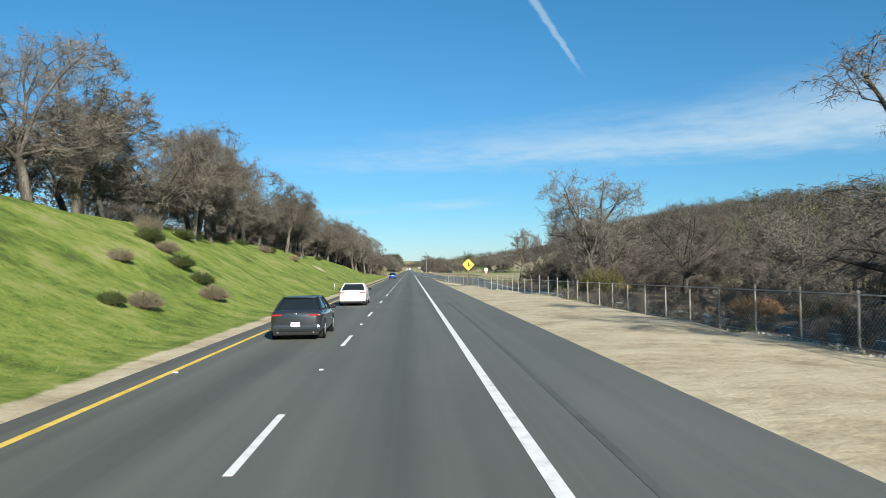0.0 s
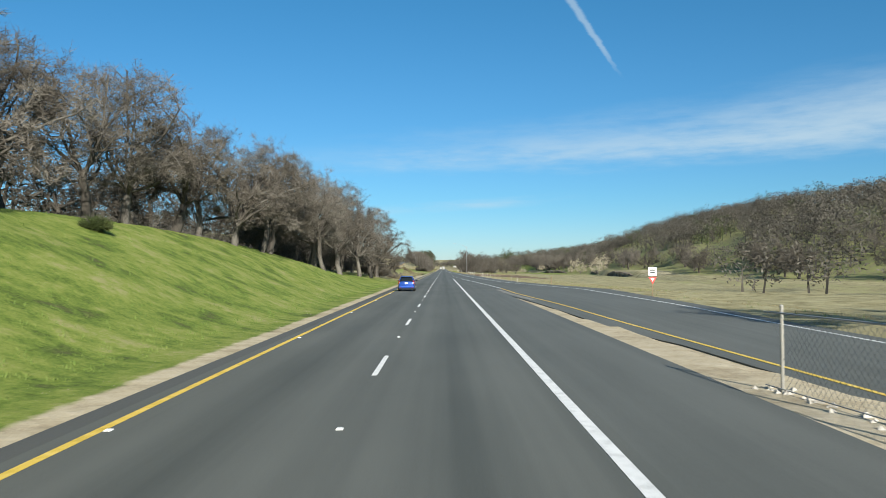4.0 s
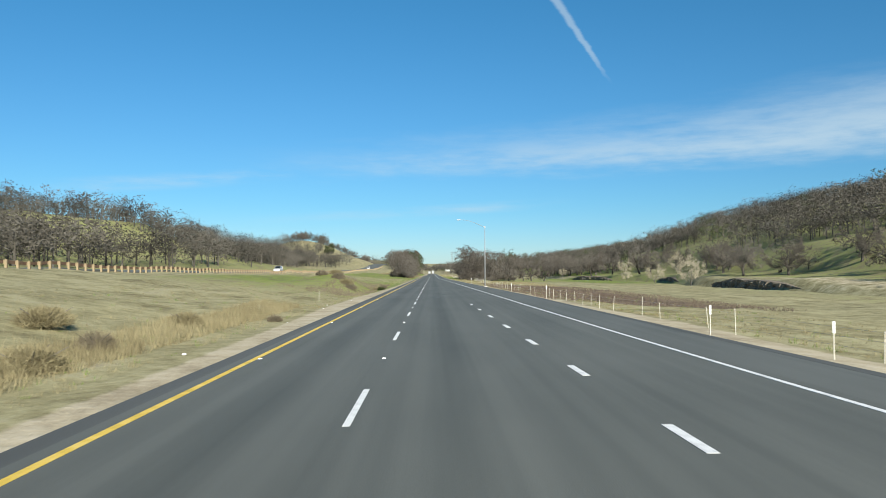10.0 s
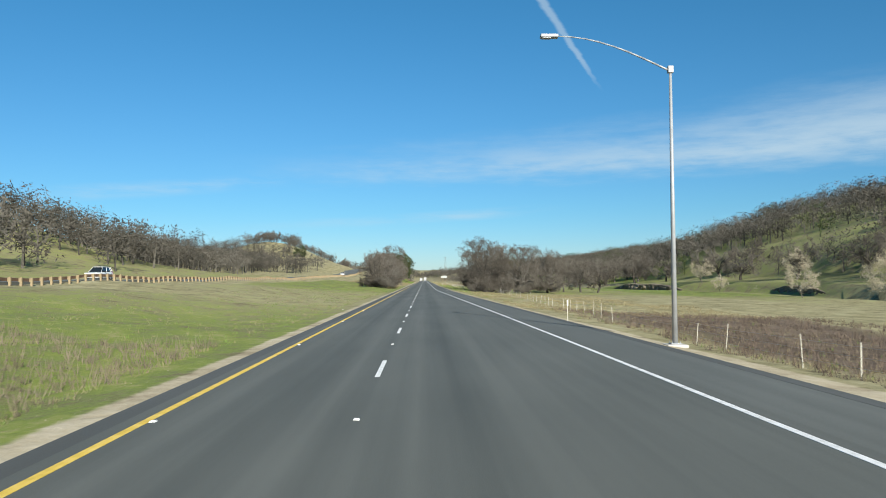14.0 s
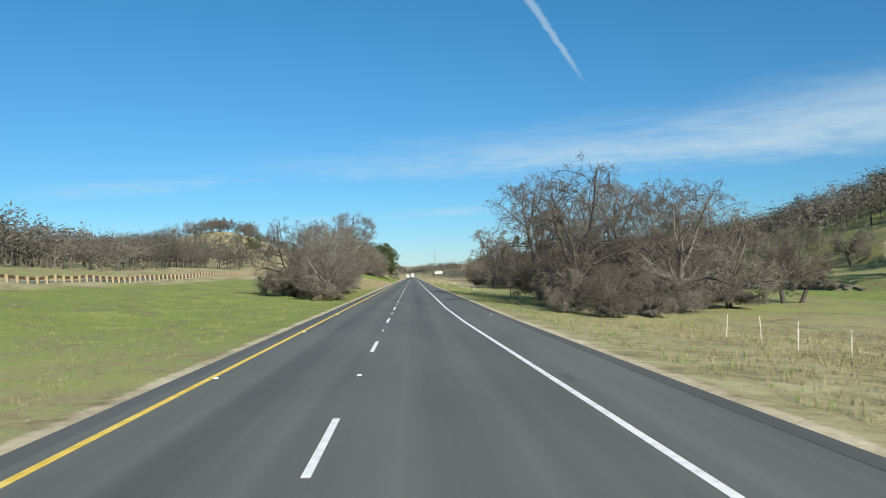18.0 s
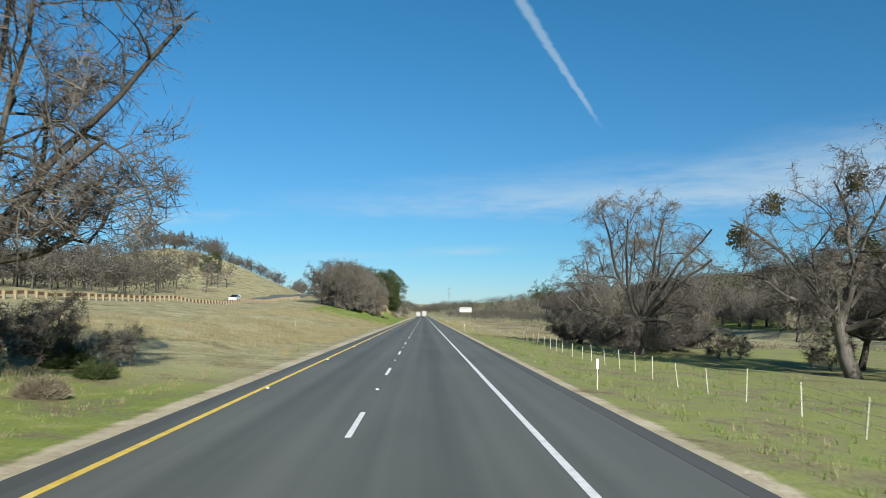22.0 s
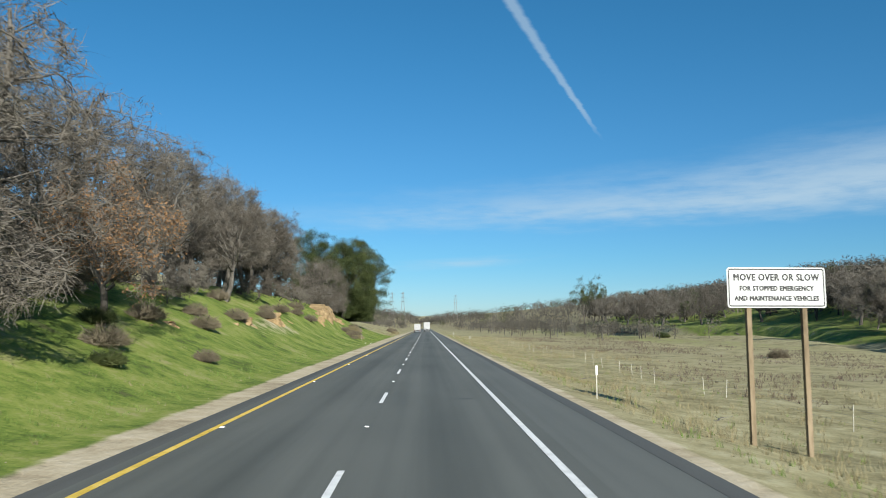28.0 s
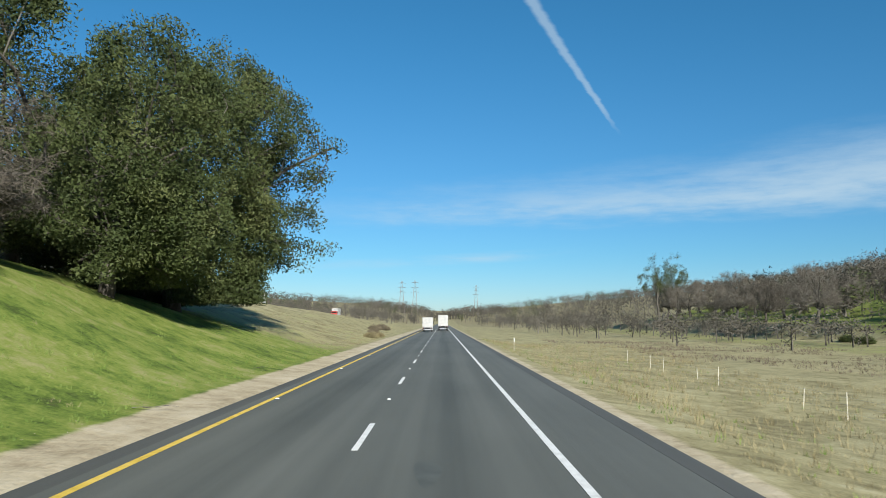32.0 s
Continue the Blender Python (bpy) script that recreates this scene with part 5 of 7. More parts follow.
structure(new("trim_worn_gore", ribbon("worn_gore", np.arange(170, 204, 2.0), lambda y: along(y, RAMP_LEFT) - 0.95 + 0.06 * np.sin(y), lambda y: along(y, RAMP_LEFT) - 0.42 + 0.05 * np.sin(y * 1.7), -0.001, 0.006, pale_strip)), "pale worn strip beside the yellow ramp line", "road marking")


def stain(x, y, sx, sy, seed):
    """An uneven thin film of oil and rubber on the paving."""
    v = []
    for k in range(36):
        a = 2 * math.pi * k / 36
        q = 0.85 + 0.4 * noise.noise(Vector((math.cos(a) * 0.9, math.sin(a) * 0.9, seed + 0.4))) + 0.1 * noise.noise(Vector((math.cos(a) * 4, math.sin(a) * 4, seed)))
        v.append((sx * q * math.cos(a) / 2, sy * q * math.sin(a) / 2, 0.0022))
    v.append((0, 0, 0.0026))
    ob = new("trim_road_stain", mesh_of("road_stain", v, [(k, (k + 1) % 36, 36) for k in range(36)], tyre_mark))
    ob.location = (x, y, 0.0)
    structure(ob, "dark oily stain on the asphalt", "road stain")


for k, (px, py, sx, sy) in enumerate(((1.7, 352, 1.1, 9.0), (2.6, 361, 0.6, 6.0), (0.9, 347, 0.5, 3.0), (2.6, 484, 0.6, 0.9), (2.6, 806, 0.9, 0.7), (4.9, 716, 0.4, 0.6), (-1.2, 43, 0.5, 0.4), (1.6, 95, 0.3, 0.5), (2.2, 78, 0.25, 0.3), (5.2, 548, 0.5, 1.2), (4.8, 520, 0.3, 1.5), (1.4, 905, 0.5, 2.5))):
    stain(px, py, sx, sy, 3.7 * k)

# ---------------------------------------------------------------- earth banks


def bluff(x, y0, y1, z_low, z_high, material, name, label, lean=0.5, seed=0, tooth=0.45, whole=False):
    """A broken face of earth that stands out of the slope, with gullies and ledges."""
    ny, nz = max(6, int((y1 - y0) / (0.22 if not callable(x) else 0.45))), 12
    v, f = [], []
    for a in range(ny + 1):
        y = y0 + (y1 - y0) * a / ny
        env = max(0.0, math.sin(math.pi * a / ny)) ** 0.5
        if not callable(x) and whole:
            env = env ** 0.6 * (0.95 + 0.25 * noise.noise(Vector((y * 0.4, seed, 0))))
        elif not callable(x):
            env *= max(0.05, 0.62 + 0.75 * noise.noise(Vector((y * 0.55, seed * 3.1, 0))) + 0.4 * noise.noise(Vector((y * 1.9, seed * 3.1, 4))))
        for b in range(nz + 1):
            t = b / nz
            px = x(y) if callable(x) else x
            p = Vector((y * 0.5, t * 2.2, seed * 7.3))
            out = tooth * noise.noise(p) + 0.6 * tooth * noise.noise(p * 2.7) + 0.35 * tooth * noise.noise(p * 7.1)
            sgn = -1 if px < 0 else 1
            gx = px + sgn * (lean * t + 0.6 * (1 - env)) - sgn * out * env * (0.4 + t * (1 - t) * 3)
            gz = height(px + sgn * 1.0, y) if px < 0 else z_low
            z = (height(px - 0.2, y) - 0.5 + (z_high - z_low) * t * env) if px < 0 else (z_low - 0.6 + (z_high - z_low + 0.6 + 0.8 * noise.noise(Vector((y * 0.09, seed, 0)))) * t * (0.1 + 0.9 * env))
            v.append((gx, y, z))
        v[-1] = (v[-1][0] + (-1.6 if (x(y) if callable(x) else x) < 0 else 2.2), v[-1][1], v[-1][2] - 0.15)
    for a in range(ny):
        for b in range(nz):
            o = a * (nz + 1) + b
            f.append((o, o + 1, o + nz + 2, o + nz + 1))
    return structure(new(name, mesh_of(name, v, f, material)), label, "earth bank")


clay = surface("clay", [(0.13, 0.088, 0.042), (0.26, 0.180, 0.090), (0.36, 0.265, 0.145)], 1.6, 9, 0.95, 0.8)
dark_earth = surface("dark_earth", [(0.08, 0.066, 0.048), (0.17, 0.138, 0.10), (0.30, 0.245, 0.17)], 0.5, 4, 0.95, 0.8)
for k, (bx, y0, y1, hi) in enumerate(((-11.0, 816, 822, 1.3), (-10.6, 830.5, 834.5, 1.5), (-10.8, 835, 840.5, 1.4), (-10.6, 842, 849.5, 1.9), (-10.9, 851, 855.5, 1.2), (-10.6, 869, 878, 1.9), (-10.8, 891, 896.5, 1.9), (-13.4, 112, 118, 0.8), (-13.0, 121, 125, 0.7))):
    bluff(bx, y0, y1, 0.0, hi, clay, "earth_bluff", "bare tan clay face broken out of the grassy bank", 0.8, k, 0.6)
bluff(-10.9, 876.0, 892.5, 0.0, 3.1, clay, "earth_bluff", "tall broken clay face below the trees of the bank", 1.3, 31, 0.42, True)
creek_x = lambda y: float(creek_line(y)) + 1.4
for k, (y0, y1) in enumerate(((452, 520), (560, 600), (640, 700), (990, 1062), (1075, 1180))):
    bluff(creek_x, y0, y1, -2.9, 0.5, dark_earth, "creek_bank", "dark eroded bank of the creek across the field", 0.6, 20 + k, 0.8)

# ---------------------------------------------------------------- fences
fence_steel = surface("fence_post_steel", [(0.22, 0.21, 0.185), (0.34, 0.33, 0.295)], 2, 25, 0.7, 0.05, 0.1)
fence = thing("wire_fence", "chain-link fence on grey steel posts above rubble", "fence", Matrix())
FENCE = [(14.4, -20), (14.3, 30), (14.1, 62), (12.9, 81), (12.2, 94), (10.5, 104.5), (9.6, 111), (7.95, 130)]


def fence_x(y):
    return float(np.interp(y, [p[1] for p in FENCE], [p[0] for p in FENCE]))


bm = bmesh.new()
add_tube(bm, (0, 0, -0.3), (0, 0, 1.62), 0.036, sides=8)
bmesh.ops.create_uvsphere(bm, u_segments=8, v_segments=4, radius=0.042, matrix=Matrix.Translation((0, 0, 1.63)))
post_me = bpy.data.meshes.new("post")
bm.to_mesh(post_me)
bm.free()
post_me.materials.append(fence_steel)
y = -20.0
while y <= 130:
    x = fence_x(y)
    hang("post", post_me, fence).location = (x, y, height(x, y))
    y += 3.05
v, f = [], []


def flat_wire(a, b, w=0.006):
    o = len(v)
    d = Vector((0, 0, w)) if abs(a[2] - b[2]) < 0.2 else Vector((0, w, 0))
    for p in (Vector(a) - d, Vector(a) + d, Vector(b) + d, Vector(b) - d):
        v.append(tuple(p))
    f.append((o, o + 1, o + 2, o + 3))


y = -20.0
while y < 128.6:
    for s in (1, -1):
        a, b = y, y + 1.42
        z0, z1 = (0.06, 1.48) if s > 0 else (1.48, 0.06)
        flat_wire((fence_x(a) - 0.04, a, height(fence_x(a), a) + z0), (fence_x(b) - 0.04, b, height(fence_x(b), b) + z1))
    y += 0.16
tagged(hang("wire_mesh", mesh_of("wire_mesh", v, f, galvanised), fence, "diamond wire mesh"), kind="stuff")
bm = bmesh.new()
for a, b in zip(FENCE[:-1], FENCE[1:]):
    for z in (0.06, 1.5):
        add_tube(bm, (a[0] - 0.04, a[1], height(*a) + z), (b[0] - 0.04, b[1], height(*b) + z), 0.012 if z < 1 else 0.02, sides=6)
part("rail", bm, galvanised, fence)

field_fence = thing("field_fence", "low wire fence on thin pale posts along the field", "fence", Matrix())
FIELD = [(285, 14.9), (330, 13.6), (405, 12.9), (440, 13.6), (505, 15.2), (541, 15.6), (590, 12.6), (640, 12.0), (690, 12.2), (720, 14.0), (790, 17.6), (830, 18.6), (960, 17)]


def field_x(y):
    return float(along(y, FIELD))


bm = bmesh.new()
add_box(bm, -0.016, 0.016, -0.004, 0.004, -0.3, 1.05)
add_box(bm, -0.004, 0.004, 0.0041, 0.024, -0.3, 1.03)
thin_me = bpy.data.meshes.new("post")
bm.to_mesh(thin_me)
bm.free()
thin_me.materials.append(post_white)
posts = []
y = 286.0
while y < 960:
    if not 543 < y < 575 and not (rnd.random() < 0.35 and not 590 < y < 690):
        x = field_x(y) + rnd.uniform(-0.12, 0.12)
        ob = hang("post", thin_me, field_fence)
        ob.matrix_basis = pose(x, y, height(x, y), rnd.gauss(0, 2.5), rnd.gauss(0, 3), rnd.uniform(-20, 20)) @ Matrix.Diagonal((1, 1, rnd.uniform(0.85, 1.08), 1))
        posts.append((x, y, height(x, y)))
    y += 3.3
v, f = [], []
for a, b in zip(posts[:-1], posts[1:]):
    if b[1] - a[1] < 14:
        for z in (0.3, 0.6, 0.88):
            flat_wire((a[0], a[1], a[2] + z), (b[0], b[1], b[2] + z), 0.004)
tagged(hang("wire", mesh_of("wire", v, f, galvanised), field_fence), kind="stuff")

# a leaning cross of old posts in the field line
for x, y in ((17.5, 226), (14.0, 706), (13.5, 694)):
    broken = thing("broken_fence_post", "old grey fence post propped by a slanting stake", "fence post", pose(x, y, height(x, y)))
    part("upright", boxed(-0.05, 0.05, -0.05, 0.05, -0.2, 1.25, bevel=0.01), timber, broken)
    part("brace", boxed(-0.035, 0.035, -0.035, 0.035, -0.2, 1.1, bevel=0.008, m=pose(-0.35, 0, 0, 0, 22, 0)), timber, broken)

rail = thing("guardrail", "rusty steel guardrail on weathered timber posts", "guardrail", Matrix())
bm = bmesh.new()
add_box(bm, -0.10, 0.10, -0.10, 0.10, -0.4, 0.82)
add_box(bm, -0.22, -0.102, -0.08, 0.08, 0.42, 0.78)
gp_me = bpy.data.meshes.new("post")
bm.to_mesh(gp_me)
bm.free()
gp_me.materials.append(surface("pale_timber", [(0.14, 0.105, 0.06), (0.24, 0.185, 0.11), (0.31, 0.245, 0.155)], 2, 14, 0.9, 0.3, stretch=(1, 1, 0.2)))
RAIL_X = -36.2
ys = np.arange(300, 843, 1.905)
for y in ys:
    ob = hang("post", gp_me, rail)
    ob.matrix_basis = pose(RAIL_X, float(y), height(RAIL_X, float(y)), rnd.gauss(0, 0.6), rnd.gauss(0, 0.8))
beam = [(0.0, 0.0), (0.05, 0.05), (0.05, 0.10), (0.0, 0.155), (0.05, 0.21), (0.05, 0.26), (0.0, 0.31)]
v, f = [], []
for k, y in enumerate(ys):
    z = height(RAIL_X, float(y)) + 0.45
    v += [(RAIL_X - 0.225 - a, float(y), z + b) for a, b in beam] + [(RAIL_X - 0.213, float(y), z + 0.31), (RAIL_X - 0.213, float(y), z)]
    if k:
        o, n = 9 * (k - 1), 9
        f += [(o + i, o + (i + 1) % n, o + n + (i + 1) % n, o + n + i) for i in range(n)]
hang("beam", mesh_of("beam", v, f, rust_rail), rail)

# ---------------------------------------------------------------- signs, lamp and markers


def letters(name, body, size, material, parent, m, wide=1.0, bold=0.012):
    """Raised capitals with a heavy stroke."""
    cu = bpy.data.curves.new(name, "FONT")
    cu.body, cu.size, cu.align_x, cu.align_y, cu.extrude, cu.resolution_u = body, size, "CENTER", "CENTER", 0.002, 2
    cu.space_character = 1.1
    src = bpy.data.objects.new(name, cu)
    base = bpy.data.meshes.new_from_object(src)
    bpy.data.objects.remove(src)
    bm = bmesh.new()
    for k, (dx, dz) in enumerate(((-bold, 0), (bold, 0), (0, bold * 0.7), (0, -bold * 0.7), (0, 0))):
        n = len(bm.verts)
        bm.from_mesh(base)
        bm.verts.ensure_lookup_table()
        for q in bm.verts[n:]:
            q.co = Vector((q.co.x * wide + dx, q.co.y + dz, q.co.z + 0.0006 * k))
    ob = part(name, bm, material, parent)
    ob.matrix_basis = m
    return ob


def rounded_plate(w, h, r, t, seg=5):
    """An upright plate in the x-z plane with round corners, its face towards -y."""
    bm = bmesh.new()
    loop = []
    for cx, cz, a0 in ((w / 2 - r, h / 2 - r, 0), (-w / 2 + r, h / 2 - r, 90), (-w / 2 + r, -h / 2 + r, 180), (w / 2 - r, -h / 2 + r, 270)):
        for k in range(seg + 1):
            a = radians(a0 + 90 * k / seg)
            loop.append((cx + r * math.cos(a), cz + r * math.sin(a)))
    front = [bm.verts.new((x, -t / 2, z)) for x, z in loop]
    back = [bm.verts.new((x, t / 2, z)) for x, z in loop]
    bm.faces.new(front)
    bm.faces.new(back[::-1])
    for k in range(len(loop)):
        n = (k + 1) % len(loop)
        bm.faces.new((front[n], front[k], back[k], back[n]))
    bmesh.ops.recalc_face_normals(bm, faces=bm.faces)
    return bm


def flat_shape(pts, t):
    bm = bmesh.new()
    front = [bm.verts.new((x, -t, z)) for x, z in pts]
    back = [bm.verts.new((x, 0, z)) for x, z in pts]
    bm.faces.new(front)
    bm.faces.new(back[::-1])
    for k in range(len(pts)):
        n = (k + 1) % len(pts)
        bm.faces.new((front[n], front[k], back[k], back[n]))
    bmesh.ops.recalc_face_normals(bm, faces=bm.faces)
    bmesh.ops.triangulate(bm, faces=bm.faces)
    return bm


def outline(w, h, r, band, t):
    """A thin frame just inside the edge of a plate."""
    bm = bmesh.new()
    rings = []
    for inset in (0, band):
        ring = []
        W, H, R = w / 2 - inset, h / 2 - inset, max(0.01, r - inset)
        for cx, cz, a0 in ((W - R, H - R, 0), (-W + R, H - R, 90), (-W + R, -H + R, 180), (W - R, -H + R, 270)):
            for k in range(5):
                a = radians(a0 + 90 * k / 4)
                ring.append(bm.verts.new((cx + R * math.cos(a), -t, cz + R * math.sin(a))))
        rings.append(ring)
    for k in range(20):
        n = (k + 1) % 20
        bm.faces.new((rings[0][k], rings[0][n], rings[1][n], rings[1][k]))
    return bm


MX, MY = 9.89, 105.55
merge = thing("merge_sign", "yellow diamond merge sign with a black arrow on a timber post", "road sign", pose(MX, MY, height(MX, MY), 0, 0, 2))
part("post", boxed(-0.05, 0.05, 0.02, 0.13, -0.4, 2.35, bevel=0.008), timber, merge)
MZ = 2.82 - height(MX, MY)
turn45 = pose(0, 0, MZ, 0, 45, 0)
for nm, b, mt, off in (("panel", rounded_plate(1.17, 1.17, 0.07, 0.006), sign_yellow, 0.0), ("border", outline(1.13, 1.13, 0.06, 0.022, 0.0065), black_paint, 0.0)):
    bmesh.ops.transform(b, matrix=turn45, verts=b.verts)
    part(nm, b, mt, merge)
arrow = flat_shape([(-0.065, -0.36), (0.065, -0.36), (0.065, -0.10), (0.185, -0.245), (0.265, -0.165), (0.075, 0.075), (0.065, 0.16), (0.20, 0.13), (0.0, 0.40), (-0.20, 0.13), (-0.065, 0.16)], 0.0035)
bmesh.ops.transform(arrow, matrix=Matrix.Translation((0, -0.0045, MZ)), verts=arrow.verts)
part("arrow", arrow, black_paint, merge)

board = thing("notice_board", "white roadside notice with black capitals on two timber posts", "road sign", pose(11.95, 803.4, height(11.95, 803.4), 0, 0, 2))
z0 = 3.52 - height(11.95, 803.4)
for sx in (-0.86, 0.86):
    part("post", boxed(sx - 0.075, sx + 0.075, 0.02, 0.17, -0.5, z0 + 0.35, bevel=0.012), timber, board)
b = rounded_plate(3.05, 1.22, 0.09, 0.01)
bmesh.ops.transform(b, matrix=Matrix.Translation((0, 0, z0)), verts=b.verts)
part("panel", b, sign_white, board)
b = outline(2.97, 1.14, 0.07, 0.035, 0.011)
bmesh.ops.transform(b, matrix=Matrix.Translation((0, 0, z0)), verts=b.verts)
part("border", b, black_paint, board)
for text, size, dz in (("MOVE OVER OR SLOW", 0.285, 0.30), ("FOR STOPPED EMERGENCY", 0.205, -0.03), ("AND MAINTENANCE VEHICLES", 0.205, -0.33)):
    letters("lettering", text, size, black_paint, board, Matrix.Translation((0, -0.009, z0 + dz)) @ pose(0, 0, 0, 90), 0.84)

ramp_sign = thing("ramp_sign", "white square sign above a red and white triangle on a post", "road sign", pose(19.9, 181, height(19.9, 181), 0, 0, 4))
part("post", boxed(-0.04, 0.04, 0.01, 0.09, -0.4, 2.6, bevel=0.006), timber, ramp_sign)
b = rounded_plate(0.76, 0.76, 0.05, 0.006)
bmesh.ops.transform(b, matrix=Matrix.Translation((0, 0, 2.25)), verts=b.verts)
part("panel", b, sign_white, ramp_sign)
for dz in (0.12, -0.08):
    part("bar", boxed(-0.24, 0.24, -0.0065, -0.004, 2.25 + dz - 0.05, 2.25 + dz + 0.05), black_paint, ramp_sign)
sign_red = plain("sign_red", (0.55, 0.03, 0.025), 0.45)
part("triangle", flat_shape([(-0.38, 1.78), (0.0, 1.14), (0.38, 1.78)], 0.006), sign_red, ramp_sign)
part("triangle_centre", flat_shape([(-0.19, 1.68), (0.0, 1.36), (0.19, 1.68)], 0.010), sign_white, ramp_sign)

LX, LY = 11.15, 421.2
lamp = thing("street_lamp", "tall grey steel street lamp with a curved arm", "street lamp", pose(LX, LY, height(LX, LY)))
part("foot", boxed(-0.42, 0.42, -0.42, 0.42, -0.3, 0.09, bevel=0.04), concrete, lamp)
bm = bmesh.new()
add_tube(bm, (0, 0, 0.09), (0, 0, 11.25), 0.115, 0.055, 12)
smooth(part("pole", bm, galvanised, lamp))
part("base_plate", boxed(-0.2, 0.2, -0.2, 0.2, 0.085, 0.125, bevel=0.01), galvanised, lamp)
for a, b2 in ((-0.16, -0.16), (0.16, -0.16), (0.16, 0.16), (-0.16, 0.16)):
    bm = bmesh.new()
    add_tube(bm, (a, b2, 0.12), (a, b2, 0.2), 0.02, sides=6)
    part("bolt", bm, galvanised, lamp)
bm = bmesh.new()
arm = [Vector((-4.6 * (k / 8), 0, 11.1 + 1.42 * math.sin(math.pi / 2 * k / 8))) for k in range(9)]
for k, (a, b2) in enumerate(zip(arm[:-1], arm[1:])):
    add_tube(bm, a, b2 + (b2 - a) * 0.02, 0.046 - 0.003 * k, 0.043 - 0.003 * k, 8)
smooth(part("arm", bm, galvanised, lamp))
part("collar", boxed(-0.11, 0.11, -0.11, 0.11, 11.02, 11.3, bevel=0.02), galvanised, lamp)
part("lamp_head", boxed(-5.28, -4.55, -0.17, 0.17, 12.44, 12.58, bevel=0.05), galvanised, lamp)
part("lens", boxed(-5.2, -4.85, -0.13, 0.13, 12.42, 12.438), galvanised, lamp)


def marker(x, y, tall=1.15, paddle=True, tilt=0.0, material=None):
    ob = thing("road_marker", "slim white roadside marker with a reflector paddle" if paddle else "thin pale stake in the verge", "road marker", pose(x, y, height(x, y), tilt, tilt * 0.6, rnd.uniform(-8, 8)), "roadside markers")
    part("stem", boxed(-0.018, 0.018, -0.010, 0.010, -0.25, tall, bevel=0.004), post_white if not material else material, ob)
    if paddle:
        part("paddle", boxed(-0.045, 0.045, -0.02, -0.0125, tall - 0.30, tall + 0.04, bevel=0.003), sign_white, ob)
    return ob


for x, y, tall in ((11.6, 308.7, 1.15), (12.6, 302, 1.05), (11.2, 346, 1.2), (9.3, 434, 1.15), (7.2, 721, 1.1), (7.6, 808.5, 1.15), (7.5, 885, 1.15), (-6.4, 91, 0.6), (10.9, 372, 1.0), (7.3, 640, 1.0), (8.0, 960, 1.1), (10.4, 262, 0.0)):
    if tall:
        marker(x, y, tall)
for x, y, tilt in ((9.0, 716, 3), (-7.2, 883, 2), (-8.0, 343, 1), (9.4, 735, 0), (-12.5, 697, 0), (12.9, 240, 1), (13.1, 232, -3)):
    marker(x, y, 0.95, False, tilt)

# ---------------------------------------------------------------- vehicles
rubber = plain("tyre_rubber", (0.018, 0.018, 0.018), 0.85)
alloy = plain("alloy", (0.45, 0.46, 0.47), 0.35, 0.9)
glass_dark = plain("tinted_glass", (0.012, 0.016, 0.018), 0.06, 0.0, 0.0, 0.8)
red_lens = plain("red_lens", (0.26, 0.014, 0.012), 0.2, 0.0, 0.6)
clear_lens = plain("clear_lens", (0.65, 0.66, 0.66), 0.15, 0.0, 0.5)
dark_plastic = plain("dark_plastic", (0.012, 0.012, 0.013), 0.75, spec=0.25)
plate_white = plain("plate_white", (0.72, 0.73, 0.74), 0.5)
plate_ink = plain("plate_ink", (0.06, 0.08, 0.2), 0.5)
chrome = plain("chrome", (0.7, 0.7, 0.7), 0.15, 1.0)
paint_blue = plain("blue_car_paint", (0.008, 0.055, 0.30), 0.3, 0.35, 0.7)
paint_grey = plain("dark_grey_car_paint", (0.030, 0.034, 0.040), 0.28, 0.4, 0.8)
paint_white = plain("white_car_paint", (0.58, 0.58, 0.57), 0.3, 0.0, 0.6)
paint_red = plain("red_truck_paint", (0.45, 0.03, 0.02), 0.35, 0.0, 0.5)
paint_teal = plain("blue_truck_paint", (0.05, 0.22, 0.36), 0.35, 0.0, 0.5)
trailer_white = surface("trailer_panels", [(0.27, 0.27, 0.265), (0.40, 0.40, 0.39)], 1.5, 20, 0.5, 0.05)


def loft(rings):
    bm = bmesh.new()
    rows = [[bm.verts.new(p) for p in ring] for ring in rings]
    n = len(rows[0])
    for a, b in zip(rows[:-1], rows[1:]):
        for k in range(n):
            j = (k + 1) % n
            bm.faces.new((a[k], a[j], b[j], b[k]))
    bm.faces.new(rows[0][::-1])
    bm.faces.new(rows[-1])
    bmesh.ops.recalc_face_normals(bm, faces=bm.faces)
    return bm


def hull_ring(y, low, top, w, crown=0.03):
    h = top - low
    half = [(w * 0.86, low), (w * 0.95, low + 0.05), (w * 0.99, low + 0.22 * h), (w, low + 0.5 * h), (w * 0.985, low + 0.75 * h), (w * 0.95, top - 0.07), (w * 0.87, top - 0.01), (w * 0.45, top + crown)]
    return [(x, y, z) for x, z in half] + [(-x, y, z) for x, z in half[::-1]]


def soft_plan(x0, x1, y0, y1, z, r):
    """A flat ring with rounded corners."""
    pts = []
    for cx, cy, a0 in ((x1 - r, y0 + r, -90), (x1 - r, y1 - r, 0), (x0 + r, y1 - r, 90), (x0 + r, y0 + r, 180)):
        for k in range(5):
            a = radians(a0 + 22.5 * k)
            pts.append((cx + r * math.cos(a), cy + r * math.sin(a), z))
    return pts


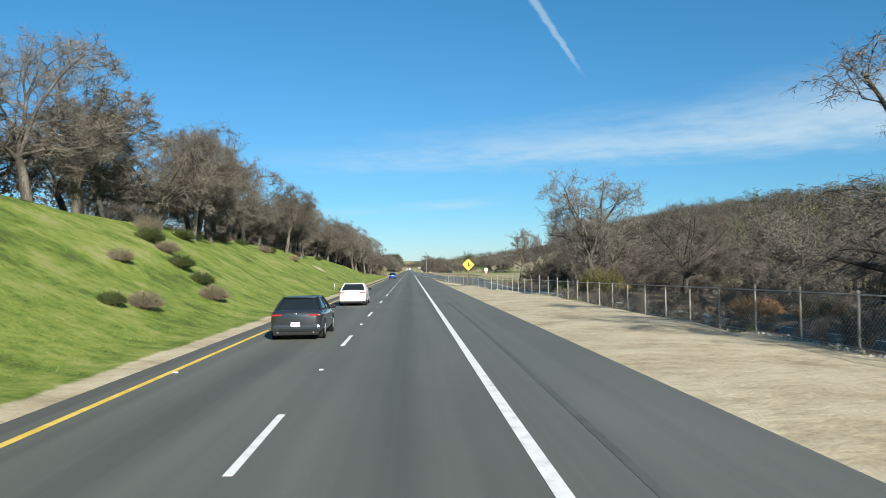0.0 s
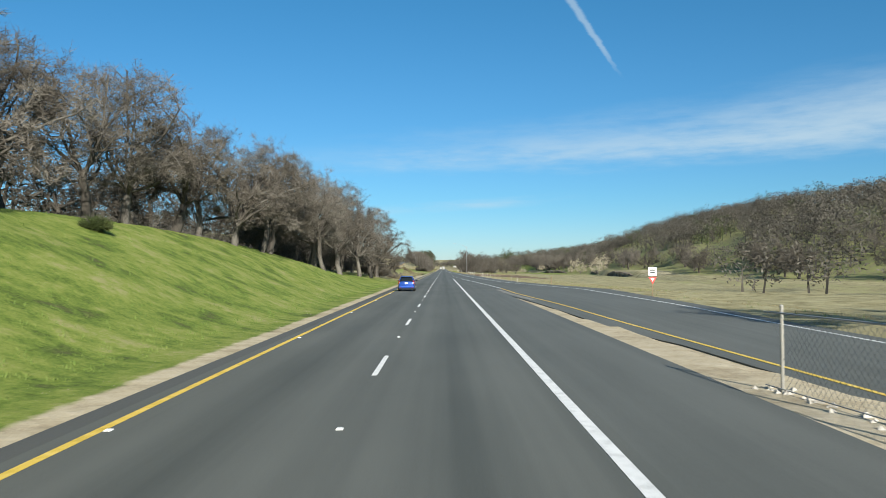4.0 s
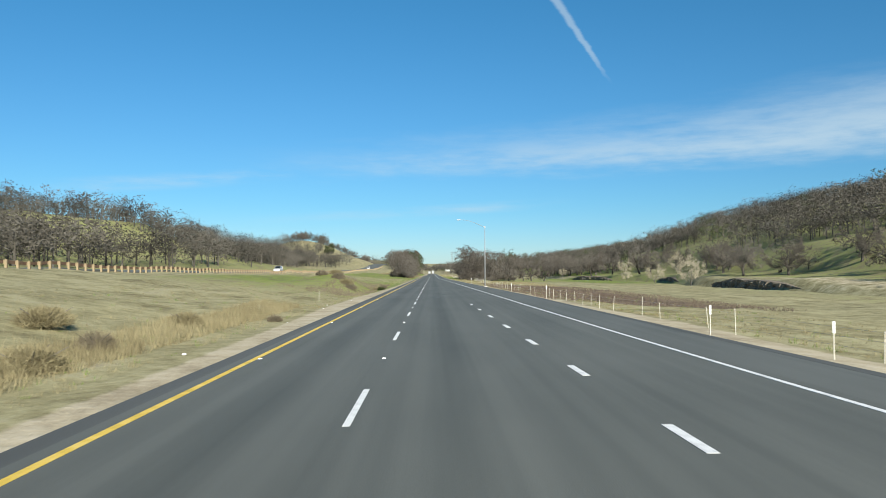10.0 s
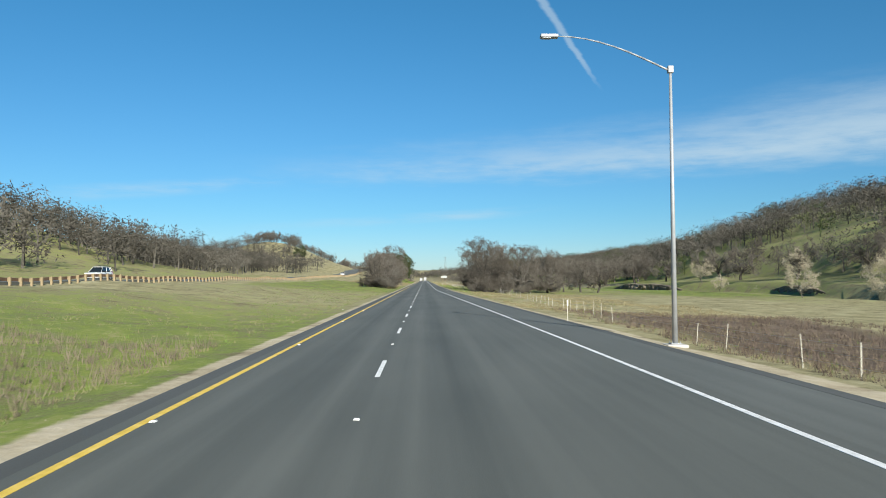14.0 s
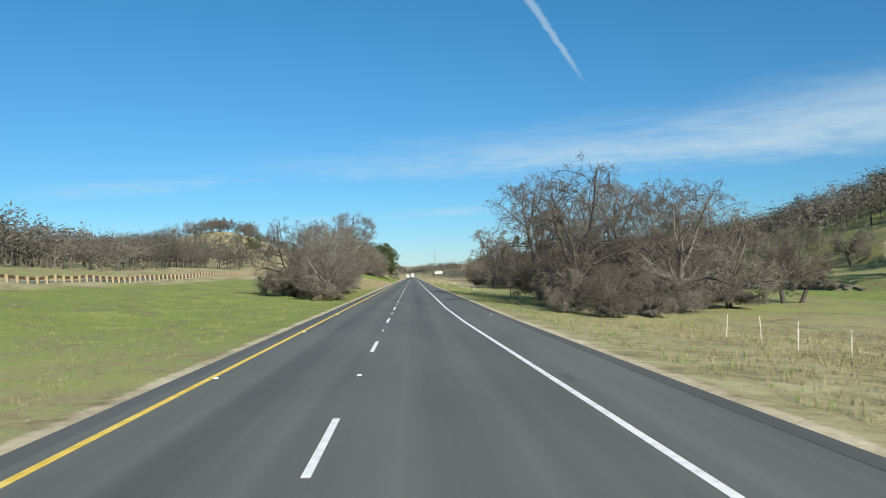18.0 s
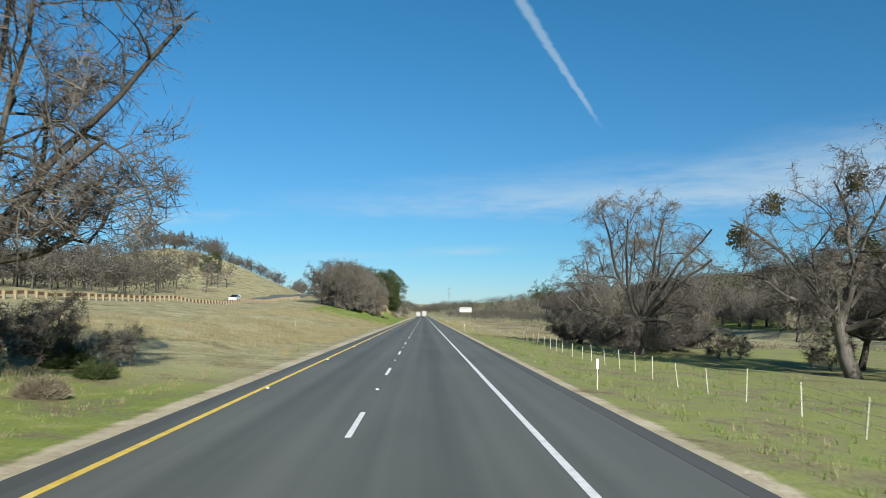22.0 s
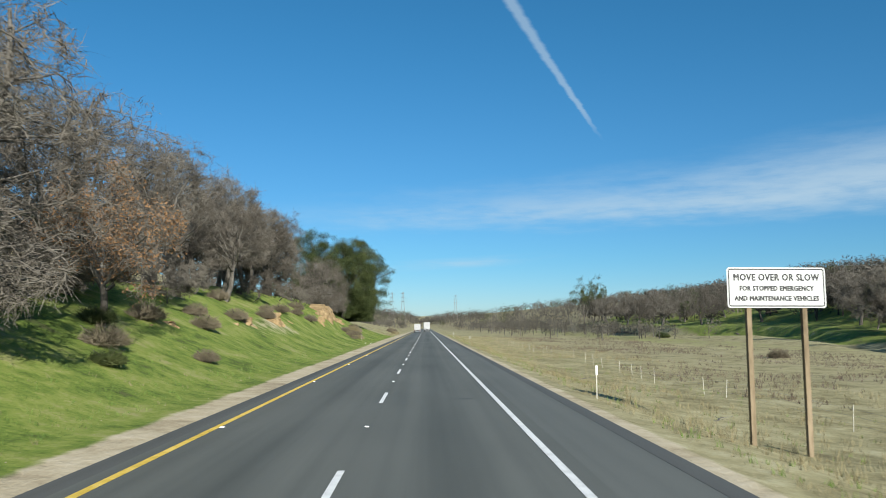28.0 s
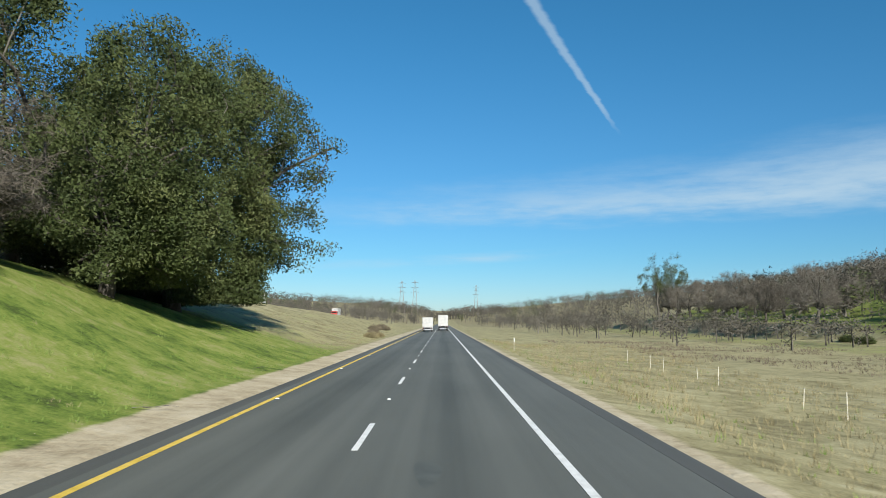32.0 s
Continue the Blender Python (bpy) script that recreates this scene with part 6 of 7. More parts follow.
def wheel(parent, x, y, r, w=0.2):
    tyre = hang("wheel", None, parent)
    tyre.matrix_basis = Matrix.Translation((x, y, r))
    bm = bmesh.new()
    m = pose(0, 0, 0, 0, 90, 0)
    bmesh.ops.create_cone(bm, cap_ends=True, segments=24, radius1=r, radius2=r, depth=w, matrix=m)
    bmesh.ops.bevel(bm, geom=[e for e in bm.edges if abs((e.verts[0].co - e.verts[1].co).x) < 1e-4], offset=0.03, segments=2, affect="EDGES")
    part("tyre", bm, rubber, tyre)
    bm = bmesh.new()
    side = 1 if x > 0 else -1
    bmesh.ops.create_cone(bm, cap_ends=True, segments=20, radius1=r * 0.64, radius2=r * 0.60, depth=0.03, matrix=Matrix.Translation((side * (w / 2 + 0.004), 0, 0)) @ m)
    for k in range(5):
        add_box(bm, -0.012, 0.012, -0.03, 0.03, 0.03, r * 0.58, m=Matrix.Translation((side * (w / 2 + 0.02), 0, 0)) @ pose(0, 0, 0, k * 72, 0, 0))
    part("rim", bm, alloy, tyre)


def car(name, label, m, paint, L, W, H, belt, glass_y, roof_y, wheels_y, r=0.315, hatch=False, nose=0.62, tail_w=0.19):
    """glass_y: where the glass house meets the body behind and in front; roof_y: where the roof begins and ends."""
    root = thing(name, label, "car", m)
    w = W / 2
    if hatch:
        rows = [(-0.03, 0.44, belt - 0.16, 0.72), (0.0, 0.36, belt - 0.08, 0.86), (0.08, 0.28, belt - 0.01, 0.945), (0.30, 0.22, belt + 0.02, 0.985)]
    else:
        rows = [(-0.03, 0.48, belt - 0.11, 0.72), (0.02, 0.38, belt - 0.02, 0.86), (0.11, 0.29, belt + 0.02, 0.94), (0.40, 0.22, belt + 0.02, 0.98)]
    rows += [(L * 0.3, 0.19, belt, 1.0), (L * 0.68, 0.19, belt - 0.03, 1.0), (L * 0.84, 0.20, belt - 0.12, 0.98), (L * 0.95, 0.24, nose + 0.08, 0.90), (L, 0.36, nose - 0.04, 0.72)]
    smooth(part("body", loft([hull_ring(y, lo, top, w * k) for y, lo, top, k in rows]), paint, root))
    gb, gt = w * (0.88 if hatch else 0.90), w * (0.63 if hatch else 0.66)
    (y0, y1), (ry0, ry1) = glass_y, roof_y
    zb, zt = belt - 0.05, H - 0.03

    def level(t, bulge=0.0):
        k = 1 - (1 - t) ** 1.25
        x = gb + (gt - gb) * k + bulge
        return soft_plan(-x, x, y0 + (ry0 - y0) * k - bulge, y1 + (ry1 - y1) * k + bulge, zb + (zt - zb) * t, 0.14)

    smooth(part("glasshouse", loft([level(t, 0.03 * math.sin(math.pi * t)) for t in (0, 0.25, 0.5, 0.75, 0.93)]), glass_dark, root, "dark tinted glass all round"))
    top = [(1.0, 0.94, 0.02), (1.0, 0.985, 0.025), (0.94, 1.02, 0.0), (0.80, 1.045, 0.0), (0.5, 1.055, 0.0)]
    bm = loft([soft_plan(-gt * q - e, gt * q + e, (ry0 + ry1) / 2 - (ry1 - ry0) / 2 * q - 0.05 - e, (ry0 + ry1) / 2 + (ry1 - ry0) / 2 * q + 0.06 + e, zb + (zt - zb) * h, 0.16 * q) for q, h, e in top])
    smooth(part("roof", bm, paint, root))
    for sx in (-1, 1):
        for (ya, yb, t) in ((y0, ry0, 0.085), (y1, ry1, 0.05), ((y0 + y1) / 2 + 0.1, (ry0 + ry1) / 2 + 0.05, 0.05)) + (((y0 + 0.55, ry0 + 0.35, 0.06),) if hatch else ()):
            bm = bmesh.new()
            add_tube(bm, (sx * (gb - 0.005), ya, zb), (sx * (gb * 0.5 + gt * 0.5 + 0.02), (ya + yb) / 2 + (-0.03 if ya == y0 else 0), (zb + zt) / 2), t * 0.55, t * 0.5, 6)
            add_tube(bm, (sx * (gb * 0.5 + gt * 0.5 + 0.02), (ya + yb) / 2 + (-0.03 if ya == y0 else 0), (zb + zt) / 2), (sx * gt, yb, zt), t * 0.5, t * 0.5, 6)
            part("pillar", bm, paint, root)
        for yw in wheels_y:
            bm = bmesh.new()
            bmesh.ops.create_cone(bm, cap_ends=True, segments=20, radius1=r + 0.055, radius2=r + 0.055, depth=0.02, matrix=Matrix.Translation((sx * (w * 0.982), yw, r + 0.015)) @ pose(0, 0, 0, 0, 90, 0))
            part("wheel_arch", bm, dark_plastic, root)
            wheel(root, sx * (w - 0.125), yw, r)
        if hatch:
            lens = part("tail_light", loft([[(sx * w * 0.72, -0.025, belt - 0.25), (sx * w * 0.97, 0.03, belt - 0.27), (sx * w * 0.90, 0.06, belt + 0.14), (sx * w * 0.80, 0.015, belt + 0.10)], [(sx * w * 0.72, 0.1, belt - 0.25), (sx * w * 1.0, 0.28, belt - 0.2), (sx * w * 0.93, 0.30, belt + 0.12), (sx * w * 0.80, 0.1, belt + 0.10)]]), red_lens, root)
            part("indicator", boxed(sx * w * 0.82 - 0.06, sx * w * 0.82 + 0.06, -0.028, 0.0, belt - 0.16, belt - 0.10, bevel=0.01), clear_lens, lens)
            part("reflector", boxed(sx * w * 0.70 - 0.07, sx * w * 0.70 + 0.07, -0.08, -0.06, 0.36, 0.40), red_lens, root)
        else:
            part("tail_light", boxed(sx * w * 0.70 - tail_w, sx * w * 0.70 + tail_w, -0.035, 0.26, belt - 0.155, belt - 0.085, bevel=0.03), red_lens, root)
        part("headlight", boxed(sx * w * 0.66 - 0.2, sx * w * 0.66 + 0.2, L - 0.42, L - 0.10, nose - 0.06, nose + 0.10, bevel=0.05), clear_lens, root)
        mirror = part("mirror", boxed(sx * (w + 0.10) - 0.10, sx * (w + 0.10) + 0.10, y1 - 0.85, y1 - 0.70, belt - 0.02, belt + 0.12, bevel=0.045), dark_plastic, root)
        part("door_handle", boxed(sx * w * 0.992 - 0.02, sx * w * 0.992 + 0.02, L * 0.42, L * 0.42 + 0.2, belt - 0.16, belt - 0.125, bevel=0.01), chrome if not hatch else paint, root)
    part("bumper", boxed(-w * 0.93, w * 0.93, -0.065, 0.34, 0.29, 0.55, bevel=0.10), paint, root)
    part("valance", boxed(-w * 0.86, w * 0.86, -0.02, 0.34, 0.17, 0.31, bevel=0.04), dark_plastic, root)
    plate = part("number_plate", boxed(-0.155, 0.155, -0.092, -0.072, 0.0, 0.155, bevel=0.004, m=Matrix.Translation((0, 0.055 if hatch else 0.0, belt - 0.24 if hatch else 0.46))), plate_white, root, "white plate with dark bars")
    zc = (belt - 0.24 if hatch else 0.46) + 0.078
    yc = (0.055 if hatch else 0.0) - 0.094
    for k in range(6):
        part("bar", boxed(-0.11 + k * 0.04, -0.085 + k * 0.04, yc, yc + 0.003, zc - 0.03, zc + 0.03), plate_ink, plate)
    part("badge", boxed(-0.05, 0.05, -0.055 if not hatch else -0.03, -0.0, belt - 0.10, belt - 0.04, bevel=0.015), chrome, root)
    if hatch:
        part("spoiler", boxed(-gt * 1.02, gt * 1.02, ry0 - 0.22, ry0 + 0.05, H - 0.075, H - 0.03, bevel=0.02), paint, root)
        part("rear_wiper", boxed(-0.02, 0.26, y0 - 0.045, y0 - 0.02, belt + 0.05, belt + 0.075, m=None), dark_plastic, root)
        part("trim_strip", boxed(-0.42, 0.42, -0.045, 0.0, belt - 0.065, belt - 0.035, bevel=0.008), chrome, root)
    else:
        for sx in (-0.6, 0.6):
            bm = bmesh.new()
            add_tube(bm, (sx, -0.06, 0.27), (sx, 0.2, 0.27), 0.035, sides=10)
            part("exhaust", bm, chrome, root)
    return root


car("blue_hatchback", "bright blue hatchback car in the passing lane", pose(-2.25, 191.8, 0), paint_blue, 4.05, 1.70, 1.53, 0.98, (0.06, 3.15), (0.50, 2.2), (0.62, 3.15), 0.30, True, 0.70)
car("grey_sedan", "dark grey sedan car in the passing lane", pose(-1.75, 31.4, 0), paint_grey, 4.66, 1.80, 1.44, 0.97, (0.55, 3.45), (1.25, 2.55), (0.88, 3.60), 0.325)
car("white_sedan", "white sedan car in the passing lane", pose(-1.65, 55.0, 0), paint_white, 4.75, 1.82, 1.46, 0.98, (0.60, 3.45), (1.25, 2.55), (0.90, 3.62), 0.325)


def box_vehicle(name, label, m, L, W, H, floor, material, cab, axles, doors=True):
    """A truck or trailer: box body with ribs and rear doors, frame, bumper, lights and wheels."""
    root = thing(name, label, "truck", m)
    part("box", boxed(-W / 2, W / 2, 0, L, floor, H, bevel=0.03), material, root)
    for x0, x1 in ((-W / 2 + 0.06, -0.012), (0.012, W / 2 - 0.06)):
        door = part("door", boxed(x0, x1, -0.03, -0.002, floor + 0.06, H - 0.08, bevel=0.008), material, root)
        for z in (0.25, 0.5, 0.75):
            zz = floor + (H - floor) * z
            part("door_hinge", boxed(x0 + 0.02, x1 - 0.02, -0.045, -0.031, zz - 0.03, zz + 0.03), galvanised, door)
        part("lock_rod", boxed((x0 + x1) / 2 - 0.015, (x0 + x1) / 2 + 0.015, -0.06, -0.046, floor + 0.1, H - 0.12), galvanised, door)
    for sx in (-1, 1):
        part("tail_light", boxed(sx * W * 0.42 - 0.09, sx * W * 0.42 + 0.09, -0.04, 0.0, floor - 0.16, floor - 0.06), red_lens, root)
        for y in np.arange(0.6, L - 0.2, 0.62):
            part("rib", boxed(sx * W / 2 - 0.012, sx * W / 2 + 0.012, float(y), float(y) + 0.05, floor + 0.05, H - 0.06), galvanised, root)
    part("frame", boxed(-0.5, 0.5, 0.1, L + (1.8 if cab else 0), floor - 0.3, floor - 0.02), dark_plastic, root)
    part("bumper", boxed(-W * 0.42, W * 0.42, 0.02, 0.12, 0.45, 0.58), galvanised, root)
    for y in axles:
        for sx in (-1, 1):
            wheel(root, sx * (W / 2 - 0.2), y, 0.5, 0.32)
    if cab:
        c0 = L + 0.25
        bm = loft([[(-1.15, c0, 0.6), (1.15, c0, 0.6), (1.15, c0, 2.75), (-1.15, c0, 2.75)], [(-1.15, c0 + 1.5, 0.6), (1.15, c0 + 1.5, 0.6), (1.12, c0 + 1.3, 2.7), (-1.12, c0 + 1.3, 2.7)], [(-1.1, c0 + 1.75, 0.6), (1.1, c0 + 1.75, 0.6), (1.1, c0 + 1.7, 1.7), (-1.1, c0 + 1.7, 1.7)]])
        part("cab", bm, cab, root)
        part("windscreen", boxed(-1.0, 1.0, c0 + 1.46, c0 + 1.62, 1.75, 2.5, bevel=0.05), glass_dark, root)
        part("hood", boxed(-0.95, 0.95, c0 + 1.65, c0 + 2.9, 0.7, 1.6, bevel=0.15), cab, root)
        for sx in (-1, 1):
            part("headlight", boxed(sx * 0.75 - 0.15, sx * 0.75 + 0.15, c0 + 2.86, c0 + 2.93, 0.85, 1.1, bevel=0.02), clear_lens, root)
            part("mirror", boxed(sx * 1.35 - 0.1, sx * 1.35 + 0.1, c0 + 1.3, c0 + 1.4, 1.8, 2.4, bevel=0.03), dark_plastic, root)
            wheel(root, sx * 1.0, c0 + 2.2, 0.5, 0.3)
    return root


box_vehicle("semi_trailer", "white semi-trailer truck with tall rear doors", pose(1.9, 1090, 0.0), 14.6, 2.55, 4.05, 1.15, trailer_white, paint_white, (1.6, 2.9, 13.9))
box_vehicle("box_truck", "white box truck in the passing lane", pose(-1.75, 1068, 0.0), 6.2, 2.35, 3.3, 0.95, trailer_white, paint_white, (1.5,))
OPP = -43.0
for y, name, label, cab in ((1078, "freight_truck", "blue truck with a white box on the other carriageway", paint_teal), (1215, "freight_truck", "red truck on the other carriageway", paint_red)):
    box_vehicle(name, label, pose(OPP, y, height(-42, y) + 0.05, 0, 0, 180), 8.5, 2.5, 3.9, 1.1, trailer_white, cab, (1.6, 2.8))
car("white_wagon", "white wagon car on the other carriageway", pose(OPP + 1.2, 494, height(-42, 492) + 0.05, 0, 0, 180), paint_white, 4.9, 1.9, 1.78, 1.08, (0.10, 3.6), (0.40, 2.75), (0.9, 3.9), 0.36, True, 0.85)
car("white_wagon", "white wagon car on the other carriageway", pose(OPP + 1.2, 790, height(-42, 788) + 0.05, 0, 0, 180), paint_white, 4.9, 1.9, 1.78, 1.08, (0.10, 3.6), (0.40, 2.75), (0.9, 3.9), 0.36, True, 0.85)

# ---------------------------------------------------------------- far masts


def lattice(x, y, tall):
    root = thing("power_pylon", "grey lattice power pylon on the horizon", "pylon", pose(x, y, height(x, y)))
    bm = bmesh.new()
    n = 9
    for k in range(n):
        a, b = k / n, (k + 1) / n
        wa, wb = 2.6 * (1 - a) ** 1.3 + 0.6, 2.6 * (1 - b) ** 1.3 + 0.6
        ca = [(wa, wa), (-wa, wa), (-wa, -wa), (wa, -wa)]
        cb = [(wb, wb), (-wb, wb), (-wb, -wb), (wb, -wb)]
        for i in range(4):
            j = (i + 1) % 4
            add_tube(bm, (*ca[i], a * tall), (*cb[i], b * tall), 0.12, sides=4)
            add_tube(bm, (*ca[i], a * tall), (*cb[j], b * tall), 0.07, sides=3)
    part("tower", bm, steel_post, root)
    for z in (0.72, 0.83, 0.94):
        bm = bmesh.new()
        add_tube(bm, (-3.2, 0, z * tall), (0, 0, z * tall + 0.6), 0.10, 0.16, 4)
        add_tube(bm, (3.2, 0, z * tall), (0, 0, z * tall + 0.6), 0.10, 0.16, 4)
        part("cross_arm", bm, steel_post, root)


lattice(-20, 1490, 34)
lattice(-31, 1500, 33)
lattice(38, 1700, 36)

# ---------------------------------------------------------------- shrubs, weeds, grass and litter


def shrub_model(name, seed, label, n, rx, rz, material, up=0.5):
    r = random.Random(seed)
    v, f = [], []
    for k in range(n):
        d = Vector((r.gauss(0, 1), r.gauss(0, 1), abs(r.gauss(0, 1)) * up + 0.1)).normalized()
        p = Vector((d.x * rx, d.y * rx, d.z * rz)) * r.random() ** 0.6 * 0.8
        q = p + (d * 0.7 + Vector((r.gauss(0, 0.6), r.gauss(0, 0.6), r.gauss(0.2, 0.5)))).normalized() * r.uniform(0.12, 0.32)
        s = (q - p).orthogonal().normalized()
        s.rotate(Matrix.Rotation(r.uniform(0, 6.28), 3, (q - p).normalized()))
        w = r.uniform(0.006, 0.013)
        o = len(v)
        v += [p - s * w, p + s * w, q]
        f.append((o, o + 1, o + 2))
    w = Wood(seed)
    for k in range(5):
        a = k * 1.26
        w.tube([Vector((0, 0, -0.1)), Vector((math.cos(a) * rx * 0.4, math.sin(a) * rx * 0.4, rz * 0.5)), Vector((math.cos(a) * rx * 0.75, math.sin(a) * rx * 0.75, rz * 0.8))], [0.03, 0.02, 0.008], 4)
    root = new(name)
    hang("woody_base", mesh_of("woody_base", w.v, w.f, bark), root)
    hang("foliage", mesh_of("foliage", v, f, material), root)
    root.location = (0, -500, 0)
    return tagged(root, label, "shrub")


models["shrub"] = shrub_model("shrub", 401, "low bare brown shrub on the grassy bank", 4200, 0.9, 0.8, scrub_brown)
models["brush"] = shrub_model("brush_clump", 409, "straw-coloured clump of dry brush", 4600, 1.1, 0.75, dry_weed, 0.9)
models["rusty_shrub"] = shrub_model("shrub", 431, "dry rust-orange shrub behind the wire fence", 3600, 0.9, 0.8, leaf_rust)
models["olive_shrub"] = shrub_model("shrub", 437, "tall olive-green shrub behind the wire fence", 4800, 0.8, 1.3, mistletoe)
models["dark_shrub"] = shrub_model("shrub", 419, "dark olive shrub on the verge", 4200, 0.8, 0.7, leaf_dark)
# darker shrubs at y 806, 812, 815 stand in for tree shade
for kind, x, y, s in (("shrub", -8.3, 46, 1.1), ("dark_shrub", -9.6, 48.5, 1.1), ("dark_shrub", -11.2, 50, 1.2), ("shrub", -12.6, 52, 1.0), ("dark_shrub", -14.0, 53, 1.4), ("dark_shrub", -15.8, 66, 1.3), ("dark_shrub", -16.2, 70, 1.2), ("dark_shrub", -16.0, 104, 1.2), ("dark_shrub", -16.6, 90, 1.1), ("shrub", -8.4, 36, 1.0), ("dark_shrub", -8.9, 34, 0.8), ("dark_shrub", -15.6, 152, 1.2), ("shrub", -12.0, 43, 0.9), ("brush", -13.6, 108, 1.1), ("shrub", -15.2, 96, 1.2), ("shrub", -16.5, 60, 1.4),
                      ("shrub", -16.8, 82, 1.3), ("shrub", -16.4, 128, 1.3), ("dark_shrub", -5.9, 387, 0.8), ("shrub", -6.2, 396, 0.9), ("brush", -6.8, 391, 0.7), ("shrub", -9.5, 381, 1.1), ("brush", -10.5, 384, 1.2), ("shrub", -12.0, 388, 1.3), ("brush", -13.0, 393, 1.3), ("shrub", -14.8, 391, 1.2),
                      ("brush", -7.2, 292, 0.8), ("brush", -8.2, 299, 1.0), ("shrub", -8.9, 304, 0.8), ("brush", -10, 288, 1.1), ("brush", -8.8, 312, 0.8), ("shrub", -6.4, 318, 0.5), ("brush", -12, 307, 1.1), ("brush", -7.6, 577, 0.9), ("brush", -6.4, 584, 0.7), ("brush", -8.0, 606, 1.0), ("brush", -7.0, 612, 0.7),
                      ("shrub", -8.9, 883, 0.75), ("brush", -9.6, 894, 1.2), ("shrub", -9.4, 899, 1.2), ("shrub", -10.4, 903, 1.3), ("brush", -7.8, 886, 0.8), ("shrub", -12.4, 846, 1.2), ("shrub", -13.4, 858, 1.3), ("shrub", -11.6, 866, 1.1), ("dark_shrub", -12.0, 812, 1.2), ("shrub", -12.4, 836, 1.2), ("shrub", -14, 870, 1.4),
                      # shrubs at y 272 and 277 likewise darken the grass for tree shade
                      ("shrub", -15.4, 842, 1.3), ("rusty_shrub", 20.6, 45, 1.6), ("rusty_shrub", 22.0, 49, 1.4), ("rusty_shrub", 21.4, 41, 1.2), ("olive_shrub", 20.0, 78, 2.1), ("olive_shrub", 20.9, 81, 2.3), ("olive_shrub", 21.8, 78.5, 2.0), ("olive_shrub", 19.9, 75.5, 1.8), ("shrub", -8.4, 272, 1.1), ("shrub", -9.8, 277, 1.1), ("dark_shrub", -11.4, 642, 1.3), ("dark_shrub", -9.0, 639, 1.0), ("dark_shrub", -13.0, 644, 1.4), ("shrub", -8.2, 634, 0.9), ("shrub", -9.0, 889, 1.0), ("shrub", -8.6, 892, 0.9), ("shrub", -9.8, 886, 1.0), ("shrub", -8.0, 880, 0.8), ("dark_shrub", -9.0, 806, 0.9), ("shrub", -10.4, 809, 1.2), ("shrub", -8.4, 815, 0.8), ("shrub", -11.4, 825, 1.2), ("shrub", -12.6, 819, 1.3), ("shrub", -13.2, 829, 1.1), ("shrub", -12.8, 864, 1.0), ("shrub", -13.4, 851, 1.0), ("shrub", -9.0, 1010, 1.3), ("shrub", -10, 1022, 1.5), ("shrub", -9.2, 1036, 1.4), ("brush", -7.0, 985, 1.1), ("brush", -6.8, 992, 1.0), ("shrub", -11, 1050, 1.4), ("shrub", -6.6, 262, 0.7), ("brush", -7.4, 268, 0.8), ("brush", -8.2, 274, 0.9),
                      ("shrub", 20.5, 72, 1.2), ("shrub", 21.5, 57, 1.3), ("dark_shrub", 19.4, 92, 1.5), ("dark_shrub", 20.2, 95, 1.4), ("shrub", 22.8, 42, 1.4), ("brush", 23, 35, 1.3), ("shrub", 22.2, 50, 1.2), ("brush", 22.4, 78, 1.5), ("shrub", 24, 55, 1.6), ("shrub", 26, 100, 1.5), ("shrub", 24, 114, 1.4), ("brush", 22.6, 128, 1.2),
                      ("dark_shrub", 82, 842, 2.6), ("dark_shrub", 84, 850, 2.4), ("dark_shrub", 84, 1040, 2.8), ("dark_shrub", 86, 1050, 2.6), ("shrub", 48, 880, 1.8), ("shrub", 42, 800, 1.5)):
    plant(kind, x, y, s, group="shrubs beside the road")


def blades(name, xs, ys, low, high, count, wide, material, label, seed, lean=0.5):
    """Many slim grass blades in tufts, as one growth."""
    r = np.random.RandomState(seed)
    n = len(xs)
    X, Y = np.repeat(xs, count), np.repeat(ys, count)
    X, Y = X + r.normal(0, 0.07, n * count), Y + r.normal(0, 0.07, n * count)
    Z = heights(X, Y) - 0.02
    a, h = r.uniform(0, 6.283, n * count), np.repeat(r.uniform(low, high, n), count) * r.uniform(0.6, 1.15, n * count)
    dx, dy = np.cos(a) * wide, np.sin(a) * wide
    b = r.uniform(0, 6.283, n * count)
    tx, ty = np.cos(b) * h * lean * r.uniform(0.2, 1, n * count), np.sin(b) * h * lean * r.uniform(0.2, 1, n * count)
    V = np.stack([np.stack([X - dx, Y - dy, Z], -1), np.stack([X + dx, Y + dy, Z], -1), np.stack([X + tx, Y + ty, Z + h], -1)], 1).reshape(-1, 3)
    F = np.arange(len(V)).reshape(-1, 3)
    me = bpy.data.meshes.new(name)
    me.vertices.add(len(V))
    me.vertices.foreach_set("co", V.reshape(-1))
    me.loops.add(F.size)
    me.loops.foreach_set("vertex_index", F.reshape(-1).astype(np.int32))
    me.polygons.add(len(F))
    me.polygons.foreach_set("loop_start", np.arange(0, F.size, 3, dtype=np.int32))
    me.update(calc_edges=True)
    me.materials.append(material)
    return tagged(new(name, me), label, "grass", kind="stuff")


def verge(n, x0, x1, y0, y1, seed, pull=1.6):
    r = np.random.RandomState(seed)
    y = r.uniform(y0, y1, n)
    t = r.uniform(0, 1, n) ** pull
    return x0 + (x1 - x0) * t, y


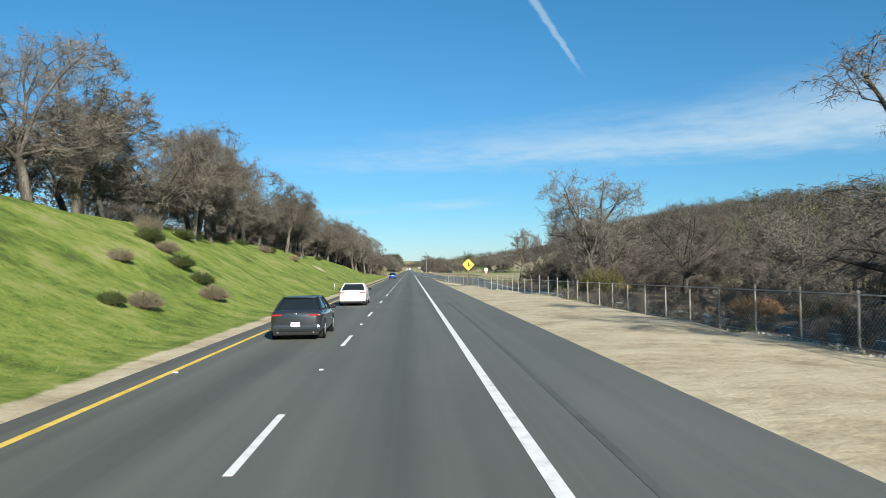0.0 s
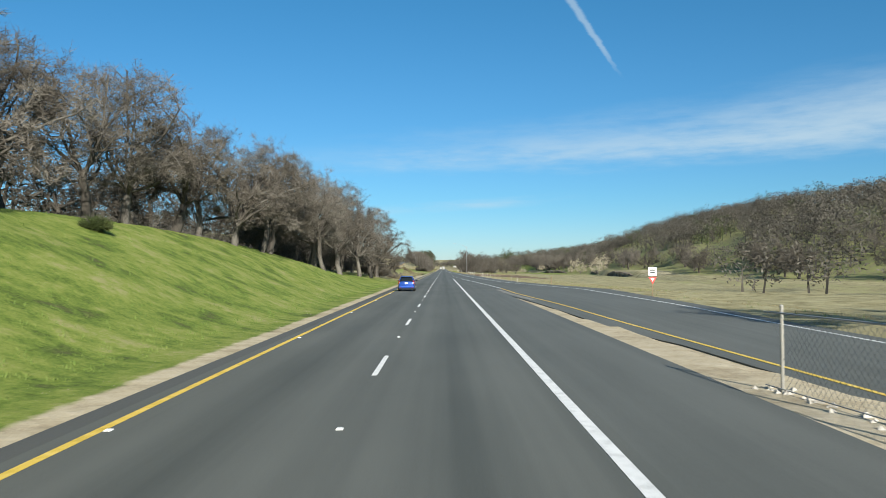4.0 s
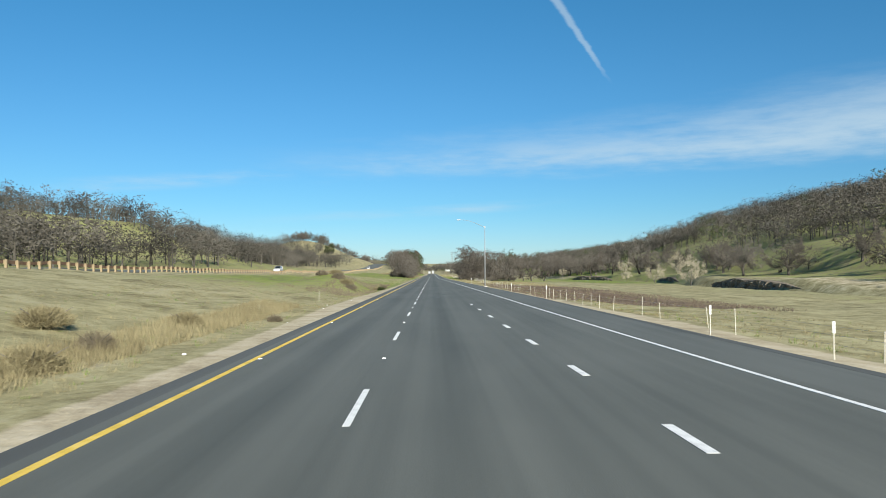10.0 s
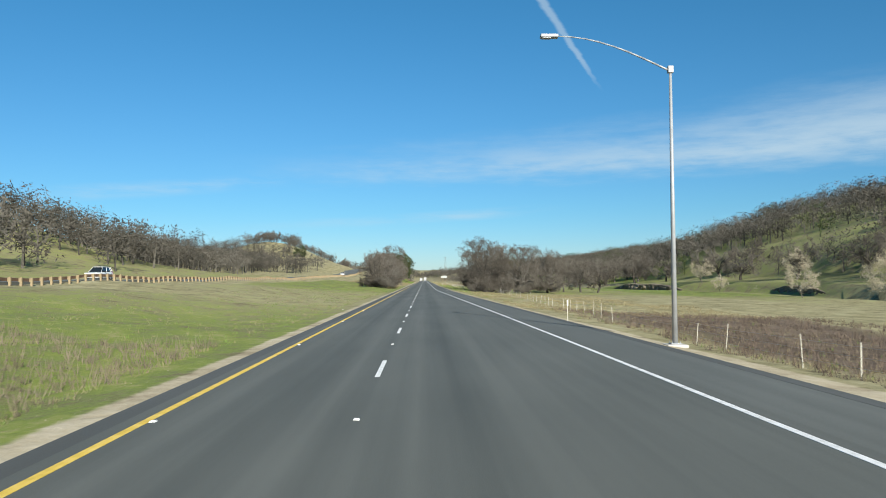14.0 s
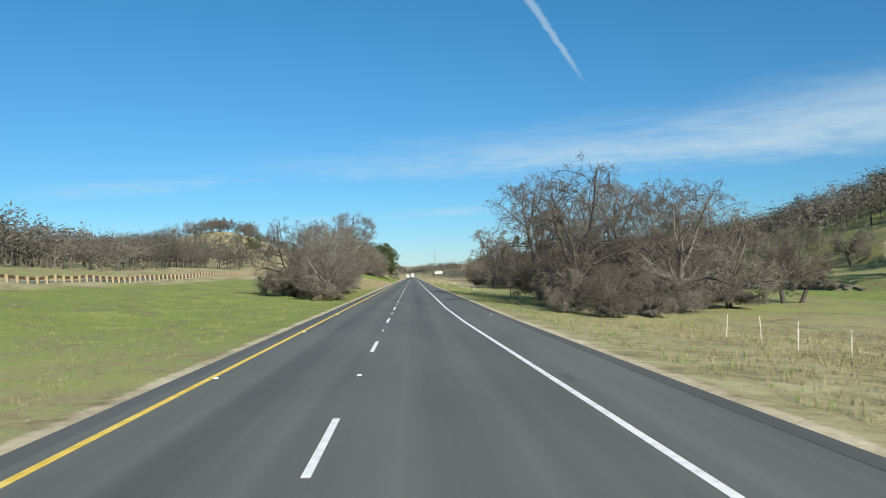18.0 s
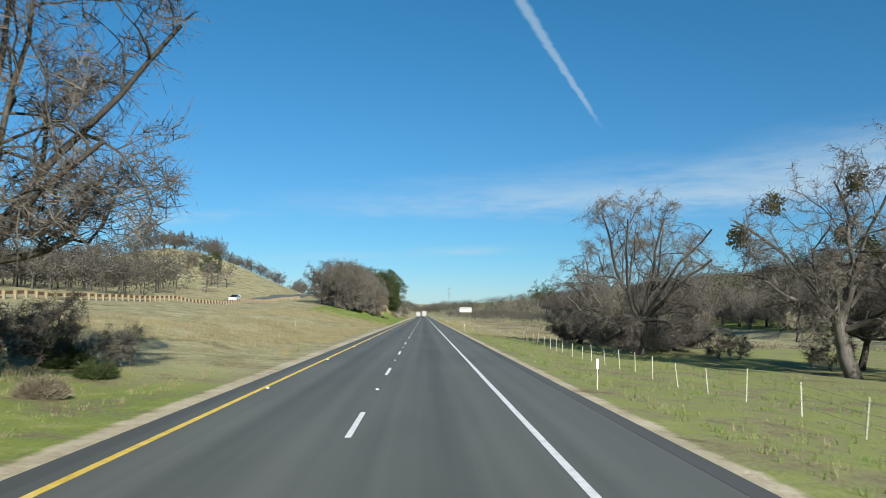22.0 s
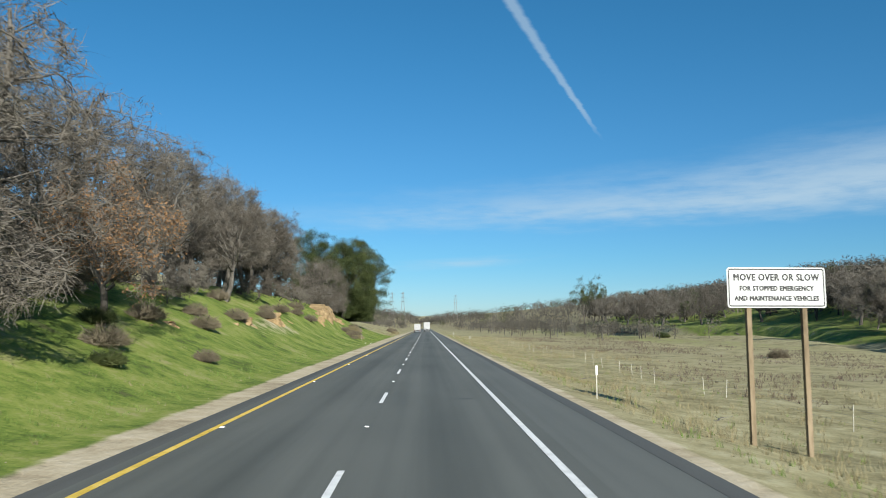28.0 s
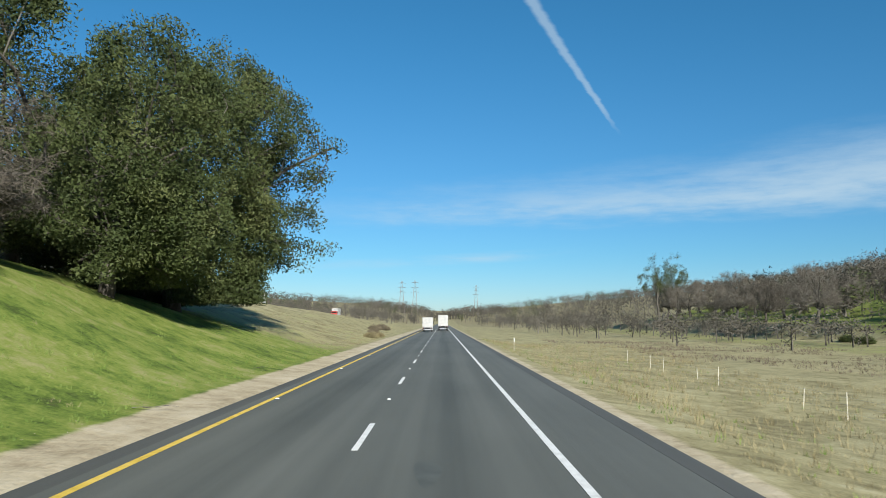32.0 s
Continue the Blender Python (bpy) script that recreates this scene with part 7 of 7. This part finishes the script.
GREEN_L = [(-20, 1), (190, 1), (240, 0.9), (268, 0.3), (330, 0.15), (390, 0.45), (470, 0.6), (540, 0.6), (610, 0.65), (640, 0.2), (765, 0.15), (800, 0.9), (935, 1), (962, 0.2), (1000, 0.1)]
GREEN_R = [(-20, 0.2), (470, 0.1), (530, 0.3), (560, 0.6), (690, 0.55), (712, 0.2), (1000, 0.2)]
rs = np.random.RandomState(77)
xs, ys = verge(36000, -6.2, -22, -15, 1000, 71)
gate = rs.uniform(0, 1, len(xs)) < along(ys, GREEN_L)
blades("grass_left_green", xs[gate], ys[gate], 0.06, 0.17, 6, 0.010, green_blade, "short green grass over the left bank", 72)
blades("grass_left_dry", xs[~gate], ys[~gate], 0.05, 0.18, 8, 0.008, dry_weed, "dry straw grass over the left slope", 73, 0.7)
xs, ys = verge(30000, 0.7, 15, -15, 1000, 74)
xs = xs + road_right(ys) + along(ys, [(-20, 7.0), (130, 4.0), (200, 1.2), (300, 2.6), (430, 2.6), (500, 0.8), (1000, 0.6)])
keep = ~((ys < 203) & (xs > along(ys, RAMP_LEFT) - 1.5) & (xs < along(ys, RAMP_RIGHT) + 2.9))
xs, ys = xs[keep], ys[keep]
gate = rs.uniform(0, 1, len(xs)) < along(ys, GREEN_R)
blades("grass_right_green", xs[gate], ys[gate], 0.1, 0.3, 5, 0.012, green_blade, "green grass along the right verge", 75)
blades("grass_right_dry", xs[~gate], ys[~gate], 0.06, 0.22, 8, 0.008, dry_weed, "dry straw grass along the right verge", 76, 0.7)


def patchy(n, x0, x1, y0, y1, seed, level, pull=1.0):
    """Spots that gather in uneven patches."""
    px, py = verge(n, x0, x1, y0, y1, seed, pull)
    ok = np.array([noise.noise(Vector((a * 0.07, b * 0.03, seed))) + 0.5 * noise.noise(Vector((a * 0.25, b * 0.12, seed))) > level for a, b in zip(px, py)])
    return px[ok], py[ok]


field_weed = surface("field_weeds", [(0.062, 0.046, 0.034), (0.112, 0.084, 0.064), (0.165, 0.130, 0.098)], 0.25, 4, 0.95, 0.0)
xs, ys = verge(7600, 12.4, 36, 350, 462, 78, 1.0)
blades("weeds_field", xs, ys, 0.15, 0.48, 8, 0.011, field_weed, "brown weeds in the field behind the fence", 79, 0.7)
xs, ys = patchy(15000, 20, 66, 705, 1040, 80, -0.02)
blades("weeds_field_far", xs, ys, 0.2, 0.6, 6, 0.014, field_weed, "brown weeds in patches across the far field", 81, 0.7)
xs, ys = patchy(9000, 8.2, 30, 700, 1000, 88, -0.15)
blades("straw_field_far", xs, ys, 0.2, 0.5, 6, 0.010, dry_weed, "straw-coloured tall grass beside the far shoulder", 89, 0.6)
xs, ys = patchy(9000, 9.5, 34, 455, 545, 90, -0.25)
blades("straw_field_middle", xs, ys, 0.15, 0.4, 6, 0.010, dry_weed, "straw-coloured grass over the field", 91, 0.6)
xs, ys = patchy(12000, -6.0, -24, 636, 770, 92, -0.2, 1.3)
blades("straw_slope", xs, ys, 0.2, 0.55, 6, 0.010, dry_weed, "tall straw weeds over the left slope", 93, 0.6)
xs, ys = patchy(4500, -6.4, -20, 362, 420, 94, 0.0)
blades("brush_mound", xs, ys, 0.2, 0.55, 7, 0.010, scrub_brown, "brown brush on the grassy mound", 95, 0.6)
xs, ys = verge(2600, -7.2, -10, 284, 330, 82, 1.0)
blades("weeds_left", xs, ys, 0.2, 0.55, 7, 0.010, dry_weed, "tall straw weeds beside the left edge", 83, 0.6)

# gravel on the verges and rubble along the fence foot


def gravel(name, xs, ys, low, high, material, label, seed, lift=0.0):
    r = np.random.RandomState(seed)
    base = np.array([(1, 0, 0), (-0.5, 0.87, 0), (-0.5, -0.87, 0), (0.1, 0.1, 0.75)])
    tri = np.array([(0, 1, 3), (1, 2, 3), (2, 0, 3)])
    V, F = [], []
    z = heights(xs, ys)
    for k, (x, y, q) in enumerate(zip(xs, ys, z)):
        s, a = r.uniform(low, high), r.uniform(0, 6.28)
        c, d = math.cos(a) * s, math.sin(a) * s * r.uniform(0.6, 1)
        V.append(np.stack([base[:, 0] * c - base[:, 1] * d + x, base[:, 0] * d + base[:, 1] * c + y, base[:, 2] * s + q - 0.01], -1))
        F.append(tri + 4 * k)
    return tagged(new(name, mesh_of(name, np.concatenate(V).tolist(), np.concatenate(F).tolist(), material)), label, "gravel", kind="stuff")


stone_tan = surface("stones", [(0.22, 0.18, 0.13), (0.34, 0.29, 0.22), (0.44, 0.39, 0.31)], 2, 12, 0.9, 0.2)
ys = rs.uniform(-10, 980, 5200)
gravel("gravel_left", -4.7 - rs.uniform(0, 1, 5200) ** 1.3 * 1.7, ys, 0.010, 0.034, stone_tan, "loose pale gravel beside the yellow line", 84)
ys = rs.uniform(-10, 980, 5200)
gravel("gravel_right", road_right(ys) + 0.05 + rs.uniform(0, 1, 5200) ** 1.3 * 1.5, ys, 0.010, 0.034, stone_tan, "loose pale gravel along the shoulder", 85)
ys = rs.uniform(20, 130, 900)
gravel("rubble_fence", np.array([fence_x(q) for q in ys]) + rs.normal(-0.05, 0.14, 900), ys, 0.04, 0.13, concrete, "broken pale rubble along the fence foot", 86)

for k, (x, y) in enumerate(((-6.2, 372), (-6.9, 374), (-5.9, 303), (-5.6, 317), (-5.9, 331), (-6.4, 336), (-7.1, 339), (-5.7, 346), (-6.1, 352), (-6.8, 388), (-5.4, 452), (-5.6, 722), (-5.5, 710), (-5.9, 881), (-6.4, 879), (-6.0, 884), (5.6, 545), (5.9, 547), (6.3, 546), (7.4, 655))):
    bm = bmesh.new()
    bmesh.ops.create_icosphere(bm, subdivisions=2, radius=(0.04 + 0.02 * (k % 3)) * (0.4 if x > 0 else 0.75))
    for q in bm.verts:
        q.co = Vector((q.co.x * 1.3, q.co.y, q.co.z * 0.55)) * (1 + 0.5 * noise.noise(q.co * 6 + Vector((k, 0, 0))))
    me = bpy.data.meshes.new("litter")
    bm.to_mesh(me)
    bm.free()
    me.materials.append(litter_white)
    ob = new("litter", me)
    z = max(height(x, y), -0.002 if -4.6 < x < float(road_right(y)) else -9)
    ob.location = (x, y, z + (0.012 if x > 0 else 0.022))
    tagged(ob, "crumpled white litter lying on the verge", "litter", "roadside litter")
for k, (x, y, turn) in enumerate(((-6.6, 926, 70), (-6.1, 912, 15), (9.0, 262, 20), (9.2, 388, 80), (8.6, 800, 60), (8.3, 815, 30))):
    ob = thing("fallen_branch", "dead fallen branch lying on the verge", "branch", pose(x, y, max(height(x, y), -0.05) + 0.04, 0, 0, turn))
    w = Wood(500 + k)
    w.grow(Vector((0, 0, 0)), Vector((1, 0, 0.0)), 1.1, 0.035)
    hang("stem", mesh_of("stem", [Vector((p.x, p.y, abs(p.z) * 0.5)) for p in w.v], w.f, bark), ob)
